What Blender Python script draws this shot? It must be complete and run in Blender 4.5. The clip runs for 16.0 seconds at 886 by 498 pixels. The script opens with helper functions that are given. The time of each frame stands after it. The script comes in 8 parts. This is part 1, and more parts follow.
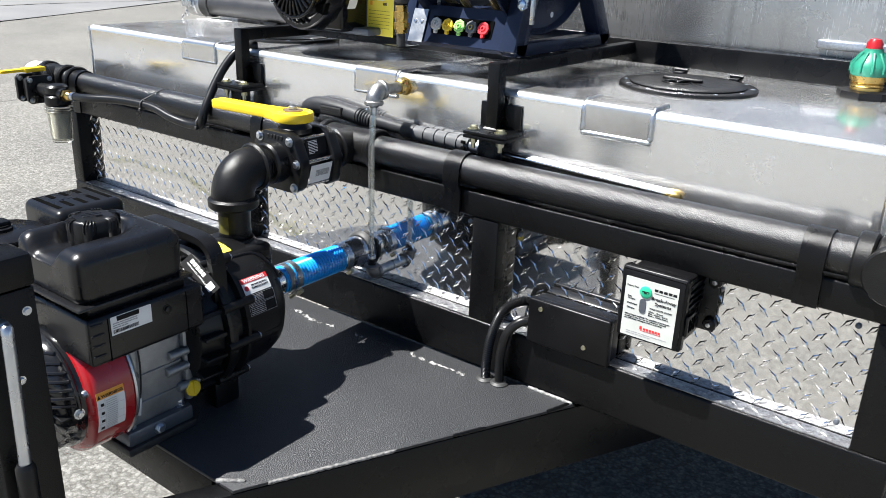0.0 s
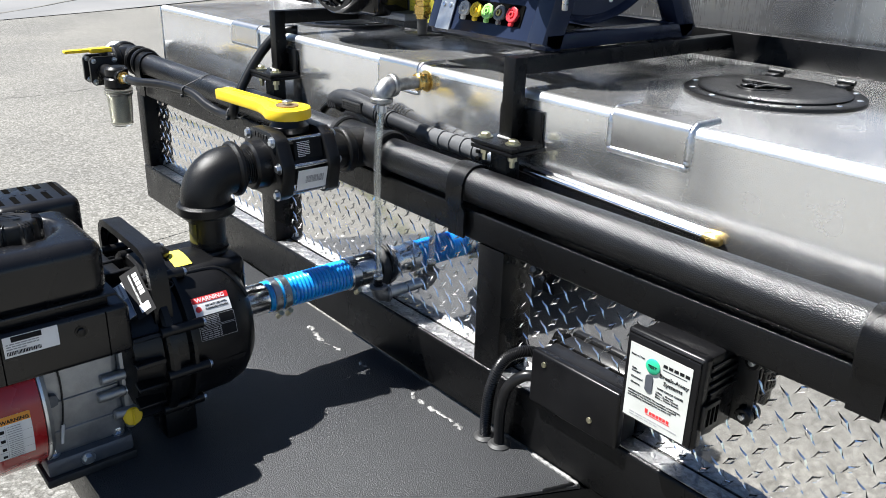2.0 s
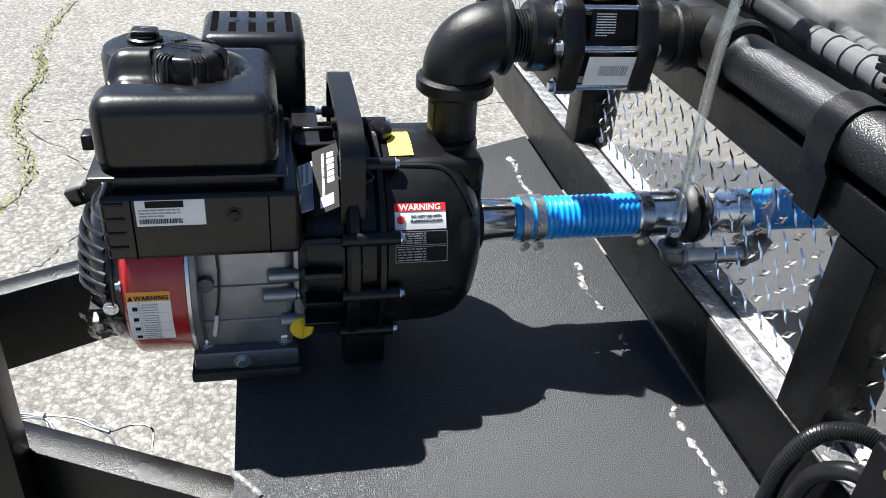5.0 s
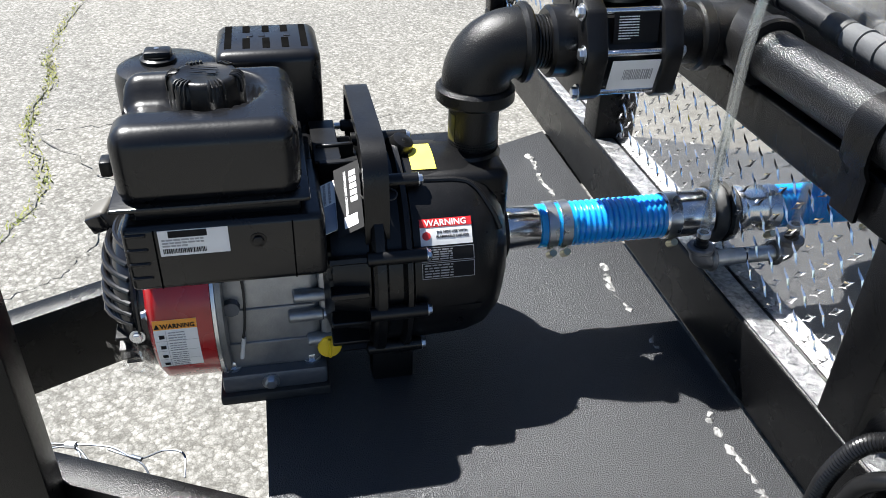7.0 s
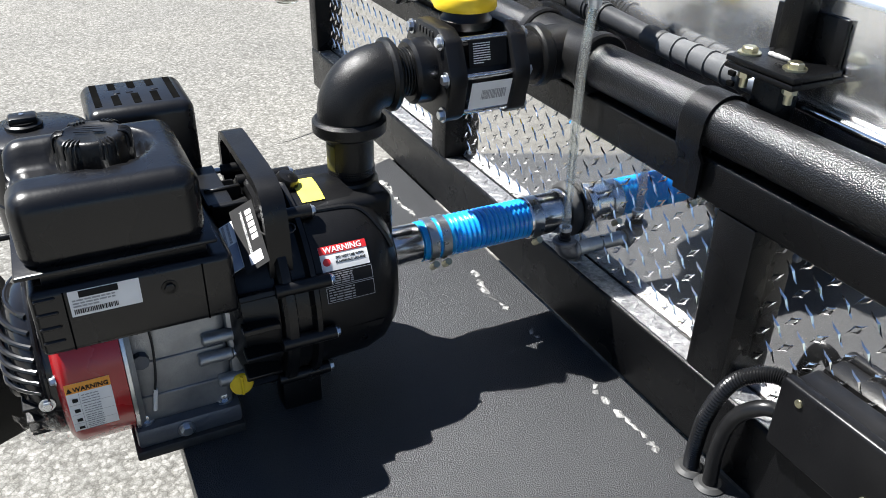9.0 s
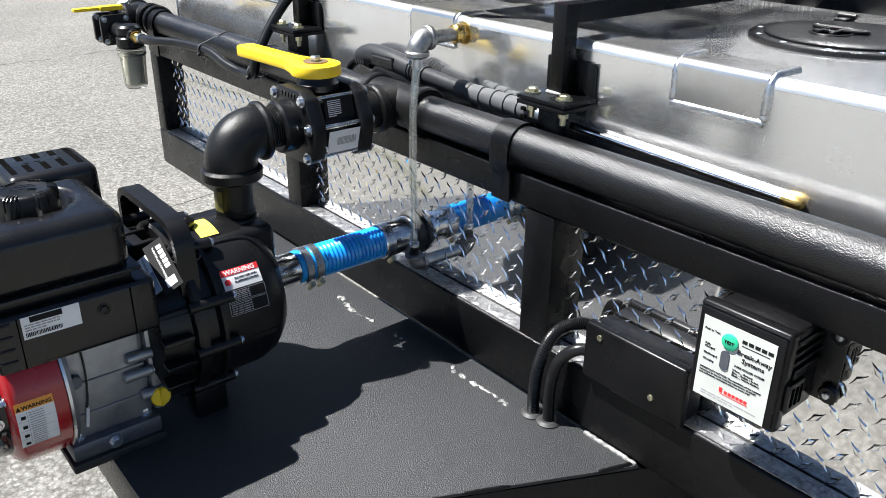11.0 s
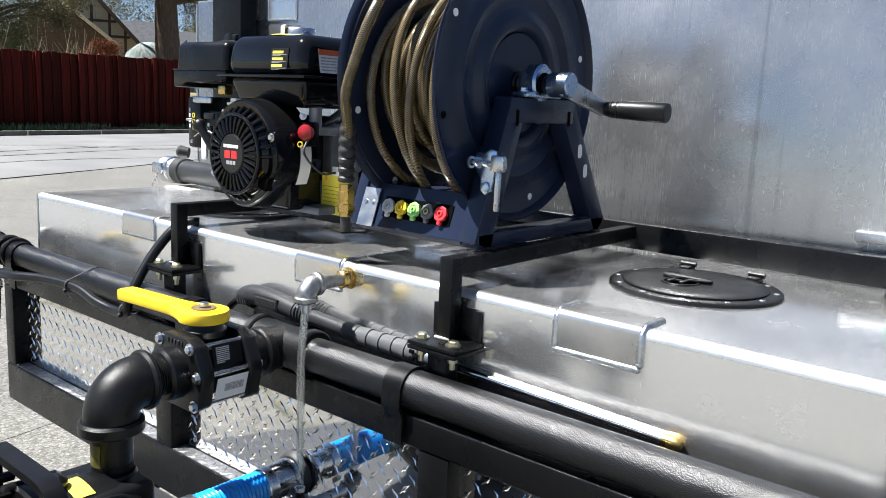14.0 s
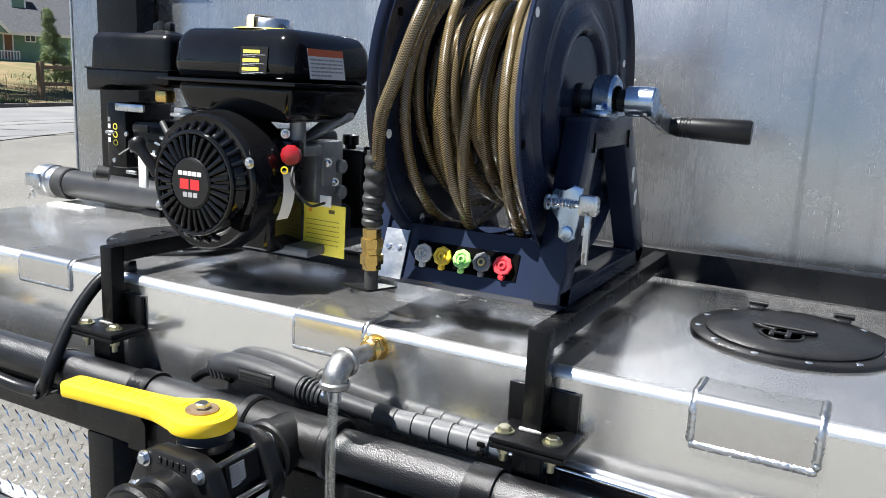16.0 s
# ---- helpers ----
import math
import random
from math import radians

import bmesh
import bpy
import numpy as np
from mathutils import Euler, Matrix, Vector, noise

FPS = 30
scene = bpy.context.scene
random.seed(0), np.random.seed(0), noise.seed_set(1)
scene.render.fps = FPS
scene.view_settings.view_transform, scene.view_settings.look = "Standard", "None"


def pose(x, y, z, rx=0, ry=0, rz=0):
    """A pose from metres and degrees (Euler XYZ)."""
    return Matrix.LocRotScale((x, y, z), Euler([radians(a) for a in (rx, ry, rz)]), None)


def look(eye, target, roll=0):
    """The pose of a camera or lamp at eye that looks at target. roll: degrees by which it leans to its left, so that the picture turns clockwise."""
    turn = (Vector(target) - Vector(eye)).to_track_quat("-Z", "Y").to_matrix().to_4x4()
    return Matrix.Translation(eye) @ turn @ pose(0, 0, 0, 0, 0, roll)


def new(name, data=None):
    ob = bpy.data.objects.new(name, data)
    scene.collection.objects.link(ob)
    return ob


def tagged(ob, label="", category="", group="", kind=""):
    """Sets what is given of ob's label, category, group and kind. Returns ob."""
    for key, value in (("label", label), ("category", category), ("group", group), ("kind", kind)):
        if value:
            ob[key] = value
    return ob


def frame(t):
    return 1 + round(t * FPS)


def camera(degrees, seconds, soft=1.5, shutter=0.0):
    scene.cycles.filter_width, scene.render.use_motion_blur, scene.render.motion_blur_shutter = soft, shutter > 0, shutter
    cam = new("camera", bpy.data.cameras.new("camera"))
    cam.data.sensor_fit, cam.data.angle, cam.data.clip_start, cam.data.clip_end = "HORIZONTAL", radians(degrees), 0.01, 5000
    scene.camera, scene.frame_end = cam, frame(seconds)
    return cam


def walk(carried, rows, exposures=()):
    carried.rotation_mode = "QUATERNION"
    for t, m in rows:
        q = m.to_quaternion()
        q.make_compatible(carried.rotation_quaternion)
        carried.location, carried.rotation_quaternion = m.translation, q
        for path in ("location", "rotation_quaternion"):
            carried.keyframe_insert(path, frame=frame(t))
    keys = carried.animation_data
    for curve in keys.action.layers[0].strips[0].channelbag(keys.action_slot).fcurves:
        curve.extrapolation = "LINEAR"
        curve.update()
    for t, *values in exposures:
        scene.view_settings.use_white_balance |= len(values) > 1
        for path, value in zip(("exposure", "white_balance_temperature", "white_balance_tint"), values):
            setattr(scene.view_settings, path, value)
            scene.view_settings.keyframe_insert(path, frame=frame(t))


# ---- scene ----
cam = camera(56.9, 16.0, soft=0.6)
PATH = [
    (0, (0.877, -1.321, 1.381), (-0.24, 0.183, 0.68), 2.1),
    (0.5, (0.958, -1.257, 1.383), (-0.189, 0.221, 0.676), 1.8),
    (1, (1.014, -1.149, 1.371), (-0.242, 0.23, 0.648), 1.9),
    (1.5, (0.957, -1.023, 1.358), (-0.383, 0.268, 0.623), 1.3),
    (2, (0.917, -0.907, 1.364), (-0.497, 0.296, 0.618), 1.6),
    (2.5, (0.923, -0.794, 1.357), (-0.659, 0.156, 0.588), 2.2),
    (3, (0.884, -0.749, 1.341), (-0.787, 0.001, 0.537), 2.5),
    (3.5, (0.762, -0.747, 1.305), (-0.899, -0.069, 0.421), 3.6),
    (4, (0.669, -0.711, 1.276), (-0.964, -0.087, 0.304), 4.9),
    (4.5, (0.628, -0.633, 1.268), (-1.019, -0.135, 0.249), 5.3),
    (5, (0.603, -0.593, 1.256), (-1.055, -0.197, 0.209), 4.5),
    (5.2, (0.597, -0.597, 1.254), (-1.063, -0.217, 0.202), 4.1),
    (7.3, (0.566, -0.606, 1.279), (-1.069, -0.229, 0.192), 1.2),
    (7.5, (0.574, -0.618, 1.264), (-1.066, -0.175, 0.208), 1.1),
    (8, (0.567, -0.662, 1.269), (-1.02, -0.064, 0.209), 1.6),
    (8.5, (0.574, -0.684, 1.274), (-0.996, -0.001, 0.239), 1.4),
    (9, (0.607, -0.704, 1.297), (-0.938, 0.072, 0.292), 1.1),
    (9.5, (0.684, -0.698, 1.323), (-0.832, 0.218, 0.395), 2.2),
    (9.7, (0.735, -0.69, 1.323), (-0.801, 0.227, 0.43), 1.0),
    (11.8, (0.831, -1.013, 1.36), (-0.467, 0.3, 0.589), 1.1),
    (12, (0.836, -1.021, 1.368), (-0.448, 0.321, 0.625), 1.2),
    (12.5, (0.839, -1.026, 1.379), (-0.42, 0.376, 0.708), 1.3),
    (13, (0.831, -1.025, 1.39), (-0.411, 0.428, 0.804), 1.4),
    (13.5, (0.814, -1.009, 1.396), (-0.434, 0.488, 0.946), 1.6),
    (14, (0.781, -0.953, 1.401), (-0.475, 0.564, 1.053), 2.6),
    (14.5, (0.707, -0.937, 1.42), (-0.538, 0.591, 1.079), 2.6),
    (15, (0.54, -0.999, 1.437), (-0.526, 0.656, 1.081), 2.6),
    (15.5, (0.424, -0.987, 1.441), (-0.507, 0.742, 1.063), 2.8),
    (16, (0.338, -0.886, 1.455), (-0.577, 0.846, 1.055), 2.7),
]
walk(cam, [(t, look(eye, target, roll)) for t, eye, target, roll in PATH],
     [(0, 1.47), (3, 1.47), (4.5, 1.64), (5, 1.66), (7.5, 1.62), (9, 1.55), (12, 1.45), (16, 1.45)])

# ---------------------------------------------------------------- light
SUN = Vector((-0.13, -0.14, 0.34)).normalized()
world = bpy.data.worlds.new("sky")
scene.world = world
world.use_nodes = True
wn = world.node_tree
sky = wn.nodes.new("ShaderNodeTexSky")
sky.sky_type = "NISHITA"
sky.sun_disc = False
sky.altitude = 1500
sky.air_density = 0.75
sky.dust_density = 0.1
sky.ozone_density = 2.0
sky.sun_elevation = math.asin(SUN.z)
sky.sun_rotation = math.atan2(SUN.x, SUN.y)
wn.links.new(sky.outputs[0], wn.nodes["Background"].inputs[0])
wn.nodes["Background"].inputs[1].default_value = 0.05
sun_data = bpy.data.lights.new("sun", "SUN")
sun_data.energy = 5.3
sun_data.angle = radians(0.5)
sun_data.color = (0.988, 0.98, 0.957)
sun = new("sun", sun_data)
sun.matrix_world = look(SUN * 30, (0, 0, 0))


# ---------------------------------------------------------------- materials
def material(name, color, rough=0.5, metal=0.0, color2=None, scale=40.0, bump=0.0, bump_scale=400.0,
             rough2=None, rough_scale=25.0, stretch=(1, 1, 1), coat=0.0, vary=0.0, trans=0.0, spec=0.5, ior=1.5, depth=0.001):
    m = bpy.data.materials.new(name)
    m.use_nodes = True
    nt = m.node_tree
    n, l = nt.nodes, nt.links
    b = n["Principled BSDF"]
    b.inputs["Base Color"].default_value = (*color, 1)
    b.inputs["Roughness"].default_value = rough
    b.inputs["Metallic"].default_value = metal
    b.inputs["Coat Weight"].default_value = coat
    b.inputs["Coat Roughness"].default_value = 0.05
    b.inputs["Transmission Weight"].default_value = trans
    b.inputs["Specular IOR Level"].default_value = spec
    b.inputs["IOR"].default_value = ior
    tc = n.new("ShaderNodeTexCoord")
    mp = n.new("ShaderNodeMapping")
    mp.inputs["Scale"].default_value = stretch
    l.new(tc.outputs["Object"], mp.inputs[0])

    def noise_tex(s, detail=4.0):
        t = n.new("ShaderNodeTexNoise")
        t.inputs["Scale"].default_value = s
        t.inputs["Detail"].default_value = detail
        l.new(mp.outputs[0], t.inputs["Vector"])
        return t

    def ramp(src, a, b2, lo=0.35, hi=0.65):
        r = n.new("ShaderNodeMapRange")
        r.inputs["From Min"].default_value = lo
        r.inputs["From Max"].default_value = hi
        r.inputs["To Min"].default_value = a
        r.inputs["To Max"].default_value = b2
        l.new(src, r.inputs["Value"])
        return r.outputs[0]

    if color2 or vary:
        mix = n.new("ShaderNodeMix")
        mix.data_type = "RGBA"
        mix.inputs["A"].default_value = (*color, 1)
        mix.inputs["B"].default_value = (*(color2 or color), 1)
        l.new(ramp(noise_tex(scale).outputs["Fac"], 0, 1), mix.inputs["Factor"])
        out = mix.outputs["Result"]
        if vary:
            oi = n.new("ShaderNodeObjectInfo")
            hs = n.new("ShaderNodeHueSaturation")
            l.new(ramp(oi.outputs["Random"], 1 - vary, 1 + vary, 0, 1), hs.inputs["Value"])
            l.new(out, hs.inputs["Color"])
            out = hs.outputs[0]
        l.new(out, b.inputs["Base Color"])
    if rough2 is not None:
        l.new(ramp(noise_tex(rough_scale, 6).outputs["Fac"], rough, rough2), b.inputs["Roughness"])
    if bump:
        bp = n.new("ShaderNodeBump")
        bp.inputs["Strength"].default_value = min(1.0, bump)
        bp.inputs["Distance"].default_value = depth
        l.new(noise_tex(bump_scale, 2).outputs["Fac"], bp.inputs["Height"])
        l.new(bp.outputs[0], b.inputs["Normal"])
    return m


powder = material("black_powder_coat", (0.0018, 0.0018, 0.0020), 0.24, color2=(0.0042, 0.0043, 0.0047), scale=500,
                  bump=0.9, bump_scale=1000, rough2=0.36, rough_scale=14, spec=0.23, depth=0.0005)
def granular(m, size, depth, strength=1.0):
    """Coarse sprayed grain: small rounded bumps of uneven height."""
    n, l = m.node_tree.nodes, m.node_tree.links
    tc = n.new("ShaderNodeTexCoord")
    cells = n.new("ShaderNodeTexVoronoi")
    cells.feature = "SMOOTH_F1"
    cells.inputs["Scale"].default_value = size
    cells.inputs["Smoothness"].default_value = 0.35
    l.new(tc.outputs["Object"], cells.inputs["Vector"])
    bp = n.new("ShaderNodeBump")
    bp.invert = True
    bp.inputs["Strength"].default_value = strength
    bp.inputs["Distance"].default_value = depth
    l.new(cells.outputs["Distance"], bp.inputs["Height"])
    l.new(bp.outputs[0], n["Principled BSDF"].inputs["Normal"])


granular(powder, 820, 0.00028)
deck_paint = material("textured_deck_paint", (0.012, 0.0124, 0.0132), 0.34, color2=(0.052, 0.0535, 0.057), scale=700,
                      bump=1.0, bump_scale=820, rough2=0.46, rough_scale=6, spec=0.34, depth=0.0012)
pipe_black = material("textured_black_pipe", (0.002, 0.002, 0.0022), 0.29, color2=(0.005, 0.005, 0.0057), scale=900,
                      bump=1.0, bump_scale=1050, rough2=0.36, rough_scale=16, spec=0.66, depth=0.00055)
granular(deck_paint, 620, 0.0010)
granular(pipe_black, 580, 0.00060)
pvc_black = material("black_pvc_pipe", (0.020, 0.020, 0.021), 0.34, color2=(0.028, 0.028, 0.029), scale=30, bump=0.15, bump_scale=200, rough2=0.44, rough_scale=12)
iron_black = material("black_malleable_iron", (0.005, 0.005, 0.0053), 0.30, color2=(0.009, 0.0088, 0.0085), scale=18,
                      bump=0.55, bump_scale=640, rough2=0.40, rough_scale=22, spec=0.28)
plastic = material("moulded_black_plastic", (0.004, 0.004, 0.0044), 0.27, color2=(0.007, 0.007, 0.0075), scale=20,
                   bump=0.2, bump_scale=520, rough2=0.38, rough_scale=18, spec=0.32)
satin = material("satin_black_polyethylene", (0.004, 0.004, 0.0046), 0.23, color2=(0.007, 0.007, 0.0078), scale=14,
                 bump=0.12, bump_scale=260, rough2=0.33, rough_scale=11, spec=0.42)
satin_dark = material("moulded_black_nylon", (0.003, 0.003, 0.0035), 0.26, color2=(0.006, 0.006, 0.0066), scale=14,
                      bump=0.15, bump_scale=300, rough2=0.36, rough_scale=13, spec=0.22)
gloss = material("gloss_black_enamel", (0.005, 0.005, 0.006), 0.10, color2=(0.012, 0.012, 0.013), scale=15,
                 rough2=0.2, rough_scale=12, coat=0.15, spec=0.4)
rubber = material("black_rubber", (0.018, 0.018, 0.018), 0.55, color2=(0.028, 0.028, 0.028), scale=60, bump=0.2,
                  bump_scale=300)
hose_black = material("black_rubber_hose", (0.006, 0.006, 0.0064), 0.30, color2=(0.010, 0.010, 0.0105), scale=60, bump=0.15, bump_scale=300, spec=0.35)
# matt black: paints the shade inside slots, grooves and openings; also the nozzle holder
void = material("recess_shade_and_black", (0.003, 0.003, 0.003), 0.9, color2=(0.005, 0.005, 0.005), spec=0.0)
navy = material("navy_blue_enamel", (0.012, 0.017, 0.035), 0.17, color2=(0.015, 0.021, 0.042), scale=10, bump=0.1,
                bump_scale=200, rough2=0.26, rough_scale=9, spec=0.3)
red_paint = material("red_enamel", (0.30, 0.008, 0.012), 0.20, color2=(0.36, 0.012, 0.015), scale=16, rough2=0.34, coat=0.3)
yellow_plastic = material("yellow_plastic", (0.78, 0.52, 0.012), 0.38, color2=(0.85, 0.60, 0.02), scale=22, bump=0.15,
                          bump_scale=260, rough2=0.48)
yellow_label = material("yellow_label", (0.80, 0.66, 0.06), 0.5, color2=(0.84, 0.72, 0.09), scale=30)
white_label = material("white_label", (0.78, 0.78, 0.77), 0.42, color2=(0.72, 0.72, 0.71), scale=35)
grey_label = material("grey_print", (0.28, 0.28, 0.29), 0.5, color2=(0.33, 0.33, 0.33), scale=35)
black_ink = material("black_print", (0.012, 0.012, 0.013), 0.6, color2=(0.016, 0.016, 0.016), spec=0.08)
red_ink = material("red_print", (0.55, 0.02, 0.025), 0.4, color2=(0.6, 0.03, 0.03))
orange_ink = material("orange_print", (0.80, 0.30, 0.02), 0.4, color2=(0.84, 0.34, 0.03))
green_ink = material("green_print", (0.02, 0.42, 0.22), 0.4, color2=(0.03, 0.46, 0.25))
blue_hose = material("blue_pvc", (0.008, 0.27, 0.70), 0.20, color2=(0.014, 0.32, 0.76), scale=30, coat=0.4)
blue_hose.node_tree.nodes["Principled BSDF"].inputs["Subsurface Weight"].default_value = 0.45
blue_hose.node_tree.nodes["Principled BSDF"].inputs["Subsurface Radius"].default_value = (0.006, 0.012, 0.02)
blue_hose.node_tree.nodes["Principled BSDF"].inputs["Subsurface Scale"].default_value = 1.0
zinc = material("zinc_plated_steel", (0.62, 0.64, 0.66), 0.24, 1.0, color2=(0.52, 0.55, 0.60), scale=35, rough2=0.36,
                rough_scale=40)
galv = material("galvanised_iron", (0.52, 0.53, 0.53), 0.34, 1.0, color2=(0.40, 0.41, 0.42), scale=55, bump=0.35,
                bump_scale=190, rough2=0.46, rough_scale=30)
gold_zinc = material("yellow_zinc_steel", (0.62, 0.58, 0.38), 0.30, 1.0, color2=(0.50, 0.48, 0.36), scale=60, rough2=0.42)
brass = material("brass", (0.72, 0.50, 0.17), 0.24, 1.0, color2=(0.62, 0.41, 0.13), scale=50, rough2=0.36, rough_scale=45)
chrome = material("polished_stainless_steel", (0.80, 0.80, 0.80), 0.16, 1.0, color2=(0.70, 0.70, 0.71), scale=30, rough2=0.2)
cast_alu = material("cast_aluminium", (0.30, 0.31, 0.32), 0.42, 0.85, color2=(0.37, 0.38, 0.39), scale=45, bump=0.4,
                    bump_scale=350, rough2=0.55, rough_scale=30)
dull_galv = material("weathered_galvanised_iron", (0.42, 0.42, 0.415), 0.38, 1.0, color2=(0.26, 0.262, 0.265), scale=90, bump=0.5, bump_scale=260, rough2=0.5, rough_scale=40)
dull_iron = material("dull_grey_iron", (0.20, 0.205, 0.215), 0.38, 0.8, color2=(0.13, 0.133, 0.14), scale=60, bump=0.35, bump_scale=190, rough2=0.5, rough_scale=30)
cast_dark = material("dark_cast_aluminium", (0.10, 0.115, 0.14), 0.45, 0.6, color2=(0.13, 0.14, 0.16), scale=40, bump=0.3,
                     bump_scale=300)
gun_grey = material("dark_grey_plastic", (0.017, 0.018, 0.020), 0.46, color2=(0.026, 0.027, 0.030), scale=28, bump=0.4, bump_scale=700, spec=0.25)
grey_plastic = material("grey_plastic", (0.070, 0.072, 0.076), 0.42, color2=(0.095, 0.097, 0.10), scale=28, bump=0.2,
                        bump_scale=300, spec=0.22)
teal = material("green_plastic", (0.008, 0.10, 0.065), 0.34, color2=(0.02, 0.20, 0.13), scale=20, rough2=0.45)
clear = bpy.data.materials.new("clear_vinyl")
clear.use_nodes = True
vn, vl = clear.node_tree.nodes, clear.node_tree.links
v_mix, v_mix2, v_clear, v_gloss, v_white = [vn.new("ShaderNode" + k) for k in ("MixShader", "MixShader", "BsdfTransparent", "BsdfGlossy", "BsdfTranslucent")]
v_clear.inputs["Color"].default_value = (0.93, 0.95, 0.95, 1)
v_gloss.inputs["Roughness"].default_value = 0.08
v_mix.inputs[0].default_value = 0.15
v_mix2.inputs[0].default_value = 0.06
vl.new(v_clear.outputs[0], v_mix.inputs[1])
vl.new(v_gloss.outputs[0], v_mix.inputs[2])
vl.new(v_mix.outputs[0], v_mix2.inputs[1])
vl.new(v_white.outputs[0], v_mix2.inputs[2])
vl.new(v_mix2.outputs[0], vn["Material Output"].inputs["Surface"])
screen_mesh = material("pale_screen_mesh", (0.62, 0.60, 0.53), 0.6, color2=(0.50, 0.485, 0.43), scale=300)
bowl_clear = material("clear_bowl", (0.55, 0.55, 0.51), 0.14, trans=0.92, ior=1.2)
film_wrap = bpy.data.materials.new("clear_film")
film_wrap.use_nodes = True
fn, fl = film_wrap.node_tree.nodes, film_wrap.node_tree.links
f_mix, f_clear, f_gloss = fn.new("ShaderNodeMixShader"), fn.new("ShaderNodeBsdfTransparent"), fn.new("ShaderNodeBsdfGlossy")
f_gloss.inputs["Roughness"].default_value = 0.12
f_mix.inputs[0].default_value = 0.17
fl.new(f_clear.outputs[0], f_mix.inputs[1])
fl.new(f_gloss.outputs[0], f_mix.inputs[2])
fl.new(f_mix.outputs[0], fn["Material Output"].inputs["Surface"])
enamel = material("polished_black_enamel", (0.004, 0.004, 0.0044), 0.06, color2=(0.006, 0.006, 0.0065), scale=15, rough2=0.11, rough_scale=10, spec=0.36)
braid = material("brown_braided_hose", (0.10, 0.07, 0.03), 0.20, rough2=0.30, coat=0.8)


def chevrons(m, around, pitch, dark, light):
    """Woven strands: zigzag rows that run round and along a hose."""
    nt = m.node_tree
    n, l = nt.nodes, nt.links
    uv = n.new("ShaderNodeUVMap")
    sp = n.new("ShaderNodeSeparateXYZ")
    l.new(uv.outputs[0], sp.inputs[0])

    def op(kind, a, b):
        q = n.new("ShaderNodeMath")
        q.operation = kind
        for i, v in enumerate((a, b)):
            if isinstance(v, (int, float)):
                q.inputs[i].default_value = v
            else:
                l.new(v, q.inputs[i])
        return q.outputs[0]
    zig = op("PINGPONG", op("MULTIPLY", sp.outputs[0], around), 1.0)
    ph = op("FRACT", op("ADD", op("MULTIPLY", sp.outputs[1], 1.0 / pitch), zig), 0)
    tri = op("PINGPONG", op("MULTIPLY", ph, 2.0), 1.0)
    mx = n.new("ShaderNodeMix")
    mx.data_type = "RGBA"
    mx.inputs["A"].default_value = (*dark, 1)
    mx.inputs["B"].default_value = (*light, 1)
    l.new(op("POWER", tri, 1.6), mx.inputs["Factor"])
    l.new(mx.outputs["Result"], n["Principled BSDF"].inputs["Base Color"])
    bp = n.new("ShaderNodeBump")
    bp.inputs["Strength"].default_value = 0.5
    bp.inputs["Distance"].default_value = 0.0008
    l.new(tri, bp.inputs["Height"])
    l.new(bp.outputs[0], n["Principled BSDF"].inputs["Normal"])


chevrons(braid, 11.0, 0.0031, (0.010, 0.0075, 0.004), (0.235, 0.168, 0.066))
weld = material("aluminium_weld_bead", (0.74, 0.75, 0.76), 0.30, 1.0, color2=(0.58, 0.59, 0.61), scale=240, bump=0.8,
                bump_scale=330)
edge_alu = material("brushed_edge_aluminium", (0.88, 0.88, 0.87), 0.36, 1.0, color2=(0.74, 0.745, 0.75), scale=60, bump=0.3, bump_scale=320, rough2=0.46, rough_scale=30, stretch=(0.15, 1, 1))
weld_scuffed = material("ground_weld_metal", (0.03, 0.03, 0.03), 0.6, color2=(0.36, 0.355, 0.34), scale=120, bump=0.9, bump_scale=260)
weld_dark = material("painted_weld_spatter", (0.06, 0.06, 0.06), 0.55, color2=(0.26, 0.255, 0.245), scale=150, bump=0.9,
                     bump_scale=260)


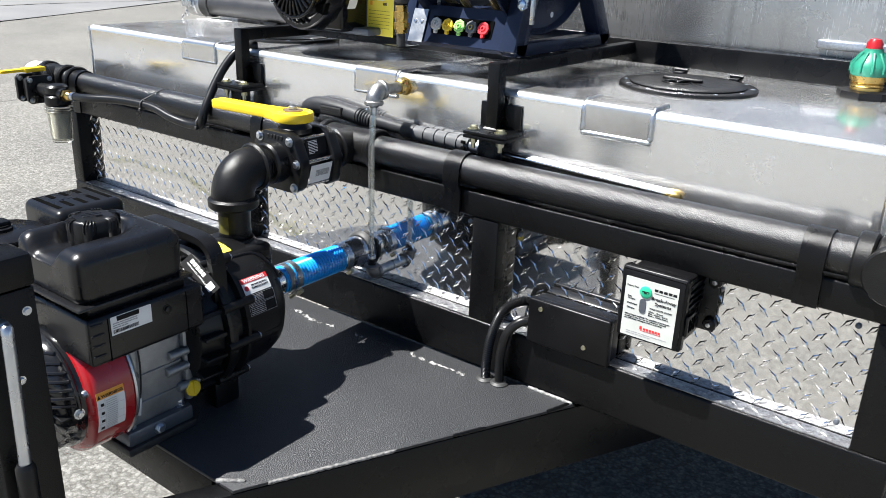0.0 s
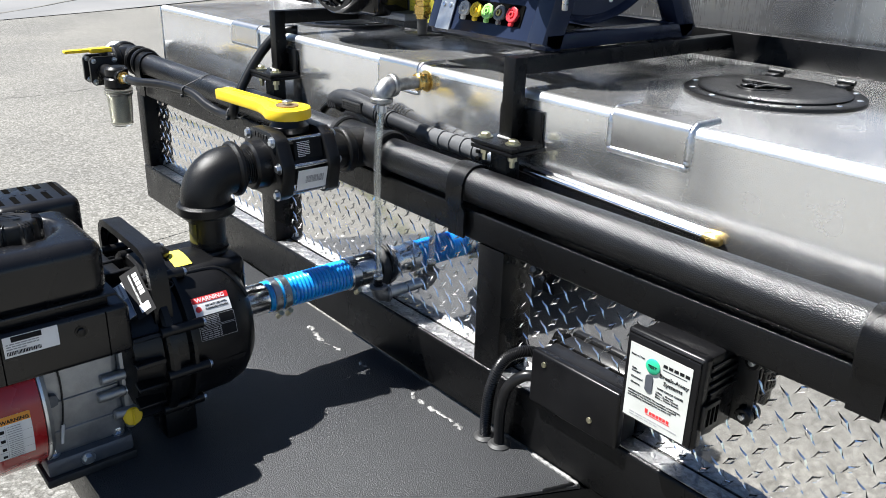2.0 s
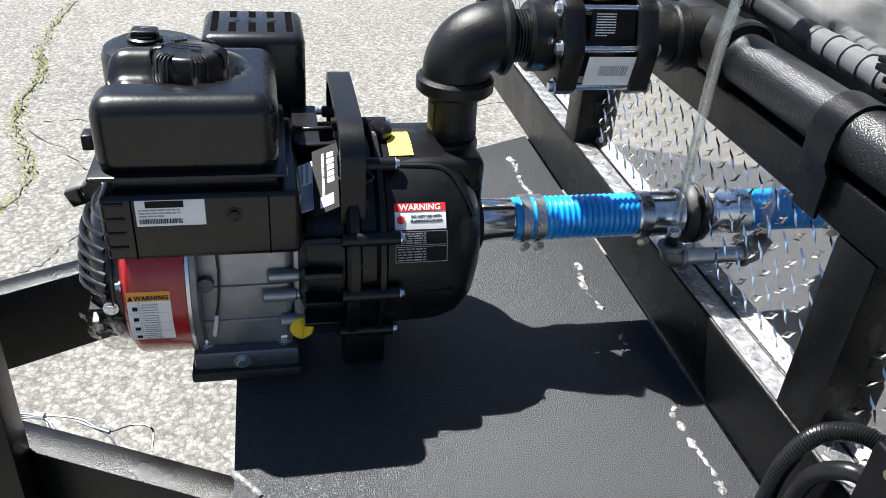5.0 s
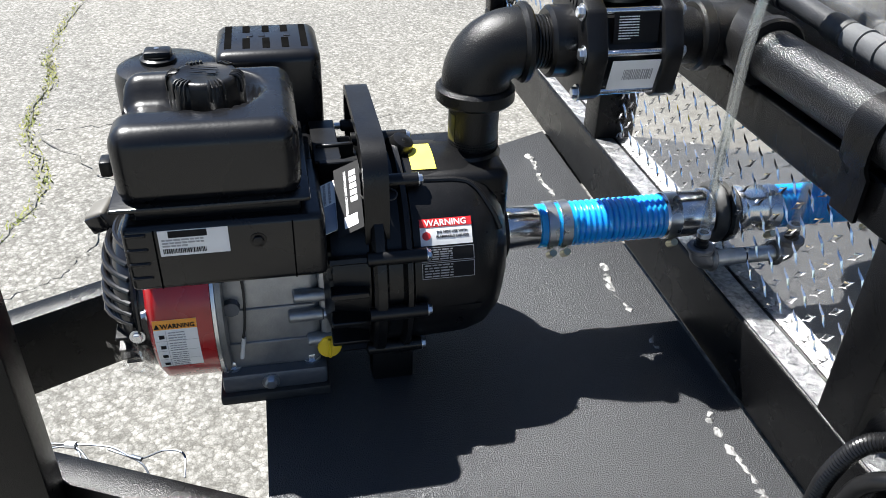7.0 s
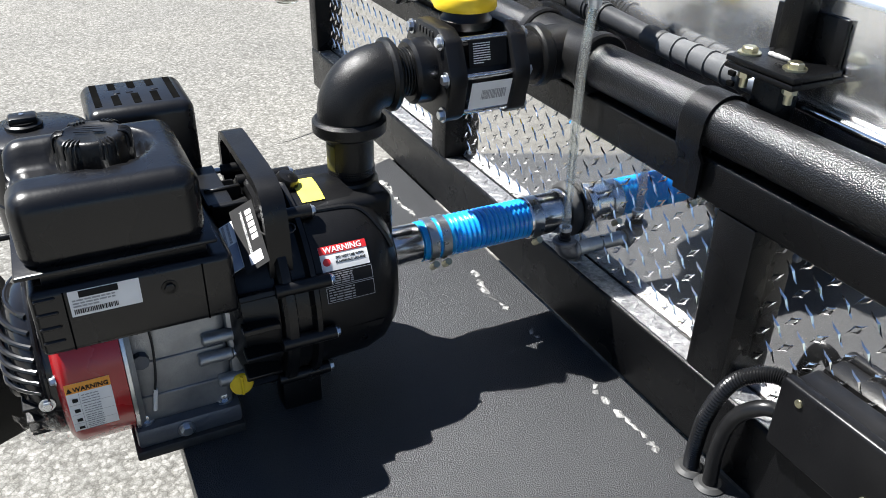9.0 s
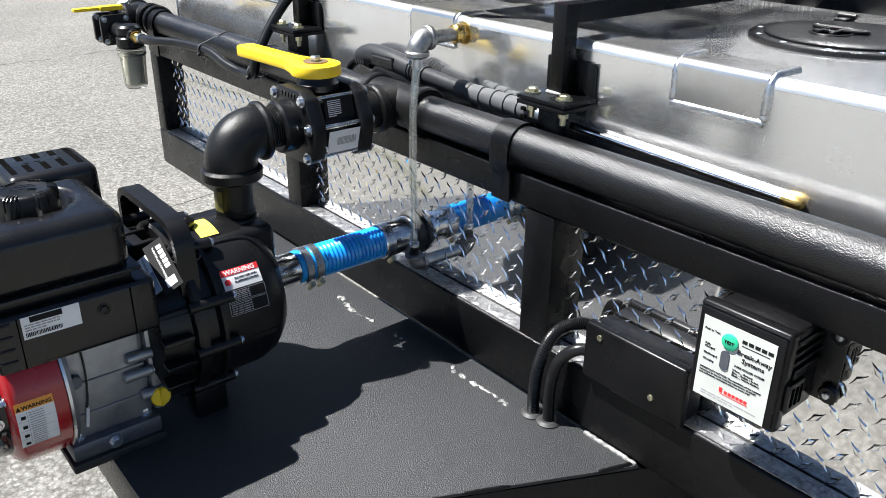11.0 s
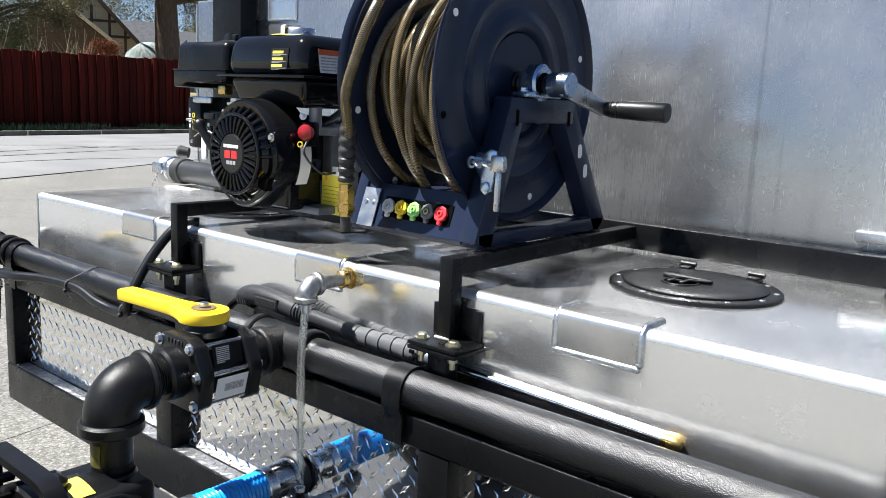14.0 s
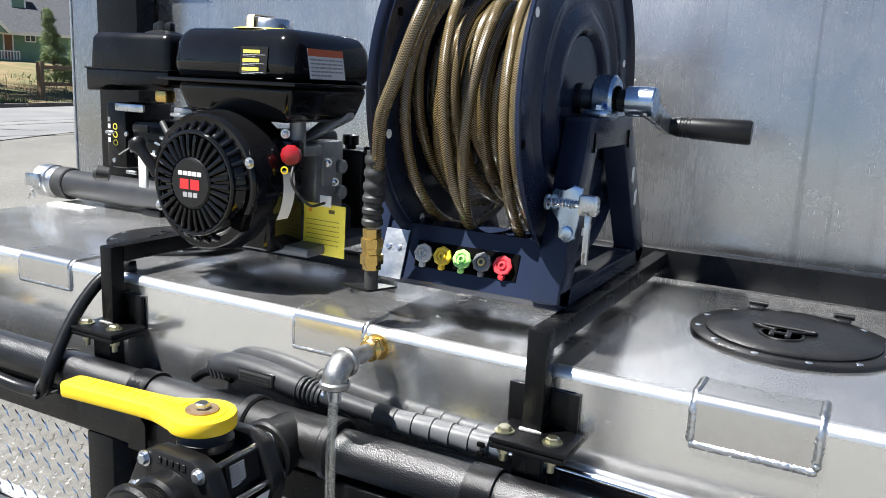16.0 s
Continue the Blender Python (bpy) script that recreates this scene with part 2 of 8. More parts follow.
def brushed(name, color, rough, rough2, along, scuffs=0.5, wide=0.62, share=0.4):
    """Sheet aluminium: fine directional grain, cloudy smears, small scuffs."""
    m = material(name, color, rough, 1.0, color2=tuple(c * 0.90 for c in color), scale=2.2)
    nt = m.node_tree
    n, l = nt.nodes, nt.links
    b = n["Principled BSDF"]
    tc = n.new("ShaderNodeTexCoord")
    mp = n.new("ShaderNodeMapping")
    mp.inputs["Scale"].default_value = along
    l.new(tc.outputs["Object"], mp.inputs[0])
    grain = n.new("ShaderNodeTexNoise")
    grain.inputs["Scale"].default_value = 60
    grain.inputs["Detail"].default_value = 6
    l.new(mp.outputs[0], grain.inputs["Vector"])
    smear = n.new("ShaderNodeTexNoise")
    smear.inputs["Scale"].default_value = 5
    smear.inputs["Detail"].default_value = 7
    smear.inputs["Roughness"].default_value = 0.62
    l.new(tc.outputs["Object"], smear.inputs["Vector"])
    add = n.new("ShaderNodeMath")
    add.operation = "MULTIPLY_ADD"
    l.new(grain.outputs["Fac"], add.inputs[0])
    add.inputs[1].default_value = 0.5
    l.new(smear.outputs["Fac"], add.inputs[2])
    mr = n.new("ShaderNodeMapRange")
    mr.inputs["From Min"].default_value = 0.5
    mr.inputs["From Max"].default_value = 1.05
    mr.inputs["To Min"].default_value = rough
    mr.inputs["To Max"].default_value = rough2
    l.new(add.outputs[0], mr.inputs["Value"])
    l.new(mr.outputs[0], b.inputs["Roughness"])
    bp = n.new("ShaderNodeBump")
    bp.inputs["Strength"].default_value = 0.10 * scuffs
    bp.inputs["Distance"].default_value = 0.001
    l.new(grain.outputs["Fac"], bp.inputs["Height"])
    wav = n.new("ShaderNodeTexNoise")
    wav.inputs["Scale"].default_value = 4.5
    wav.inputs["Detail"].default_value = 1
    l.new(tc.outputs["Object"], wav.inputs["Vector"])
    bp2 = n.new("ShaderNodeBump")
    bp2.inputs["Strength"].default_value = 0.13
    bp2.inputs["Distance"].default_value = 0.012
    l.new(wav.outputs["Fac"], bp2.inputs["Height"])
    l.new(bp.outputs[0], bp2.inputs["Normal"])
    l.new(bp2.outputs[0], b.inputs["Normal"])
    # a second, duller lobe: the scratched part of the surface
    b2 = n.new("ShaderNodeBsdfPrincipled")
    b2.inputs["Metallic"].default_value = 1.0
    b2.inputs["Roughness"].default_value = wide
    l.new(b.inputs["Base Color"].links[0].from_socket, b2.inputs["Base Color"])
    l.new(bp2.outputs[0], b2.inputs["Normal"])
    ms = n.new("ShaderNodeMixShader")
    sm = n.new("ShaderNodeMapRange")
    sm.inputs["From Min"].default_value = 0.3
    sm.inputs["From Max"].default_value = 0.7
    sm.inputs["To Min"].default_value = max(0.0, share - 0.09)
    sm.inputs["To Max"].default_value = min(1.0, share + 0.09)
    l.new(smear.outputs["Fac"], sm.inputs["Value"])
    marks = n.new("ShaderNodeTexNoise")
    marks.inputs["Scale"].default_value = 34
    marks.inputs["Detail"].default_value = 5
    marks.inputs["Roughness"].default_value = 0.7
    marks.inputs["Distortion"].default_value = 1.2
    l.new(tc.outputs["Object"], marks.inputs["Vector"])
    worn = n.new("ShaderNodeMapRange")
    worn.inputs["From Min"].default_value = 0.66
    worn.inputs["From Max"].default_value = 0.72
    worn.inputs["To Max"].default_value = 1.3 * scuffs
    l.new(marks.outputs["Fac"], worn.inputs["Value"])
    both = n.new("ShaderNodeMath")
    both.operation = "MAXIMUM"
    l.new(sm.outputs[0], both.inputs[0])
    l.new(worn.outputs[0], both.inputs[1])
    l.new(both.outputs[0], ms.inputs[0])
    l.new(b.outputs[0], ms.inputs[1])
    l.new(b2.outputs[0], ms.inputs[2])
    l.new(ms.outputs[0], n["Material Output"].inputs["Surface"])
    return m


def streaks(m):
    """Water runs on standing sheet metal, and broad upright reflections painted into its colour."""
    nt = m.node_tree
    n, l = nt.nodes, nt.links
    b = n["Principled BSDF"]
    src = b.inputs["Base Color"].links[0].from_socket
    tc = n.new("ShaderNodeTexCoord")
    col = src
    for scale, lo, hi, dark in (((70, 70, 1.3), 0.60, 0.72, 0.78), ((5, 5, 0.35), 0.35, 0.65, 0.84)):
        mp = n.new("ShaderNodeMapping")
        mp.inputs["Scale"].default_value = scale
        l.new(tc.outputs["Object"], mp.inputs[0])
        t = n.new("ShaderNodeTexNoise")
        t.inputs["Scale"].default_value = 1.0
        t.inputs["Detail"].default_value = 3
        l.new(mp.outputs[0], t.inputs["Vector"])
        r = n.new("ShaderNodeMapRange")
        r.inputs["From Min"].default_value = lo
        r.inputs["From Max"].default_value = hi
        r.inputs["To Min"].default_value = 1.0
        r.inputs["To Max"].default_value = dark
        l.new(t.outputs["Fac"], r.inputs["Value"])
        mx = n.new("ShaderNodeMix")
        mx.data_type = "RGBA"
        mx.blend_type = "MULTIPLY"
        mx.inputs["Factor"].default_value = 1.0
        l.new(col, mx.inputs["A"])
        l.new(r.outputs[0], mx.inputs["B"])
        col = mx.outputs["Result"]
    for node in [x for x in n if x.type == "BSDF_PRINCIPLED"]:
        l.new(col, node.inputs["Base Color"])


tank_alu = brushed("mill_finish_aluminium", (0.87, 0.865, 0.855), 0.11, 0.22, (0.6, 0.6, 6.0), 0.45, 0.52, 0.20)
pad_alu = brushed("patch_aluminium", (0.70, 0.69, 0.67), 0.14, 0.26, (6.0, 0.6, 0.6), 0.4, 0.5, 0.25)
# tall tank's copy: same aluminium, its dimmer reflections painted as a darker colour
tank_alu_up = brushed("mill_finish_aluminium_dimmed", (0.48, 0.485, 0.492), 0.17, 0.34, (9.0, 9.0, 0.4), 0.6, 0.55, 0.28)
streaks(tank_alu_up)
tread_alu = brushed("bright_tread_plate", (0.86, 0.85, 0.835), 0.025, 0.055, (1.0, 1.0, 1.0), 0.05, 0.40, 0.07)
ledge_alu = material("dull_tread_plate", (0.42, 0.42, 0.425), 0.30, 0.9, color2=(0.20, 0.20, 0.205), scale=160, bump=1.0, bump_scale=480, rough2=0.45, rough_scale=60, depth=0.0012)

# asphalt with exposed pale aggregate
asphalt = bpy.data.materials.new("weathered_asphalt")
asphalt.use_nodes = True
an, al = asphalt.node_tree.nodes, asphalt.node_tree.links
ab = an["Principled BSDF"]
ab.inputs["Roughness"].default_value = 0.85
atc = an.new("ShaderNodeTexCoord")


def atex(kind, scale, **kw):
    t = an.new(kind)
    t.inputs["Scale"].default_value = scale
    for k, v in kw.items():
        t.inputs[k].default_value = v
    al.new(atc.outputs["Object"], t.inputs["Vector"])
    return t


def aramp(src, stops):
    r = an.new("ShaderNodeValToRGB")
    r.color_ramp.elements[0].position, r.color_ramp.elements[0].color = stops[0][0], (*stops[0][1], 1)
    r.color_ramp.elements[1].position, r.color_ramp.elements[1].color = stops[-1][0], (*stops[-1][1], 1)
    for p, c in stops[1:-1]:
        e = r.color_ramp.elements.new(p)
        e.color = (*c, 1)
    al.new(src, r.inputs[0])
    return r.outputs[0]


def amix(fac, a, b, mode="MIX"):
    m = an.new("ShaderNodeMix")
    m.data_type = "RGBA"
    m.blend_type = mode
    if isinstance(fac, float):
        m.inputs["Factor"].default_value = fac
    else:
        al.new(fac, m.inputs["Factor"])
    al.new(a, m.inputs["A"])
    al.new(b, m.inputs["B"])
    return m.outputs["Result"]


warp = an.new("ShaderNodeMix")
warp.data_type = "VECTOR"
warp.inputs["Factor"].default_value = 0.022
al.new(atc.outputs["Object"], warp.inputs["A"])
al.new(atex("ShaderNodeTexNoise", 60.0, Detail=3.0).outputs["Color"], warp.inputs["B"])
stones = atex("ShaderNodeTexVoronoi", 82.0)
al.new(warp.outputs["Result"], stones.inputs["Vector"])
grit = aramp(atex("ShaderNodeTexNoise", 260.0, Detail=4.0).outputs["Fac"], [(0.35, (0.72, 0.72, 0.72)), (0.65, (1.16, 1.16, 1.16))])
stone_tint = aramp(stones.outputs["Color"], [(0.1, (0.125, 0.121, 0.111)), (0.5, (0.180, 0.176, 0.164)), (0.9, (0.262, 0.256, 0.240))])
stone_edge = aramp(stones.outputs["Distance"], [(0.30, (1, 1, 1)), (0.72, (0.56, 0.55, 0.53))])
patchy = aramp(atex("ShaderNodeTexNoise", 0.9, Detail=8.0).outputs["Fac"], [(0.3, (0.82, 0.82, 0.82)), (0.7, (1.12, 1.11, 1.08))])
al.new(amix(1.0, amix(1.0, amix(1.0, stone_tint, stone_edge, "MULTIPLY"), grit, "MULTIPLY"), patchy, "MULTIPLY"), ab.inputs["Base Color"])
abump = an.new("ShaderNodeBump")
abump.inputs["Strength"].default_value = 0.5
abump.inputs["Distance"].default_value = 0.0035
abump.invert = True
al.new(stones.outputs["Distance"], abump.inputs["Height"])
al.new(abump.outputs[0], ab.inputs["Normal"])

road_mat = material("street_asphalt", (0.135, 0.136, 0.138), 0.85, color2=(0.175, 0.174, 0.172), scale=0.8, bump=0.5, bump_scale=60)
crack_mat = material("crack_sealant", (0.085, 0.082, 0.074), 0.85, color2=(0.14, 0.134, 0.118), scale=5)
moss = material("crack_weeds", (0.12, 0.15, 0.032), 0.9, color2=(0.27, 0.26, 0.09), scale=14)
# red stain, its colour taken darker to hold the shade of the trees
fence_red = material("red_stained_boards", (0.034, 0.0034, 0.0024), 0.8, color2=(0.064, 0.0075, 0.004), scale=3, stretch=(8, 8, 0.6),
                     bump=0.4, bump_scale=30, vary=0.45, spec=0.1)
post_wood = material("weathered_post_wood", (0.16, 0.10, 0.06), 0.8, color2=(0.22, 0.15, 0.09), scale=6, stretch=(4, 4, 0.5), bump=0.4,
                     bump_scale=40)
dirt = material("dry_grass_bank", (0.21, 0.145, 0.075), 0.95, color2=(0.095, 0.095, 0.035), scale=0.7, bump=0.7, bump_scale=8)
bark = material("dark_bark", (0.085, 0.058, 0.042), 0.9, color2=(0.14, 0.10, 0.07), scale=7, stretch=(3, 3, 0.6), bump=0.9, bump_scale=20)
leaf_dark = material("juniper_needles", (0.060, 0.062, 0.026), 0.8, color2=(0.17, 0.150, 0.070), scale=1.2)
leaf_cedar = material("pale_cedar_sprays", (0.09, 0.14, 0.060), 0.7, color2=(0.20, 0.26, 0.12), scale=2.5)
leaf_green = material("fresh_green_leaves", (0.060, 0.100, 0.036), 0.6, color2=(0.13, 0.17, 0.070), scale=2)
leaf_rust = material("rust_red_leaves", (0.22, 0.060, 0.018), 0.7, color2=(0.30, 0.10, 0.03), scale=4)
twig_pale = material("bare_pale_twigs", (0.30, 0.24, 0.15), 0.8, color2=(0.36, 0.30, 0.19), scale=6)
shingle = material("grey_shingles", (0.034, 0.036, 0.042), 0.9, color2=(0.052, 0.054, 0.061), scale=4, bump=0.5, bump_scale=12)
green_wall = material("green_siding", (0.13, 0.23, 0.17), 0.8, color2=(0.15, 0.26, 0.19), scale=2)
cream_wall = material("cream_stucco", (0.50, 0.44, 0.32), 0.85, color2=(0.56, 0.50, 0.37), scale=2)
timber = material("dark_timber", (0.07, 0.045, 0.03), 0.8, color2=(0.09, 0.06, 0.04), scale=3)
white_trim = material("white_painted_trim", (0.72, 0.72, 0.70), 0.6, color2=(0.66, 0.66, 0.64), scale=4)
pane_dark = material("window_glass", (0.04, 0.045, 0.05), 0.08, color2=(0.05, 0.055, 0.06))


# ---------------------------------------------------------------- building kit
def part(name, bm, mat, parent=None, label="", smooth=38):
    me = bpy.data.meshes.new(name)
    bmesh.ops.recalc_face_normals(bm, faces=bm.faces)
    bm.to_mesh(me)
    bm.free()
    me.materials.append(mat)
    if smooth:
        me.polygons.foreach_set("use_smooth", [True] * len(me.polygons))
        me.set_sharp_from_angle(angle=radians(smooth))
    ob = new(name, me)
    if parent:
        ob.parent = parent
    if label:
        ob["label"] = label
    return ob


def thing(name, at, label, category, group="", kind=""):
    ob = new(name)
    ob.empty_display_size = 0.05
    ob.location = at
    bpy.context.view_layer.update()
    return tagged(ob, label, category, group, kind)


def hang(ob, parent):
    """Parent ob, whose mesh stands in world coordinates, under parent."""
    ob.parent = parent
    ob.matrix_parent_inverse = Matrix.Translation(-parent.location)
    return ob


def wpart(name, bm, mat, parent, label="", smooth=38):
    """A part built in world coordinates under a thing, or under a part of a thing."""
    ob = part(name, bm, mat, None, label, smooth)
    if parent.type == "EMPTY":
        return hang(ob, parent)
    ob.parent = parent
    return ob


def box(lo, hi, bevel=0.0, seg=2, bm=None, turn=None):
    own = bmesh.new()
    bmesh.ops.create_cube(own, size=1.0)
    c = [(a + b) / 2 for a, b in zip(lo, hi)]
    s = [abs(b - a) for a, b in zip(lo, hi)]
    for v in own.verts:
        v.co = Vector((v.co.x * s[0], v.co.y * s[1], v.co.z * s[2]))
    if bevel:
        bmesh.ops.bevel(own, geom=own.edges[:], offset=min(bevel, min(s) * 0.49), segments=seg, profile=0.5, affect="EDGES")
    m = Matrix.Translation(c) @ (turn or Matrix())
    bmesh.ops.transform(own, matrix=m, verts=own.verts)
    return merge(bm, own)


def taper(bm, z0, z1, s0, s1):
    """Narrow a mesh towards its top or bottom, about its middle."""
    cx = sum(v.co.x for v in bm.verts) / len(bm.verts)
    cy = sum(v.co.y for v in bm.verts) / len(bm.verts)
    for v in bm.verts:
        f = min(1.0, max(0.0, (v.co.z - z0) / (z1 - z0)))
        s = s0 + (s1 - s0) * f
        v.co.x, v.co.y = cx + (v.co.x - cx) * s, cy + (v.co.y - cy) * s
    return bm


def merge(bm, own):
    if bm is None:
        return own
    tmp = bpy.data.meshes.new("tmp")
    own.to_mesh(tmp)
    own.free()
    bm.from_mesh(tmp)
    bpy.data.meshes.remove(tmp)
    return bm


def lathe(profile, origin, axis, n=36, bm=None, cap=True):
    """profile: (distance along axis, radius)."""
    bm = bm or bmesh.new()
    ax = Vector(axis).normalized()
    up = Vector((0, 0, 1)) if abs(ax.z) < 0.9 else Vector((1, 0, 0))
    u = ax.cross(up).normalized()
    v = ax.cross(u)
    o = Vector(origin)
    rings = []
    for s, r in profile:
        r = max(r, 1e-5)
        rings.append([bm.verts.new(o + ax * s + (u * math.cos(2 * math.pi * i / n) + v * math.sin(2 * math.pi * i / n)) * r)
                      for i in range(n)])
    for a, b in zip(rings, rings[1:]):
        for i in range(n):
            bm.faces.new((a[i], a[(i + 1) % n], b[(i + 1) % n], b[i]))
    if cap:
        bm.faces.new(rings[0][::-1])
        bm.faces.new(rings[-1])
    return bm


def rod(a, b, r, r2=None, n=20, bm=None, bevel=0.0):
    a, b = Vector(a), Vector(b)
    length = (b - a).length
    r2 = r if r2 is None else r2
    if bevel:
        prof = [(0, r - bevel), (bevel, r), (length - bevel, r2), (length, r2 - bevel)]
    else:
        prof = [(0, r), (length, r2)]
    return lathe(prof, a, b - a, n, bm)


def curve_points(pts, steps=8):
    """A smooth line through the points."""
    p = [Vector(q) for q in pts]
    p = [2 * p[0] - p[1]] + p + [2 * p[-1] - p[-2]]
    out = []
    for i in range(1, len(p) - 2):
        for k in range(steps):
            t = k / steps
            out.append(0.5 * ((2 * p[i]) + (p[i + 1] - p[i - 1]) * t + (2 * p[i - 1] - 5 * p[i] + 4 * p[i + 1] - p[i + 2]) * t * t
                              + (3 * p[i] - p[i - 1] - 3 * p[i + 1] + p[i + 2]) * t ** 3))
    out.append(p[-2])
    return out


def sweep(pts, r, n=12, bm=None, cap=True):
    """A tube along the points; r: a radius, or one for each point."""
    bm = bm or bmesh.new()
    p = [Vector(q) for q in pts]
    rs = r if isinstance(r, (list, tuple)) else [r] * len(p)
    t0 = (p[1] - p[0]).normalized()
    u = t0.orthogonal().normalized()
    rings = []
    for i, q in enumerate(p):
        t = (p[min(i + 1, len(p) - 1)] - p[max(i - 1, 0)]).normalized()
        u = (u - t * u.dot(t)).normalized()
        v = t.cross(u)
        rings.append([bm.verts.new(q + (u * math.cos(2 * math.pi * k / n) + v * math.sin(2 * math.pi * k / n)) * rs[i]) for k in range(n)])
    uv = bm.loops.layers.uv.verify()
    run = 0.0
    for i, (a, b) in enumerate(zip(rings, rings[1:])):
        step = (p[i + 1] - p[i]).length
        for k in range(n):
            f = bm.faces.new((a[k], a[(k + 1) % n], b[(k + 1) % n], b[k]))
            for lp, w in zip(f.loops, ((k, 0), (k + 1, 0), (k + 1, step), (k, step))):
                lp[uv].uv = (w[0] / n, run + w[1])
        run += step
    if cap:
        bm.faces.new(rings[0][::-1])
        bm.faces.new(rings[-1])
    return bm


def prism(outline, direction, bevel=0.0, seg=2, bm=None):
    """A flat outline (3D points) pushed along direction."""
    own = bmesh.new()
    d = Vector(direction)
    a = [own.verts.new(Vector(p)) for p in outline]
    b = [own.verts.new(Vector(p) + d) for p in outline]
    k = len(a)
    own.faces.new(a)
    own.faces.new(b[::-1])
    for i in range(k):
        own.faces.new((a[i], b[i], b[(i + 1) % k], a[(i + 1) % k]))
    if bevel:
        bmesh.ops.bevel(own, geom=own.edges[:], offset=bevel, segments=seg, profile=0.5, affect="EDGES")
    return merge(bm, own)


def hexbolt(at, axis, r=0.006, h=0.005, bm=None, washer=True):
    at, ax = Vector(at), Vector(axis).normalized()
    if washer:
        bm = lathe([(0, r * 1.45), (h * 0.25, r * 1.45)], at, ax, 16, bm)
    bm = lathe([(h * 0.25, r), (h * 0.85, r), (h, r * 0.82)], at, ax, 6, bm)
    return bm


def band(points_in, width_axis, half, thick, bm=None):
    """A flat strap: a line of points, given width along width_axis and thickness outward from its middle."""
    bm = bm or bmesh.new()
    w = Vector(width_axis).normalized() * half
    p = [Vector(q) for q in points_in]
    rows = []
    for i, q in enumerate(p):
        t = (p[min(i + 1, len(p) - 1)] - p[max(i - 1, 0)]).normalized()
        nrm = t.cross(Vector(width_axis).normalized()).normalized() * thick
        rows.append([bm.verts.new(q - w), bm.verts.new(q + w), bm.verts.new(q + w + nrm), bm.verts.new(q - w + nrm)])
    for a, b in zip(rows, rows[1:]):
        for k in range(4):
            bm.faces.new((a[k], a[(k + 1) % 4], b[(k + 1) % 4], b[k]))
    bm.faces.new(rows[0][::-1])
    bm.faces.new(rows[-1])
    return bm


def words(name, body, size, m, mat, parent, bold=0.0, align="LEFT", thick=0.0003):
    cu = bpy.data.curves.new(name, "FONT")
    cu.body, cu.size, cu.align_x, cu.extrude, cu.offset = body, size, align, thick, bold
    cu.resolution_u = 2
    ob = bpy.data.objects.new(name, cu)
    me = bpy.data.meshes.new_from_object(ob)
    bpy.data.objects.remove(ob)
    me.materials.clear()
    me.materials.append(mat)
    me.transform(m)
    o = new(name, me)
    if parent.type == "EMPTY":
        return hang(o, parent)
    o.parent = parent
    return o


def plate_frame(origin, right, up):
    """The pose of a flat label: x along right, y along up."""
    r, u = Vector(right).normalized(), Vector(up).normalized()
    nrm = r.cross(u)
    m = Matrix((r, u, nrm)).transposed().to_4x4()
    m.translation = origin
    return m


def sheet(m, x0, y0, x1, y1, t=0.0006, bm=None, lift=0.0):
    own = box((x0, y0, lift), (x1, y1, lift + t))
    bmesh.ops.transform(own, matrix=m, verts=own.verts)
    return merge(bm, own)


def bars(m, x0, y0, x1, y1, rows, mat, parent, name="print", t=0.0003, lift=0.0007, seed=0, fill=0.5):
    """Lines of small print as plain bars."""
    rnd = random.Random(seed)
    bm = bmesh.new()
    step = (y1 - y0) / rows
    for i in range(rows):
        y = y1 - (i + 0.75) * step
        end = x1 if i < rows - 1 else x0 + (x1 - x0) * 0.6
        x = x0
        while x < end - 1e-6:
            w = rnd.uniform(0.06, 0.2) * (x1 - x0)
            sheet(m, x, y, min(x + w, end), y + step * fill, t, bm, lift)
            x += w + (x1 - x0) * 0.025
    return wpart(name, bm, mat, parent, smooth=0)

# ---------------------------------------------------------------- ground
def ground_height(x, y):
    d = math.hypot(x, y)
    t = min(1.0, max(0.0, (d - 9.0) / 9.0))
    return 0.30 * t * t * (3 - 2 * t)


def ground_sheet():
    bm = bmesh.new()
    radii = [0.0, 1, 2, 3, 4, 6, 8, 10, 12, 14, 16, 18, 22, 28, 40, 70, 140, 300, 800, 2500]
    n = 48
    centre = bm.verts.new((0, 0, 0))
    prev = None
    for r in radii[1:]:
        ring = []
        for i in range(n):
            a = 2 * math.pi * i / n
            x, y = r * math.cos(a), r * math.sin(a)
            ring.append(bm.verts.new((x, y, ground_height(x, y))))
        for i in range(n):
            if prev:
                bm.faces.new((prev[i], ring[i], ring[(i + 1) % n], prev[(i + 1) % n]))
            else:
                bm.faces.new((centre, ring[i], ring[(i + 1) % n]))
        prev = ring
    ob = part("ground", bm, asphalt)
    return tagged(ob, "pale weathered asphalt parking lot with exposed gravel", "ground", kind="structure")


ground = ground_sheet()

FENCE_A, FENCE_B = Vector((-18.2, 4.0, 0)), Vector((-20.3, 12.75, 0))
along = (FENCE_B - FENCE_A).normalized()
away = Vector((-along.y, along.x, 0))          # from the lot towards the houses
if away.x > 0:
    away = -away


def bank(x, y):
    """Height of the bank that rises behind the street."""
    d = (Vector((x, y, 0)) - FENCE_A).dot(away)
    t = min(1.0, max(0.0, d / 13.0))
    return ground_height(x, y) + 0.10 + 1.02 * t * t * (3 - 2 * t)


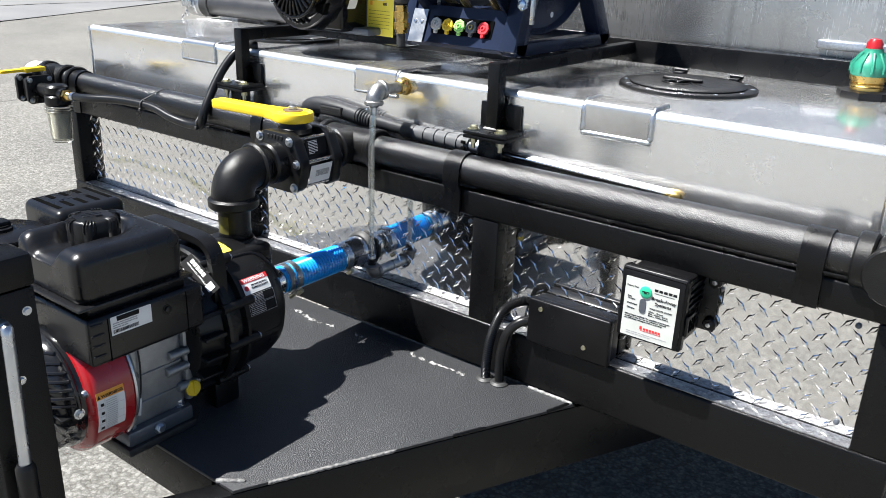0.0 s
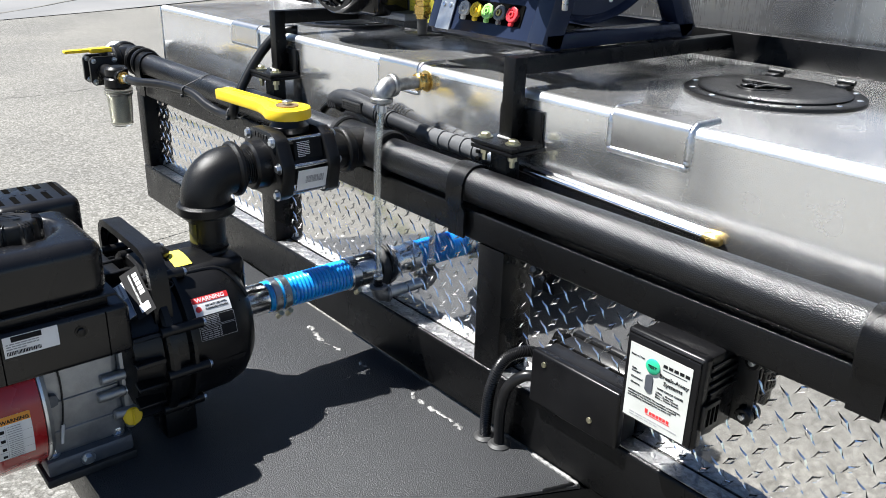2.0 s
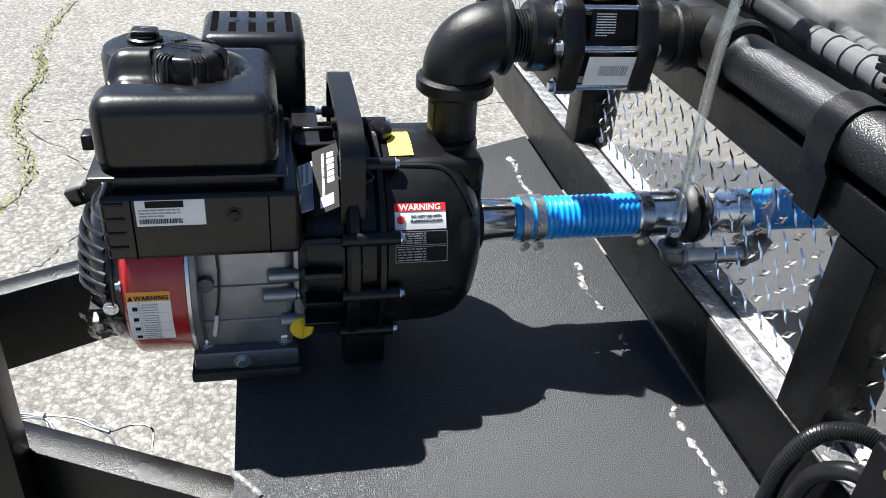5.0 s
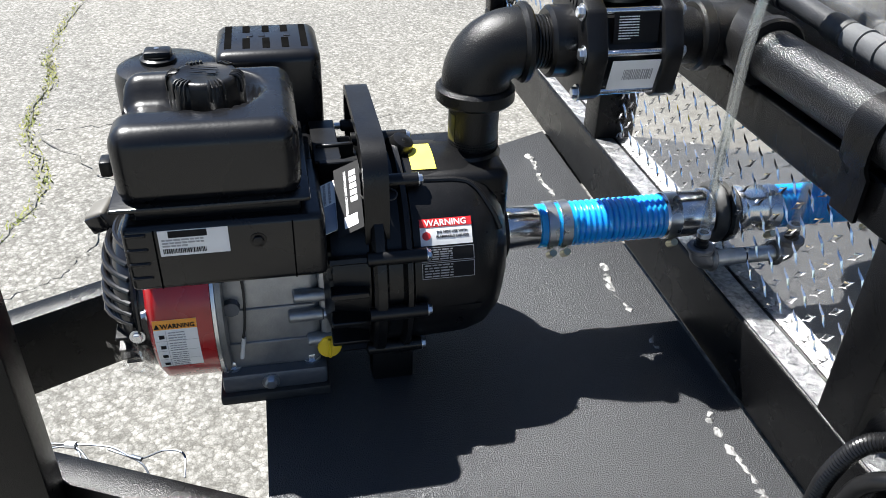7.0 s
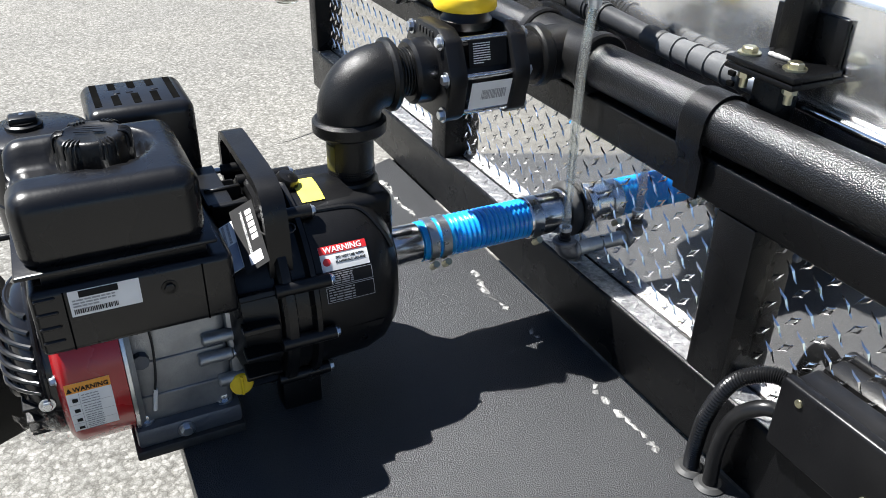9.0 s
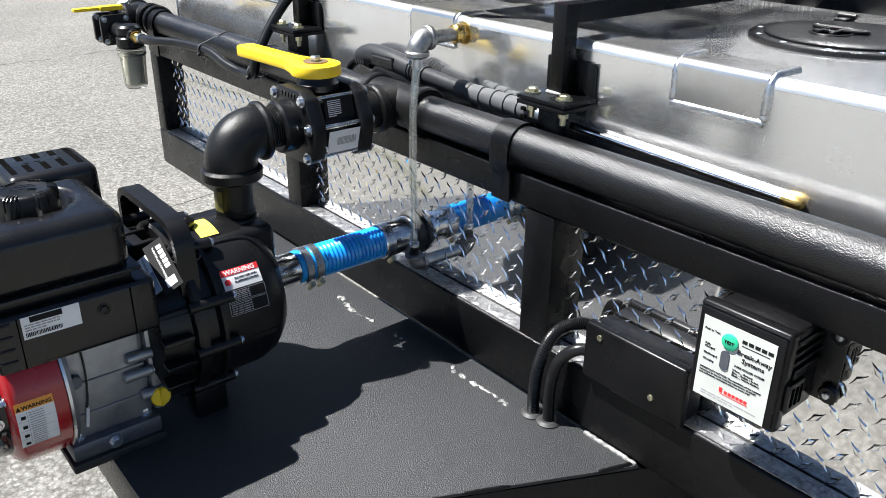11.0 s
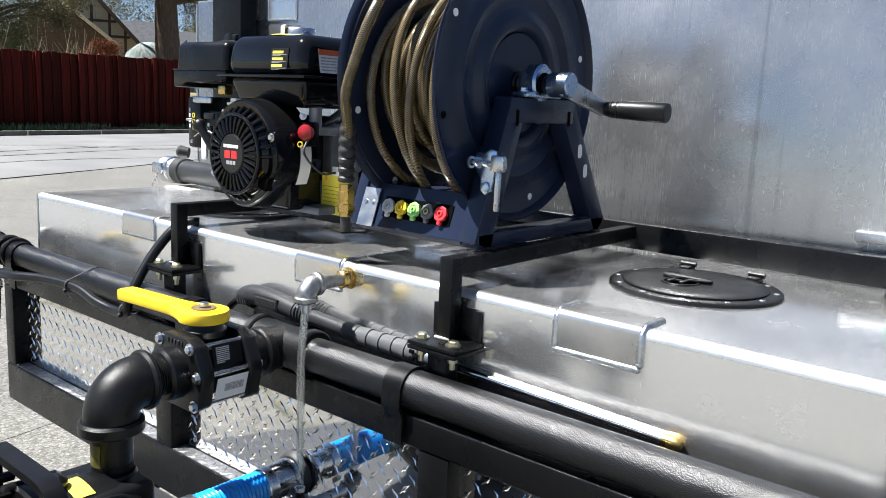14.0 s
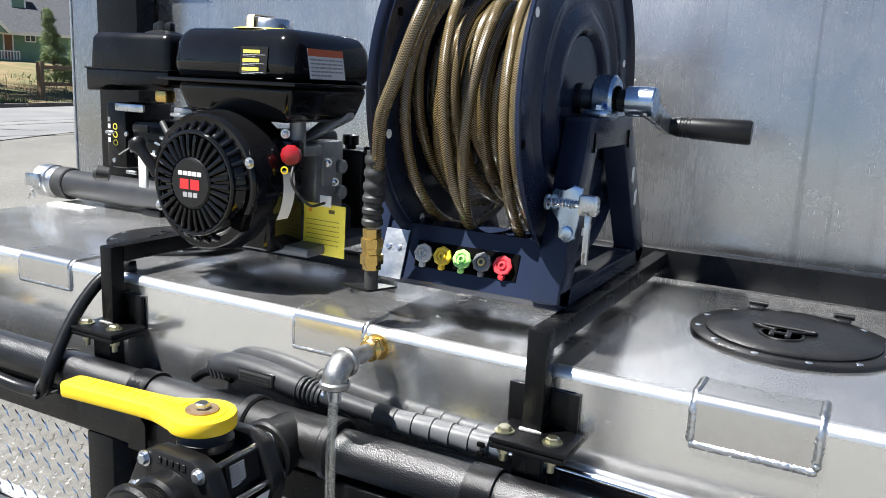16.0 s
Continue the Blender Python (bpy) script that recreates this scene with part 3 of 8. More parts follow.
def strip(name, near, far, a, b, lift, mat, label, category):
    """A band of ground that runs along the street."""
    bm = bmesh.new()
    nx, ny = 40, 4 if far < 10 else 40
    grid = []
    for i in range(nx + 1):
        row = []
        for j in range(ny + 1):
            p = FENCE_A + along * (a + (b - a) * i / nx) + away * (near + (far - near) * j / ny)
            row.append(bm.verts.new((p.x, p.y, bank(p.x, p.y) if far > 10 else ground_height(p.x, p.y) + lift)))
        grid.append(row)
    for i in range(nx):
        for j in range(ny):
            bm.faces.new((grid[i][j], grid[i + 1][j], grid[i + 1][j + 1], grid[i][j + 1]))
    return tagged(part(name, bm, mat), label, category, kind="structure")


strip("road", -6.6, -0.95, -40, 60, 0.012, road_mat, "grey patched street with tarred cracks", "road")
strip("verge", -0.75, 130, -90, 160, 0.10, dirt, "dry grass and dirt bank along the street", "verge")
kerb = bmesh.new()
for i in range(50):
    p = FENCE_A + along * (-40 + i * 2.0) + away * -0.85
    own = box((-0.985, -0.09, -0.1), (0.985, 0.09, 0.115), 0.015)
    m = Matrix.Translation((p.x, p.y, ground_height(p.x, p.y))) @ Matrix.Rotation(math.atan2(along.y, along.x), 4, "Z")
    bmesh.ops.transform(own, matrix=m, verts=own.verts)
    merge(kerb, own)
tagged(part("kerb", kerb, material("kerb_concrete", (0.13, 0.115, 0.095), 0.9, color2=(0.07, 0.06, 0.05), scale=2, bump=0.4, bump_scale=40)),
       "stained concrete street kerb", "kerb", kind="structure")


def crack(pts, width, mat, name, label, rnd, lift=0.006):
    bm = bmesh.new()
    line = curve_points(pts, 10)
    prev = None
    for i, p in enumerate(line):
        t = (line[min(i + 1, len(line) - 1)] - line[max(i - 1, 0)]).normalized()
        s = Vector((-t.y, t.x, 0))
        j = s * rnd.uniform(-0.02, 0.02)
        w = width * rnd.uniform(0.35, 1.3)
        z = ground_height(p.x, p.y) + lift
        cur = [bm.verts.new((p.x + j.x + s.x * w * k, p.y + j.y + s.y * w * k, z)) for k in (-0.5, 0.5)]
        if prev:
            bm.faces.new((prev[0], prev[1], cur[1], cur[0]))
        prev = cur
    return tagged(part(name, bm, mat, smooth=0), label, "crack", kind="structure")


rnd = random.Random(4)
SEAM = [(-12.0, -0.70, 0), (-9.84, -0.82, 0), (-8.37, -0.91, 0), (-7.35, -1.0, 0), (-6.51, -0.95, 0), (-5.78, -1.07, 0), (-5.33, -1.08, 0), (-4.96, -1.27, 0), (-4.6, -1.42, 0), (-3.98, -1.57, 0),
        (-3.24, -1.58, 0), (-2.88, -1.51, 0), (-2.38, -1.50, 0), (-1.9, -1.36, 0), (-1.4, -1.5, 0)]
crack(SEAM, 0.007, crack_mat,
      "pavement_crack", "dark crack in the asphalt", rnd)
crack([(-2.35, -1.45, 0), (-2.39, -1.2, 0), (-2.33, -0.8, 0), (-2.24, -0.43, 0), (-2.5, 0.3, 0), (-2.6, 1.4, 0)], 0.005, crack_mat, "pavement_crack", "dark crack in the asphalt", rnd)
crack([(-2.35, -1.45, 0), (-1.85, -1.12, 0), (-1.57, -1.16, 0), (-1.42, -1.22, 0), (-1.3, -1.36, 0)], 0.005, crack_mat, "pavement_crack", "dark crack in the asphalt", rnd)
crack([(-6.27, -0.97, 0), (-5.96, -0.73, 0), (-5.82, -0.46, 0), (-5.94, -0.26, 0), (-6.0, 0.0, 0), (-5.97, 0.21, 0), (-6.05, 0.5, 0), (-6.06, 0.95, 0), (-6.2, 1.8, 0), (-6.4, 3.4, 0)], 0.013, crack_mat, "pavement_crack", "dark crack in the asphalt", rnd)
for a, b, c in (((-11.0, 1.2, 0), (-13.0, 4.6, 0), (-12.4, 9.0, 0)), ((-13.6, 2.0, 0), (-14.6, 6.4, 0), (-14.9, 12.0, 0)),
                ((-16.0, 4.2, 0), (-15.0, 6.6, 0), (-12.6, 9.4, 0)), ((-13.1, 2.0, 0), (-14.0, 6.4, 0), (-14.2, 12.0, 0))):
    crack([a, b, c], 0.055, crack_mat, "pavement_crack", "tar-sealed crack in the street", rnd, 0.02)

weeds = bmesh.new()
seam = curve_points(SEAM, 12)
tufts = [rnd.random() ** 1.2 for _ in range(120)]
for i in range(9500):
    t = min(0.999, max(0.0, rnd.choice(tufts) + rnd.gauss(0, 0.012))) * (len(seam) - 1)
    p = seam[int(t)].lerp(seam[int(t) + 1], t - int(t))
    if p.x > -5.2 and rnd.random() < 0.78:
        continue
    wide = 0.038 if p.x < -5.2 else 0.014
    x, y = p.x + rnd.gauss(0, wide), p.y + rnd.gauss(0, wide)
    h, a, z = rnd.uniform(0.004, 0.016), rnd.uniform(0, 6.28), ground_height(p.x, p.y)
    dx, dy = math.cos(a) * 0.0035, math.sin(a) * 0.0035
    weeds.faces.new([weeds.verts.new(q) for q in ((x - dx, y - dy, z), (x + dx, y + dy, z), (x + dy * 4, y - dx * 4, z + h))])
tagged(part("crack_weeds", weeds, moss, smooth=0), "dry weeds growing in the asphalt crack", "weeds", kind="stuff")

# ---------------------------------------------------------------- trailer
YF, YB, YP = -0.064, -0.010, -0.026          # front and back of the front frame, face of the tread plates
X0, X1 = -1.470, 0.803
DECK = 0.560
TOP = 1.120                                  # top of the low tank
trailer = thing("trailer", (-0.333, -0.3, 0.0), "black powder-coated steel trailer front with deck and tongue", "trailer")
wpart("bottom_rail", box((X0, YF, 0.560), (X1, YB, 0.664), 0.006, 3), powder, trailer)
wpart("top_rail", box((X0, YF, 0.880), (X1, YB, 0.932), 0.006, 3), powder, trailer)
for a, b in ((X0, -1.420), (-0.730, -0.670), (0.012, 0.072), (0.742, X1)):
    wpart("post", box((a, YF + 0.0015, 0.6635), (b, YB, 0.8805), 0.004), powder, trailer)
# lower body behind the frame
wpart("side_rail", box((X1 - 0.05, YB, 0.56), (X1 + 0.001, 2.2, 0.664), 0.004), powder, trailer)
wpart("side_rail", box((X1 - 0.05, YB, 0.880), (X1 + 0.001, 2.2, 0.932), 0.004), powder, trailer)
wpart("side_rail", box((X0, YB, 0.56), (X0 + 0.05, 2.2, 0.664), 0.004), powder, trailer)
wpart("side_rail", box((X0, YB, 0.880), (X0 + 0.05, 2.2, 0.932), 0.004), powder, trailer)
wpart("bed_floor", box((X0 + 0.05, YB, 0.59), (X1 - 0.05, 2.2, 0.62), 0.002), powder, trailer)


def edge_x(y):
    return -0.006 + 0.49 * (y + 0.63)


def mirror_x(x):
    return -0.666 - x


# deck plate and the two tongue beams
yd0, yd1 = -0.651, YF - 0.001
wpart("deck_plate", prism([(edge_x(yd1), yd1, DECK - 0.006), (edge_x(yd0), yd0, DECK - 0.006), (mirror_x(edge_x(yd0)), yd0, DECK - 0.006),
                           (mirror_x(edge_x(yd1)), yd1, DECK - 0.006)], (0, 0, 0.006), 0.001), deck_paint, trailer,
      "textured black deck plate")
for side in (0, 1):
    f = (lambda x: x) if side == 0 else mirror_x
    ya, yb = -1.22, 0.30
    out_a, out_b = edge_x(ya), edge_x(yb)
    wpart("tongue_beam", prism([(f(out_a), ya, 0.420), (f(out_b), yb, 0.420), (f(out_b - 0.045), yb, 0.420), (f(out_a - 0.045), ya, 0.420)],
                               (0, 0, 0.1325), 0.004), powder, trailer)
wpart("deck_front_beam", box((mirror_x(edge_x(yd0)) + 0.055, yd0 + 0.002, 0.470), (edge_x(yd0) - 0.055, yd0 + 0.05, 0.5535), 0.003), powder, trailer)


def bead(pts, r, mat, parent, name="weld_bead", seed=1, flat=1.0, step=0.006):
    """A rippled weld bead along a line."""
    rn = random.Random(seed)
    pts = [Vector(p) for p in pts]
    line, rad = [], []
    for a, b in zip(pts, pts[1:]):
        k = max(2, int((b - a).length / step))
        for i in range(k):
            line.append(a.lerp(b, i / k) + Vector((rn.gauss(0, r * 0.06), rn.gauss(0, r * 0.06), 0)))
            rad.append(r * (0.86 + 0.16 * (i % 2) + rn.uniform(-0.06, 0.06)))
    line.append(pts[-1])
    rad.append(r * 0.6)
    return wpart(name, sweep(line, rad, 10), mat, parent, smooth=70)


# welds round the deck
bead([(edge_x(-0.60), -0.60, DECK - 0.002), (edge_x(-0.40), -0.40, DECK - 0.002)], 0.0035, weld_dark, trailer, seed=2)
bead([(edge_x(-0.30), -0.30, DECK - 0.002), (edge_x(-0.24), -0.24, DECK - 0.002)], 0.0035, powder, trailer, seed=3)
bead([(edge_x(-0.12), -0.12, DECK - 0.001), (0.262, YF - 0.006, DECK)], 0.004, powder, trailer, seed=4)
bead([(-0.056, yd0, DECK), (-0.020, -0.622, DECK)], 0.0045, weld_dark, trailer, seed=5)
bead([(0.17, YF - 0.004, DECK + 0.001), (0.268, YF - 0.004, DECK + 0.001)], 0.004, weld_dark, trailer, seed=6)
for k, (xa, xb, y) in enumerate(((-0.83, -0.66, -0.131), (-0.437, -0.313, -0.128), (-0.26, -0.225, -0.118), (-0.096, 0.046, -0.112))):
    n_s = max(2, int((xb - xa) / 0.03))
    rg = random.Random(20 + k)
    line = [(xa + (xb - xa) * q / (n_s * 6), y + 0.004 * math.sin(q * 0.28 + k) + rg.gauss(0, 0.0022), DECK - 0.0030 + rg.uniform(-0.0008, 0.0006)) for q in range(n_s * 6 + 1)]
    wpart("ground_weld", sweep(line, [max(0.0012, rg.gauss(0.0044, 0.0018)) for _ in line], 7), weld_scuffed, trailer, "bare ground-down weld")

# jack post on the tongue
jack = thing("trailer_jack", (-0.17, -0.93, 0.0), "black square trailer jack with a hanging silver crank", "jack")
JX, JY = -0.084, -0.876
wpart("outer_tube", box((JX - 0.050, JY - 0.075, 0.30), (JX, JY, 0.965), 0.004), powder, jack)
wpart("head", box((JX - 0.055, JY - 0.080, 0.965), (JX + 0.003, JY + 0.003, 1.010), 0.008), powder, jack)
wpart("mount_bracket", box((JX - 0.085, JY - 0.070, 0.440), (JX - 0.048, JY - 0.005, 0.545), 0.003), powder, jack)
wpart("foot_plate", box((JX - 0.105, JY - 0.115, 0.0), (JX + 0.055, JY + 0.045, 0.014), 0.003), powder, jack)
wpart("inner_tube", box((JX - 0.043, JY - 0.068, 0.01), (JX - 0.007, JY - 0.007, 0.31), 0.004), galv, jack)
for y, z in ((-0.014, 0.935), (-0.034, 0.845)):
    wpart("bolt", hexbolt((JX, JY + y, z), (1, 0, 0), 0.0042, 0.0035), zinc, jack)
crank = wpart("crank_handle", sweep(curve_points([(JX, JY - 0.050, 0.93), (JX + 0.018, JY - 0.050, 0.93), (JX + 0.025, JY - 0.052, 0.915), (JX + 0.027, JY - 0.056, 0.80),
                                                  (JX + 0.027, JY - 0.058, 0.735)], 6), 0.0075, 12), zinc, jack, "plated steel crank arm")
wpart("grip", lathe([(0, 0.008), (0.006, 0.0125), (0.08, 0.0125), (0.086, 0.009)], (JX + 0.027, JY - 0.058, 0.66), (0, 0, 1), 20), plastic, crank, "black plastic grip")


# tread plates
def tread_plate(x0, z0, x1, z1, pitch=0.0362):
    base = box((x0 - 0.004, YP, z0 - 0.004), (x1 + 0.004, YP + 0.003, z1 + 0.004))
    panel = wpart("tread_panel", base, tread_alu, trailer, "bright polished diamond tread plate")
    bm = bmesh.new()
    for j in range(int((z1 - z0 - 0.012) / (pitch / 2)) + 1):
        for i in range(int((x1 - x0 - 0.012) / pitch) + 1):
            cx, cz = x0 + 0.010 + i * pitch + (j % 2) * pitch / 2, z0 + 0.010 + j * pitch / 2
            if cx < x1 - 0.006:
                lens(bm, (cx, YP, cz), (1, 0, 0), (0, 0, 1), (0, -1, 0), -1 if j % 2 else 1)
    ob = wpart("tread", bm, tread_alu, panel, smooth=0)
    ob["kind"] = "stuff"
    for sx in (x0 + 0.03, x1 - 0.03):
        for sz in (z0 + 0.02, z1 - 0.025):
            wpart("screw", lathe([(0, 0.005), (0.002, 0.0048), (0.0032, 0.003)], (sx, YP, sz), (0, -1, 0), 12), cast_dark, panel)
    return panel


def lens(bm, c, ux, uz, out, sgn, half=0.0150, wide=0.0046, high=0.0017):
    """One raised diamond of tread plate: hollow-sided, with a small flat rhombus on top."""
    c, ux, uz, out = Vector(c), Vector(ux), Vector(uz), Vector(out)
    d = (ux + uz * sgn * 1.05).normalized()
    s = d.cross(out)
    rim = [(1, 0), (0.52, 0.36), (0, 1), (-0.52, 0.36), (-1, 0), (-0.52, -0.36), (0, -1), (0.52, -0.36)]
    lo = [bm.verts.new(c + d * half * p + s * wide * q) for p, q in rim]
    hi = [bm.verts.new(c + d * half * p + s * wide * q + out * high) for p, q in ((0.58, 0), (0, 0.46), (-0.58, 0), (0, -0.46))]
    bm.faces.new(hi)
    for k in range(4):
        a, b, e = lo[2 * k], lo[2 * k + 1], lo[(2 * k + 2) % 8]
        if k % 2 == 0:
            bm.faces.new((a, b, hi[k]))
            bm.faces.new((b, e, hi[(k + 1) % 4], hi[k]))
        else:
            bm.faces.new((a, b, hi[(k + 1) % 4], hi[k]))
            bm.faces.new((b, e, hi[(k + 1) % 4]))


for xa, xb in ((-1.420, -0.730), (-0.670, 0.012), (0.072, 0.742)):
    tread_plate(xa, 0.664, xb, 0.880)
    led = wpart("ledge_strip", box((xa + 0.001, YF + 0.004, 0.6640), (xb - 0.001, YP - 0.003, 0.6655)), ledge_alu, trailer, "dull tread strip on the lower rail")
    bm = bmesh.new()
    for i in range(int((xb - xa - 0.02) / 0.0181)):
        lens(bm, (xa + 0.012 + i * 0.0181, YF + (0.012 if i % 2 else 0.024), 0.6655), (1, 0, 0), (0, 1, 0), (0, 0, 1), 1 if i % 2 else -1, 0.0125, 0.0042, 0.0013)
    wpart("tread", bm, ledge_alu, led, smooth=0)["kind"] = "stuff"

# ---------------------------------------------------------------- tanks
low_tank = thing("low_water_tank", (-0.34, 0.33, 0.62), "wide low welded mill-finish aluminium water tank", "tank")
wpart("shell", box((-1.452, 0.025, 0.62), (0.712, 0.645, TOP), 0.013, 6), tank_alu, low_tank)
# brushed bend along the front top edge
arc = [(math.cos(radians(k)), math.sin(radians(k))) for k in range(180, 89, -10)]
cy, cz = 0.038, TOP - 0.013
bend = [(-1.446, cy + 0.0134 * c, cz + 0.0134 * q) for c, q in arc] + [(-1.446, cy + 0.0122 * c, cz + 0.0122 * q) for c, q in arc[::-1]]
wpart("edge_bend", prism(bend, (2.152, 0, 0)), edge_alu, low_tank, "bright brushed bend of the tank's front edge")
# welds of the end edges
bead([(0.710, 0.03, TOP - 0.003), (0.710, 0.64, TOP - 0.003)], 0.0040, weld, low_tank, "edge_weld", 32, step=0.006)
bead([(0.710, 0.027, 0.70), (0.710, 0.027, TOP - 0.004)], 0.0040, weld, low_tank, "edge_weld", 33, step=0.006)
bead([(-1.45, 0.027, 0.70), (-1.45, 0.027, TOP - 0.004)], 0.0036, weld, low_tank, "edge_weld", 34, step=0.006)


def corner_pad(tank, x0, x1, zlow, yback, seed, bottom_face=0.025, top=TOP, bead_r=0.0040):
    """A bent patch welded over the tank's front edge."""
    f, t = bottom_face - 0.004, top + 0.004
    bend = [(x0, f + 0.012 - 0.012 * math.sin(radians(k)), t - 0.012 + 0.012 * math.cos(radians(k))) for k in range(90, -1, -15)]
    pr = [(x0, f, zlow)] + bend + [(x0, yback, t), (x0, yback, top - 0.002), (x0, bottom_face + 0.012, top - 0.012), (x0, f + 0.004, zlow)]
    pad = wpart("corner_pad", prism(pr, (x1 - x0, 0, 0)), pad_alu, tank, "bent aluminium patch with a thick weld round it")
    y = bottom_face - 0.001
    for k, x in enumerate((x0 - 0.002, x1 + 0.002)):
        bead([(x, yback, top + 0.001), (x, bottom_face + 0.012, top + 0.001), (x, y + 0.004, top - 0.005), (x, y, top - 0.014), (x, y, zlow)], bead_r, weld, pad, "weld_bead", seed + k, step=0.0026)
    bead([(x0 - 0.004, y, zlow - 0.002), (x1 + 0.004, y, zlow - 0.002)], bead_r, weld, pad, "weld_bead", seed + 2, step=0.0026)
    bead([(x0, yback, top + 0.0008), (x1, yback, top + 0.0008)], 0.0018, weld, pad, "weld_bead", seed + 3)
    return pad


corner_pad(low_tank, 0.190, 0.318, 1.066, 0.085, 41, bead_r=0.0058)
corner_pad(low_tank, -0.378, -0.262, 1.070, 0.085, 43)
corner_pad(low_tank, -0.999, -0.870, 1.075, 0.085, 45)

high_tank = thing("high_water_tank", (-0.3, 1.2, 0.63), "tall mill-finish aluminium water tank with water streaks", "tank")
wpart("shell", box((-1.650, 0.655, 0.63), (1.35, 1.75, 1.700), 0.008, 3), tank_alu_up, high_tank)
bead([(-1.59, 0.657, 1.697), (1.34, 0.657, 1.697)], 0.004, weld, high_tank, "edge_weld", 51, step=0.012)
bead([(-1.65, 0.655, 1.14), (-1.65, 0.655, 1.69)], 0.004, weld, high_tank, "edge_weld", 52, step=0.012)
corner_pad(high_tank, -1.270, -1.146, 1.630, 0.71, 54, 0.655, 1.700)
wpart("weld_pad", box((0.42, 0.636, 1.192), (0.60, 0.656, 1.212), 0.004), weld, high_tank)


def hatch(cx, cy, label):
    h = thing("tank_hatch", (cx, cy, TOP), label, "hatch", "hatches of the low tank")
    wpart("flange", lathe([(0, 0.138), (0.005, 0.138), (0.007, 0.135), (0.007, 0.1), (0.004, 0.09)], (cx, cy, TOP), (0, 0, 1), 64), plastic, h)
    lid = wpart("lid", lathe([(0.005, 0.117), (0.0095, 0.117), (0.0115, 0.113), (0.013, 0.09), (0.0145, 0.0)], (cx, cy, TOP), (0, 0, 1), 64), plastic, h)
    for dx in (-0.06, 0.062):
        hg = wpart("hinge", box((cx + dx - 0.010, cy + 0.090, TOP + 0.006), (cx + dx + 0.010, cy + 0.122, TOP + 0.016), 0.003), plastic, h)
        wpart("hinge_pin", rod((cx + dx - 0.014, cy + 0.112, TOP + 0.018), (cx + dx + 0.014, cy + 0.112, TOP + 0.018), 0.0042, n=12), plastic, hg)
    # latch recess, its shade painted as a raised black disc, with yoke and wire bail
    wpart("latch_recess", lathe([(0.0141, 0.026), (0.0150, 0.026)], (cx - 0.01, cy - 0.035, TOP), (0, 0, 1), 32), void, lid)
    wpart("latch_plate", lathe([(0.0138, 0.031), (0.0154, 0.030), (0.0158, 0.028), (0.0150, 0.026)], (cx - 0.01, cy - 0.035, TOP), (0, 0, 1), 32), plastic, lid)
    b = box((cx - 0.026, cy - 0.055, TOP + 0.013), (cx - 0.018, cy - 0.018, TOP + 0.0185), 0.002)
    box((cx - 0.005, cy - 0.055, TOP + 0.013), (cx + 0.003, cy - 0.018, TOP + 0.0185), 0.002, bm=b)
    box((cx - 0.026, cy - 0.040, TOP + 0.013), (cx + 0.003, cy - 0.034, TOP + 0.0180), 0.001, bm=b)
    wpart("latch_yoke", b, plastic, lid)
    wpart("bail_wire", sweep(curve_points([(cx - 0.020, cy - 0.030, TOP + 0.017), (cx - 0.048, cy - 0.012, TOP + 0.0165), (cx - 0.040, cy - 0.006, TOP + 0.017), (cx + 0.022, cy - 0.008, TOP + 0.017),
                                           (cx + 0.030, cy - 0.014, TOP + 0.0165), (cx - 0.002, cy - 0.030, TOP + 0.017)], 6), 0.0026, 8), plastic, lid)
    for i in range(12):
        a = 2 * math.pi * (i + 0.5) / 12
        wpart("screw", lathe([(0.007, 0.0052), (0.0078, 0.005), (0.0083, 0.0035), (0.0083, 0.0)], (cx + 0.127 * math.cos(a), cy + 0.127 * math.sin(a), TOP), (0, 0, 1), 10), zinc, h)
    return h


hatch(0.258, 0.335, "black plastic tank hatch with screwed flange, closed")
hatch(-0.866, 0.278, "black plastic tank hatch half under the engine rack, closed")

vent = thing("relief_cap", (0.560, 0.50, TOP), "green plastic relief cap with red top on a brass fitting", "cap")
wpart("flange_nut", lathe([(0, 0.052), (0.006, 0.054), (0.014, 0.052), (0.016, 0.04)], (0.560, 0.50, TOP), (0, 0, 1), 8), plastic, vent, "black plastic flange nut")
wpart("brass_neck", lathe([(0.014, 0.030), (0.034, 0.030), (0.035, 0.034), (0.044, 0.034), (0.046, 0.026)], (0.560, 0.50, TOP), (0, 0, 1), 24), brass, vent, "brass threaded neck")
wpart("cap", lathe([(0.044, 0.034), (0.058, 0.036), (0.066, 0.035), (0.078, 0.026), (0.086, 0.019), (0.096, 0.017)], (0.560, 0.50, TOP), (0, 0, 1), 14), teal, vent)
for k in range(10):
    a = 2 * math.pi * k / 10
    c, s = math.cos(a), math.sin(a)
    wpart("cap_rib", sweep([(0.560 + 0.0355 * c, 0.50 + 0.0355 * s, TOP + 0.050), (0.560 + 0.0350 * c, 0.50 + 0.0350 * s, TOP + 0.066), (0.560 + 0.0262 * c, 0.50 + 0.0262 * s, TOP + 0.078), (0.560 + 0.0190 * c, 0.50 + 0.0190 * s, TOP + 0.088)], 0.0030, 7), teal, vent)
for z in (0.022, 0.028):
    wpart("neck_thread", lathe([(z, 0.0300), (z + 0.0015, 0.0315), (z + 0.003, 0.0300)], (0.560, 0.50, TOP), (0, 0, 1), 24, cap=False), brass, vent)
wpart("button", lathe([(0.094, 0.015), (0.106, 0.015), (0.114, 0.010), (0.116, 0.0)], (0.560, 0.50, TOP), (0, 0, 1), 20), red_paint, vent, "red button")

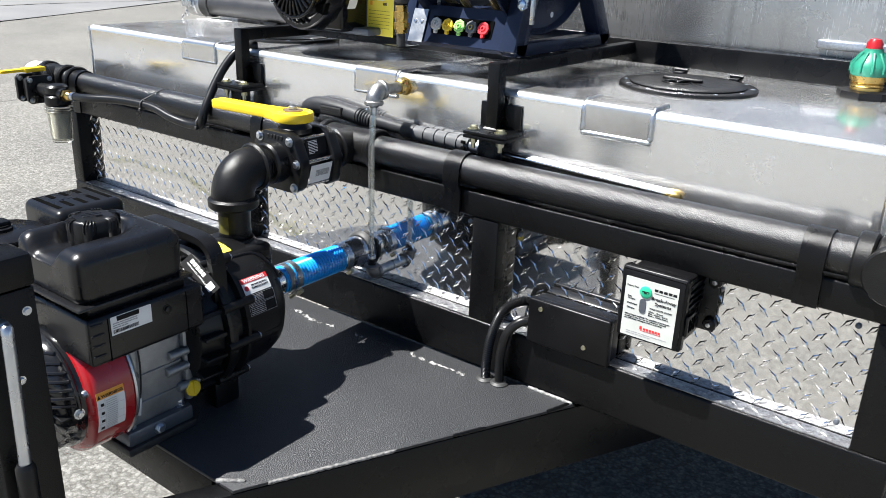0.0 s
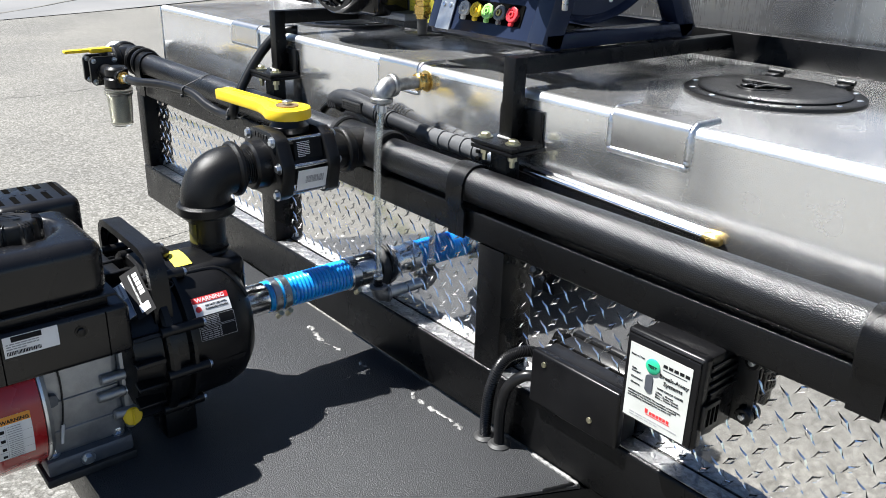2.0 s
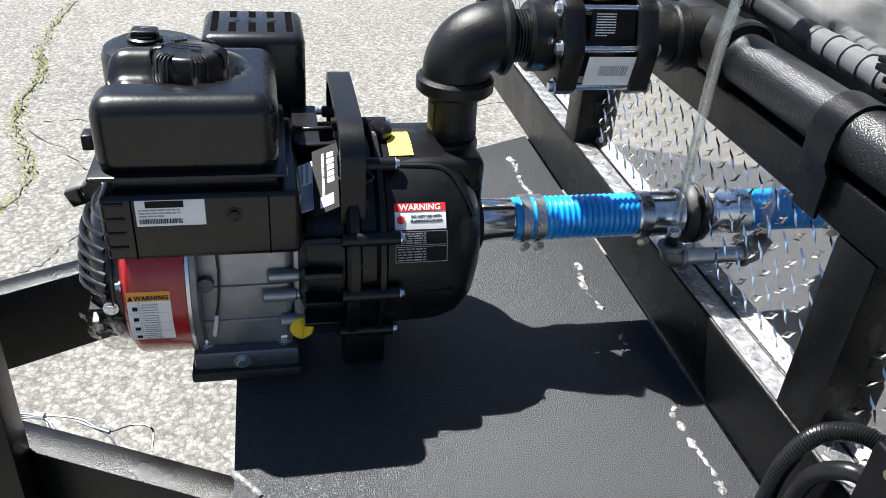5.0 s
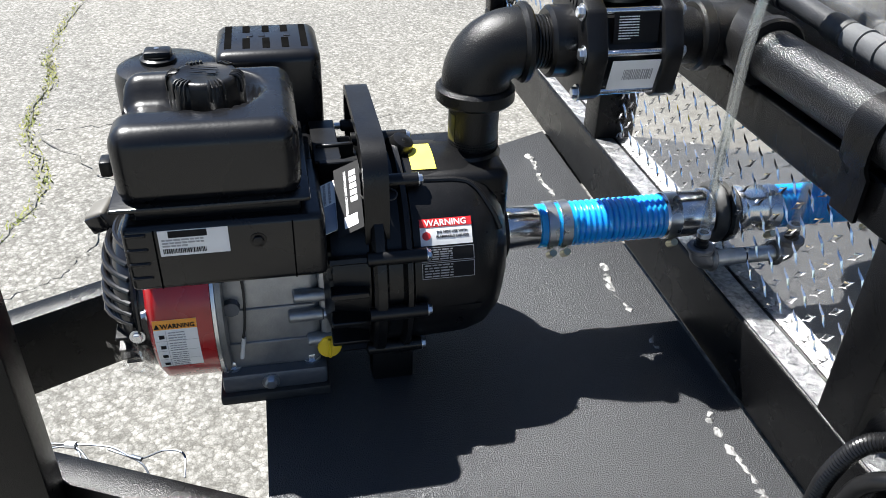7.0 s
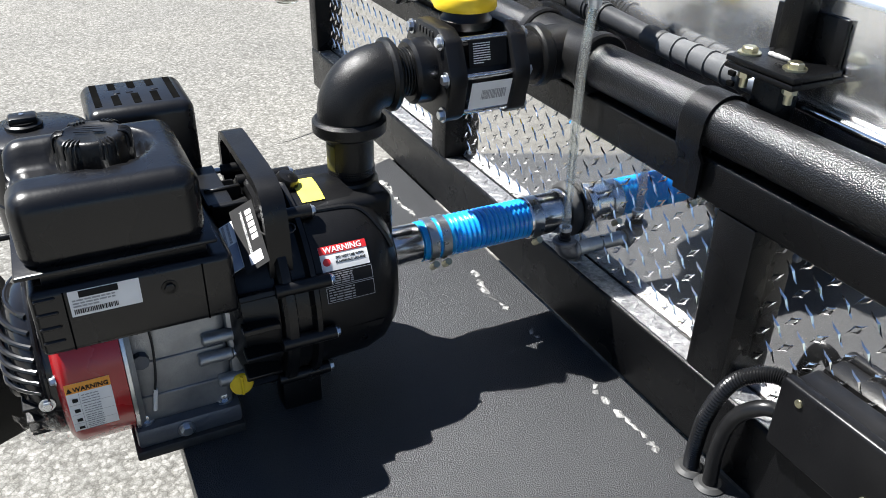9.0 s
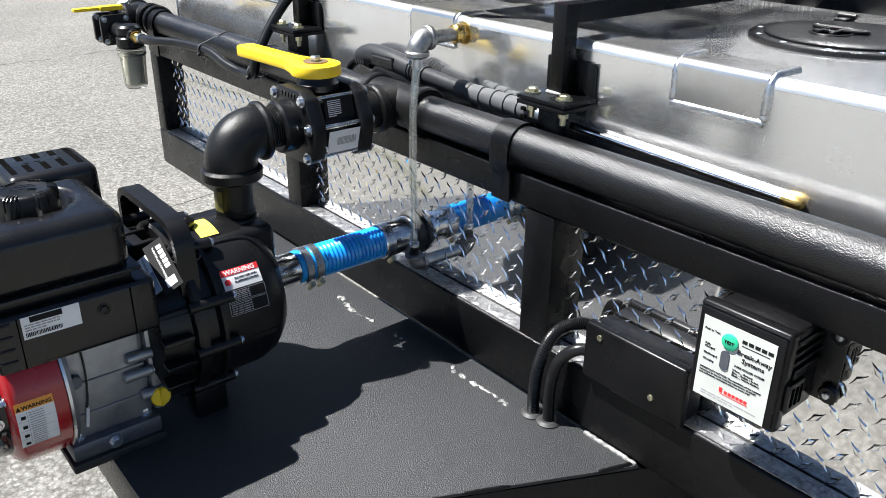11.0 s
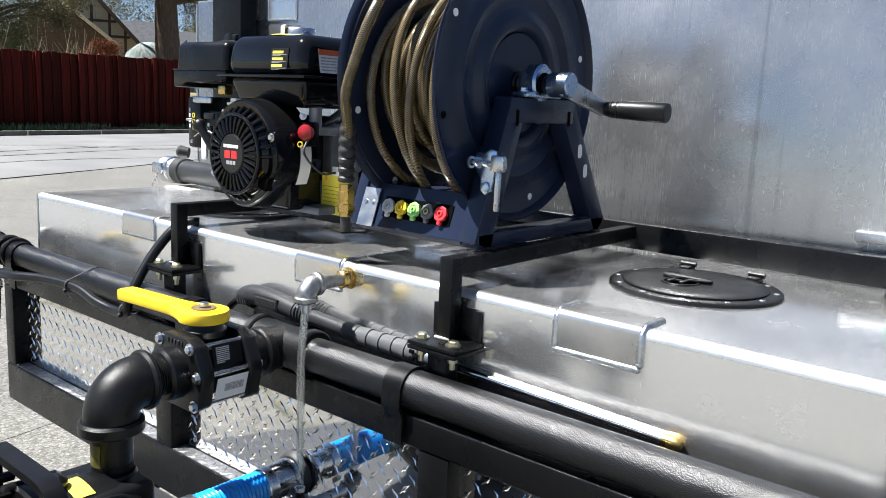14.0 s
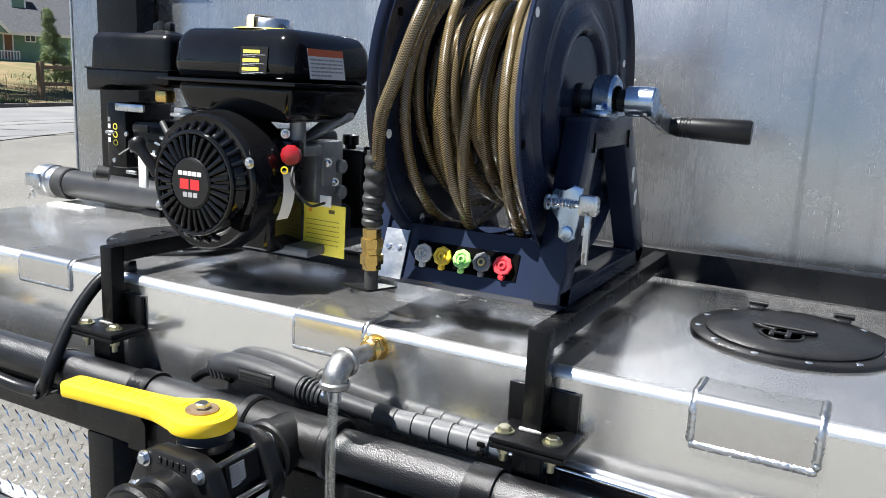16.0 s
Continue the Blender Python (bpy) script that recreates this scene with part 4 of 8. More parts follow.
# ---------------------------------------------------------------- rack for engine and reel
ZR = 1.172
rack = thing("equipment_rack", (-0.34, 0.3, 0.95), "black square-tube equipment rack bolted to the trailer frame", "rack")
TUBE = 0.0262
for xa in (-0.7500, -0.0060):
    wpart("leg", box((xa, -0.009, 1.044), (xa + TUBE, TUBE - 0.009, ZR), 0.0025), powder, rack)
    wpart("arm", box((xa + 0.0003, TUBE - 0.0092, ZR - 0.028), (xa + TUBE - 0.0003, 0.60, ZR - 0.0003), 0.0025), powder, rack)
    wpart("lower_leg", box((xa - 0.004, -0.024, 0.930), (xa + 0.034, 0.006, 1.030), 0.002), powder, rack)
    wpart("clamp_plate", box((xa - 0.024, -0.050, 1.030), (xa + 0.070, 0.024, 1.0365), 0.0015), powder, rack)
    angle = wpart("clamp_angle", box((xa - 0.024, -0.050, 1.0375), (xa + 0.070, 0.0178, 1.044), 0.0015), powder, rack, "black steel angle under the leg")
    wpart("angle_back", box((xa - 0.030, 0.0176, 1.0375), (xa + 0.062, 0.0240, 1.092), 0.0015), powder, angle)
    bead([(xa - 0.001, -0.011, 1.0455), (xa + TUBE + 0.001, -0.011, 1.0455)], 0.003, weld_scuffed, rack, "leg_weld", 61, step=0.004)
    for bx, by in ((xa - 0.014, -0.027), (xa + 0.047, -0.025)):
        b = hexbolt((bx, by, 1.044), (0, 0, 1), 0.0085, 0.008)
        rod((bx, by, 1.030), (bx, by, 1.007), 0.0045, n=12, bm=b)
        lathe([(0, 0.0078), (0.009, 0.0078)], (bx, by, 1.018), (0, 0, 1), 6, b)
        lathe([(0, 0.010), (0.0015, 0.010)], (bx, by, 1.0285), (0, 0, 1), 14, b)
        wpart("bolt", b, gold_zinc, rack, "yellow zinc hex bolt with nut")
wpart("rear_rail", box((-1.36, 0.585, 1.124), (1.30, 0.590, 1.177), 0.0015), powder, rack, "black angle rail against the tall tank")
wpart("rear_rail_lip", box((-1.36, 0.590, 1.171), (1.30, 0.628, 1.177), 0.0015), powder, rack)
wpart("cross_bar", box((-0.724, 0.208, ZR - 0.027), (-0.0055, 0.234, ZR - 0.002), 0.003), powder, rack)
wpart("cross_bar", box((-0.724, 0.42, ZR - 0.027), (-0.0055, 0.446, ZR - 0.002), 0.003), powder, rack)
mast = thing("mast_post", (-1.40, 0.615, 0.6), "tall black square steel post before the tall tank", "post")
wpart("tube", box((-1.472, 0.592, 0.625), (-1.328, 0.650, 2.40), 0.004), powder, mast)

# ---------------------------------------------------------------- manifold pipe
PY, PZ, PR = -0.045, 0.9665, 0.0302
manifold = thing("manifold_pipe", (-0.4, PY, PZ), "long black textured steel manifold pipe strapped to the rail", "pipe")
wpart("pipe", rod((-1.470, PY, PZ), (0.700, PY, PZ), PR, n=40), pipe_black, manifold)


def strap(xa, xb):
    pts = [(0, PY + PR * math.sin(a) * 1.0, PZ + PR * math.cos(a)) for a in [radians(k) for k in range(100, -91, -12)]]
    mid, half = (xa + xb) / 2, (xb - xa) / 2
    line = [Vector((mid, p[1], p[2])) for p in pts]
    line += [Vector((mid, PY - PR - 0.001, PZ - 0.012)), Vector((mid, YF - 0.0115, 0.940)), Vector((mid, YF - 0.0046, 0.928)), Vector((mid, YF - 0.0046, 0.882))]
    s = wpart("strap", band(line, (1, 0, 0), half, 0.0045), powder, manifold, "black steel pipe strap")
    return s


for xa, xb in ((-0.052, -0.014), (0.619, 0.656), (-0.622, -0.585), (-1.412, -1.375)):
    strap(xa, xb)
VX = -0.325                                   # line of valve, elbow and riser
b = rod((VX - 0.075, PY, PZ), (VX + 0.075, PY, PZ), 0.0375, n=36, bevel=0.002)
for s in (-1, 1):
    rod((VX + s * 0.062, PY, PZ), (VX + s * 0.080, PY, PZ), 0.0425, n=36, bm=b, bevel=0.003)
rod((VX, PY, PZ), (VX, PY - 0.062, PZ), 0.0375, n=36, bm=b)
rod((VX, PY - 0.046, PZ), (VX, PY - 0.064, PZ), 0.0425, n=36, bm=b, bevel=0.003)
wpart("tee", b, iron_black, manifold, "black iron pipe tee")
b = rod((0.690, PY, PZ), (0.716, PY, PZ), 0.0425, n=36, bevel=0.003)
wpart("coupling", b, iron_black, manifold)
wpart("coupling", rod((-1.425, PY, PZ), (-1.412, PY, PZ), 0.0425, n=36, bevel=0.003), iron_black, manifold)


def elbow(c, a, d, r, bend, n=28, bm=None):
    """A quarter bend whose corner is c, with its openings towards a and d."""
    c, a, d = Vector(c), Vector(a).normalized(), Vector(d).normalized()
    o = c + (a + d) * bend
    pts = [o - d * bend * math.cos(t) - a * bend * math.sin(t) for t in [math.pi / 2 * k / 12 for k in range(13)]]
    pts = [pts[0] + a * 0.004] + pts + [pts[-1] + d * 0.004]
    return sweep(pts, r, n, bm)


# right end: iron elbow with a brass hose valve
rv = thing("hose_bib_valve", (0.745, -0.06, 0.95), "brass hose valve with green hand wheel on a black elbow", "valve")
b = elbow((0.752, PY, PZ - 0.002), (-1, 0, 0), (0, -1, 0), 0.037, 0.034)
rod((0.752, PY - 0.03, PZ), (0.752, PY - 0.058, PZ), 0.044, n=32, bm=b, bevel=0.003)
rod((0.718, PY, PZ), (0.735, PY, PZ), 0.043, n=32, bm=b, bevel=0.003)
wpart("elbow", b, iron_black, rv, "black iron elbow")
b = rod((0.752, -0.095, 0.985), (0.752, -0.095, 1.002), 0.016, n=6)
rod((0.752, -0.095, 1.000), (0.752, -0.095, 1.036), 0.0205, n=24, bm=b, bevel=0.003)
rod((0.752, -0.095, 1.018), (0.764, -0.128, 1.004), 0.014, n=20, bm=b)
rod((0.752, -0.095, 1.036), (0.752, -0.095, 1.060), 0.011, n=16, bm=b)
wpart("body", b, brass, rv)
bm = lathe([(1.060, 0.010), (1.062, 0.030), (1.068, 0.033), (1.074, 0.030), (1.076, 0.008)], (0.752, -0.095, 0), (0, 0, 1), 10)
wpart("hand_wheel", bm, teal, rv, "green scalloped hand wheel")

# left end: white plug, small ball valve, strainer and hose
lv = thing("drain_valve", (-1.52, -0.1, 0.95), "small black ball valve with yellow lever on the pipe tee", "valve")
LX, LY, LZ = -1.520, -0.162, 0.957
b = rod((LX + 0.046, PY, PZ), (LX - 0.046, PY, PZ), 0.0365, n=32)
for x, w in ((LX + 0.062, 0.018), (LX - 0.044, 0.020)):
    rod((x, PY, PZ), (x - w, PY, PZ), 0.0425, n=32, bm=b, bevel=0.004)
rod((LX, PY, PZ), (LX, PY - 0.056, PZ), 0.0350, n=28, bm=b)
rod((LX, PY - 0.040, PZ), (LX, PY - 0.060, PZ), 0.0415, n=28, bm=b, bevel=0.004)
wpart("tee", b, iron_black, lv, "black iron pipe tee")
wpart("thread", lathe([(0, 0.033), (0.003, 0.035), (0.006, 0.033), (0.009, 0.035), (0.012, 0.033)], (LX - 0.064, PY, PZ), (-1, 0, 0), 28, cap=False), dull_iron, lv)
wpart("plug", lathe([(0, 0.0335), (0.018, 0.0345), (0.060, 0.0335), (0.078, 0.028), (0.086, 0.016), (0.088, 0.0)], (LX - 0.075, PY, PZ), (-1, 0, 0), 28), white_label, lv, "white plastic plug")
b = elbow((LX, LY, LZ + 0.004), (0, 1, 0), (1, 0, 0), 0.024, 0.022)
rod((LX, LY + 0.020, LZ + 0.004), (LX, PY - 0.055, PZ), 0.024, n=24, bm=b)
wpart("nipple", b, plastic, lv)
b = box((-1.462, LY - 0.026, LZ - 0.028), (-1.418, LY + 0.026, LZ + 0.028), 0.008, 3)
wpart("body", b, plastic, lv)
for x in (-1.476, -1.422):
    wpart("flange", prism([(x, LY + sy * (0.0385 - c), LZ + sz * (0.0385 - 0.0095 + c)) for sy, sz, c in ((1, 1, 0), (1, 1, 0.0095), (-1, 1, 0.0095), (-1, 1, 0), (-1, -1, 0), (-1, -1, 0.0095), (1, -1, 0.0095), (1, -1, 0))][::-1],
                            (0.012, 0, 0), 0.002), plastic, lv)
    for dy, dz in ((-0.028, 0.028), (0.028, 0.028), (-0.028, -0.028), (0.028, -0.028)):
        wpart("bolt", hexbolt((x + 0.012, LY + dy, LZ + dz), (1, 0, 0), 0.005, 0.004), zinc, lv)
wpart("stem", rod((-1.446, -0.150, LZ + 0.02), (-1.446, -0.150, 1.004), 0.012, n=16), plastic, lv)
hm = Matrix.Translation((-1.446, -0.150, 1.002)) @ Matrix.Rotation(radians(-87), 4, "Z")
own = box((-0.022, -0.014, 0.0), (0.040, 0.014, 0.013), 0.004)
box((0.030, -0.0105, 0.003), (0.106, 0.0105, 0.012), 0.004, 2, own)
bmesh.ops.transform(own, matrix=hm, verts=own.verts)
wpart("handle", own, yellow_plastic, lv, "yellow plastic lever")
QX, QY, QD = -1.333, -0.158, 0.006
strainer = thing("inline_strainer", (QX, QY, 0.86), "inline strainer with clear bowl hung from the drain valve", "strainer")
b = rod((QX, QY, 0.945 + QD), (QX, QY, 0.974 + QD), 0.030, n=28, bevel=0.006)
rod((-1.412, LY, LZ), (QX, QY, 0.952 + QD), 0.019, n=20, bm=b)
rod((QX, QY, 0.950 + QD), (QX + 0.045, QY, 0.950 + QD), 0.018, n=20, bm=b)
rod((QX, QY, 0.918 + QD), (QX, QY, 0.946 + QD), 0.034, n=28, bm=b, bevel=0.004)
wpart("head", b, plastic, strainer)
for k in range(3):
    wpart("ring", lathe([(0, 0.0345), (0.002, 0.0365), (0.004, 0.0365), (0.006, 0.0345)], (QX, QY, 0.898 + QD + k * 0.0068), (0, 0, 1), 28), bowl_clear, strainer, "clear threaded ring").visible_shadow = False
wpart("bowl", lathe([(0.0, 0.025), (0.004, 0.0285), (0.09, 0.033), (0.09, 0.031), (0.006, 0.0265), (0.006, 0.0)], (QX, QY, 0.815 + QD), (0, 0, 1), 32, cap=False), bowl_clear, strainer, "clear plastic bowl").visible_shadow = False
wpart("screen", rod((QX, QY, 0.825 + QD), (QX, QY, 0.905 + QD), 0.0235, 0.0255, n=24), screen_mesh, strainer, "pale mesh screen")
wpart("barb_nut", rod((QX + 0.043, QY, 0.950 + QD), (QX + 0.056, QY, 0.950 + QD), 0.0165, n=6), brass, strainer, "brass hose barb nut")
wpart("barb", lathe([(0, 0.012), (0.010, 0.012), (0.012, 0.0105), (0.03, 0.009)], (QX + 0.055, QY, 0.950 + QD), (1, 0, 0), 16), brass, strainer, "brass hose barb")
sup = thing("supply_hose", (-0.9, -0.1, 0.95), "black rubber hose zip-tied along the manifold pipe", "hose")
hp = curve_points([(-1.259, QY, 0.956), (-1.18, -0.156, 0.962), (-1.09, -0.126, 0.966), (-0.98, -0.104, 0.962), (-0.90, -0.100, 0.945), (-0.84, -0.092, 0.936), (-0.795, -0.090, 0.942),
                   (-0.782, -0.086, 0.975), (-0.786, -0.050, 1.030), (-0.785, -0.018, 1.072), (-0.776, 0.010, 1.105), (-0.764, 0.030, 1.120), (-0.754, 0.044, 1.126), (-0.744, 0.058, 1.126)], 8)
wpart("hose", sweep(hp, 0.0108, 14), hose_black, sup)
wpart("clamp", rod((-1.252, QY, 0.957), (-1.238, QY, 0.958), 0.0125, n=18), zinc, sup)
wpart("zip_tie", band([(-1.392, PY + (PR + 0.0006) * math.cos(radians(k)), PZ + (PR + 0.0006) * math.sin(radians(k))) for k in range(0, 361, 10)], (1, 0, 0), 0.0035, 0.0016), rubber, sup)
for x, hy, hz in ((-1.0, -0.1065, 0.9635), (-0.795, -0.090, 0.945)):
    # a tie pulled tight round pipe and hose: the hull of the two circles
    d = Vector((hy - PY, hz - PZ))
    base, lean_a = math.atan2(d.y, d.x), math.acos((PR - 0.0125) / d.length)
    ring = [(x, PY + (PR + 0.0006) * math.cos(t), PZ + (PR + 0.0006) * math.sin(t)) for t in [base + lean_a + (2 * math.pi - 2 * lean_a) * k / 14 for k in range(15)]]
    ring += [(x, hy + 0.0131 * math.cos(t), hz + 0.0131 * math.sin(t)) for t in [base - lean_a + 2 * lean_a * k / 8 for k in range(9)]]
    wpart("zip_tie", band([Vector(p) for p in ring + ring[:1]], (1, 0, 0), 0.0025, 0.0012), rubber, sup)
    wpart("tie_lock", box((x - 0.004, hy - 0.017, hz - 0.014), (x + 0.004, hy - 0.009, hz - 0.006), 0.001, 1), rubber, sup)

# ---------------------------------------------------------------- large ball valve, elbow and riser
valve = thing("ball_valve", (VX, -0.21, PZ), "large black plastic flanged ball valve with yellow lever handle", "valve")


def flange_outline(y):
    pts = [(-0.030, 0.060), (0.030, 0.060), (0.052, 0.050), (0.070, 0.012), (0.072, -0.002), (0.062, -0.046), (0.046, -0.057), (-0.046, -0.057),
           (-0.062, -0.046), (-0.072, -0.002), (-0.070, 0.012), (-0.052, 0.050)]
    return [(VX + p[0], y, PZ + p[1]) for p in pts]


FL = wpart("flange", prism(flange_outline(-0.240), (0, -0.026, 0), 0.004), plastic, valve)
wpart("flange", prism(flange_outline(-0.150), (0, -0.024, 0), 0.004), plastic, valve)
b = lathe([(0, 0.052), (0.072, 0.052)], (VX, -0.172, PZ), (0, -1, 0), 8)
wpart("body", b, plastic, valve)
b = rod((VX, -0.262, PZ), (VX, -0.293, PZ), 0.0415, n=36, bevel=0.004)
wpart("front_collar", b, plastic, valve)
thr = [(0.0, 0.0294), (0.023, 0.0294)]
for k in range(9):
    thr += [(0.0235 + k * 0.004, 0.0312), (0.0255 + k * 0.004, 0.0312), (0.0260 + k * 0.004, 0.0294)]
wpart("threaded_nipple", lathe(thr, (VX, -0.27, PZ), (0, -1, 0), 32, cap=False), iron_black, valve)
b = rod((VX, -0.105, PZ), (VX, -0.155, PZ), 0.0335, n=32)
wpart("rear_nipple", b, iron_black, valve)
bolts_at = ((-0.042, 0.046), (0.042, 0.046), (0.060, 0.004), (0.052, -0.044), (-0.060, 0.004), (-0.052, -0.044))
for dx, dz in bolts_at:
    wpart("bolt", hexbolt((VX + dx, -0.266, PZ + dz), (0, -1, 0), 0.0068, 0.0065), zinc, valve, "plated hex bolt")
    wpart("nut", hexbolt((VX + dx, -0.150, PZ + dz), (0, 1, 0), 0.0062, 0.0055), zinc, valve, "plated hex nut")
for dx, dz in ((0.060, 0.004), (0.052, -0.044), (0.042, 0.046), (-0.060, 0.004)):
    wpart("tie_rod", rod((VX + dx, -0.245, PZ + dz), (VX + dx, -0.170, PZ + dz), 0.0042, n=12), chrome, valve, "bright steel tie rod")
# two printed labels on the side facing the sight tube
m = plate_frame((VX + 0.0525, -0.236, PZ + 0.012), (0, 1, 0), (-0.18, 0, 1))
lab = wpart("info_label", sheet(m, 0.006, 0.0, 0.060, 0.034), black_ink, valve, "black printed label")
bars(m, 0.012, 0.004, 0.036, 0.031, 9, white_label, lab, seed=3, fill=0.42)
m = plate_frame((VX + 0.0545, -0.236, PZ - 0.042), (0, 1, 0), (0.28, 0, 1))
lab = wpart("barcode_label", sheet(m, 0.004, 0.0, 0.062, 0.040), white_label, valve, "white barcode label")
b = bmesh.new()
rnd = random.Random(8)
x = 0.020
while x < 0.054:
    w = rnd.choice((0.0007, 0.0012, 0.0018))
    sheet(m, x, 0.014, x + w, 0.028, 0.0003, b, 0.0007)
    x += w + rnd.choice((0.0007, 0.0011))
wpart("barcode", b, grey_label, lab, smooth=0)
# raised maker's mark on the front flange, as plain bars
b = bmesh.new()
for k in range(5):
    box((VX - 0.022 + k * 0.0095, -0.2675, PZ + 0.046), (VX - 0.0155 + k * 0.0095, -0.2655, PZ + 0.054), 0.0005, 1, b)
wpart("raised_mark", b, plastic, valve)
wpart("stem", lathe([(0, 0.034), (0.010, 0.034), (0.014, 0.030), (0.022, 0.028)], (VX - 0.005, -0.207, PZ + 0.050), (0, 0, 1), 28), plastic, valve)


def slab(outline, z0, z1, r):
    """A flat plate with softly rounded top and bottom edges; outline counter-clockwise in x, y."""
    bm = bmesh.new()
    n = len(outline)
    nrm = []
    for i in range(n):
        a, b = Vector(outline[i - 1]), Vector(outline[(i + 1) % n])
        t = (b - a).normalized()
        nrm.append(Vector((t.y, -t.x)))
    rings = []
    for z, q in ((z0, 1.0), (z0 + r * 0.3, 0.3), (z0 + r, 0.0), (z1 - r, 0.0), (z1 - r * 0.3, 0.3), (z1, 1.0)):
        rings.append([bm.verts.new((p[0] - m_.x * r * q, p[1] - m_.y * r * q, z)) for p, m_ in zip(outline, nrm)])
    for a, b in zip(rings, rings[1:]):
        for i in range(n):
            bm.faces.new((a[i], a[(i + 1) % n], b[(i + 1) % n], b[i]))
    bm.faces.new(rings[0][::-1])
    bm.faces.new(rings[-1])
    return bm


def lever():
    px, py, z0 = VX - 0.012, -0.205, PZ + 0.071
    out = [(px + 0.041 * math.cos(radians(k)), py + 0.041 * math.sin(radians(k))) for k in range(-128, 129, 8)]
    up = curve_points([(px - 0.026, py + 0.0325, 0), (px - 0.050, py + 0.022, 0), (px - 0.080, py + 0.0185, 0), (px - 0.206, py + 0.0185, 0)], 5)
    dn = curve_points([(px - 0.206, py - 0.0185, 0), (px - 0.080, py - 0.0200, 0), (px - 0.050, py - 0.024, 0), (px - 0.026, py - 0.0325, 0)], 5)
    end = [(px - 0.206 + 0.010 * math.cos(radians(k)), py + (0.0085 if k < 180 else -0.0085) + 0.010 * math.sin(radians(k))) for k in (110, 135, 160, 180, 200, 225, 250)]
    out += [(p.x, p.y) for p in up[1:]] + end + [(p.x, p.y) for p in dn[:-1]]
    c, q = math.cos(radians(5)), math.sin(radians(5))
    out = [(px + (x - px) * c - (y - py) * q, py + (x - px) * q + (y - py) * c) for x, y in out]
    return slab(out, z0, z0 + 0.019, 0.003)


hd = wpart("lever_handle", lever(), yellow_plastic, valve, "yellow plastic lever handle")
wpart("hub_boss", lathe([(0, 0.030), (0.0015, 0.029), (0.0015, 0.0)], (VX - 0.012, -0.205, PZ + 0.0898), (0, 0, 1), 36), yellow_plastic, hd)
wpart("arrow_rib", slab([(VX - 0.075, -0.209), (VX - 0.040, -0.211), (VX - 0.040, -0.199), (VX - 0.075, -0.201)], PZ + 0.0895, PZ + 0.0925, 0.001), yellow_plastic, hd)
wpart("handle_washer", lathe([(0, 0.020), (0.002, 0.020)], (VX - 0.012, -0.205, PZ + 0.0912), (0, 0, 1), 24), material(
    "rusty_washer", (0.26, 0.17, 0.09), 0.5, 0.7, color2=(0.34, 0.26, 0.17), scale=90), hd, "rusty steel washer")
wpart("handle_bolt", hexbolt((VX - 0.012, -0.205, PZ + 0.0930), (0, 0, 1), 0.009, 0.008, washer=False), zinc, hd)
b = bmesh.new()
for k in range(7):
    y = -0.218 + k * 0.0012
    box((VX - 0.195 + k * 0.014, y - 0.007, PZ + 0.0892), (VX - 0.186 + k * 0.014, y + 0.007, PZ + 0.0908), 0.0005, 1, b)
wpart("raised_mark", b, yellow_plastic, hd)

RY = -0.373
riser = thing("riser_elbow", (VX, RY, 0.84), "black iron elbow on a short black riser pipe above the pump", "pipe")
b = elbow((VX, RY, PZ), (0, 0, -1), (0, 1, 0), 0.0405, 0.043, 36)
wpart("elbow", b, iron_black, riser)
b = rod((VX, RY, PZ - 0.068), (VX, RY, PZ - 0.047), 0.0475, n=40, bevel=0.004)
wpart("elbow_lip", b, iron_black, riser)
b = rod((VX, RY + 0.047, PZ), (VX, RY + 0.060, PZ), 0.0465, n=40, bevel=0.004)
wpart("elbow_lip", b, iron_black, riser)
wpart("riser_pipe", rod((VX, RY, 0.832), (VX, RY, PZ - 0.05), 0.0302, n=36), iron_black, riser)
b = bmesh.new()
for k in range(5):
    rod((VX, RY, 0.838 + k * 0.003), (VX, RY, 0.8398 + k * 0.003), 0.0312, n=32, bm=b)
wpart("thread", b, iron_black, riser)
wpart("tape_mark", band([(VX + 0.0306 * math.sin(radians(k)), RY - 0.0306 * math.cos(radians(k)), 0.868) for k in range(-25, 35, 6)], (0, 0, 1), 0.018, 0.0004),
      material("yellow_paint_mark", (0.10, 0.09, 0.012), 0.5, color2=(0.04, 0.036, 0.01), scale=60), riser, "faded yellow paint mark")

# ---------------------------------------------------------------- engine-driven pump
AX, AZ = -0.310, 0.722
pump = thing("engine_pump", (AX, -0.56, DECK), "black engine-driven water pump with red blower housing on the deck", "pump")
wpart("volute", lathe([(0, 0.120), (0.004, 0.125), (0.074, 0.123), (0.098, 0.115), (0.115, 0.098), (0.126, 0.072), (0.131, 0.046), (0.134, 0.038), (0.140, 0.037)],
                      (AX, -0.462, AZ), (0, 1, 0), 64), plastic, pump, "black moulded pump volute")
wpart("discharge_block", box((AX - 0.072, -0.463, 0.760), (AX + 0.055, -0.333, 0.838), 0.012, 3), plastic, pump)
wpart("discharge_boss", lathe([(0, 0.043), (0.060, 0.043), (0.066, 0.040)], (VX, RY, 0.776), (0, 0, 1), 32), plastic, pump)
hood = [(64.5, -0.461, 0.1245), (64, -0.430, 0.1238), (63.5, -0.400, 0.1232), (61, -0.384, 0.1218), (56, -0.374, 0.1190), (49, -0.366, 0.1160), (42, -0.358, 0.1110), (34, -0.352, 0.1060)]
wpart("hood_ridge", sweep(curve_points([(AX + r * math.cos(radians(a)), y, AZ + r * math.sin(radians(a))) for a, y, r in hood], 4), 0.0034, 8), plastic, pump)
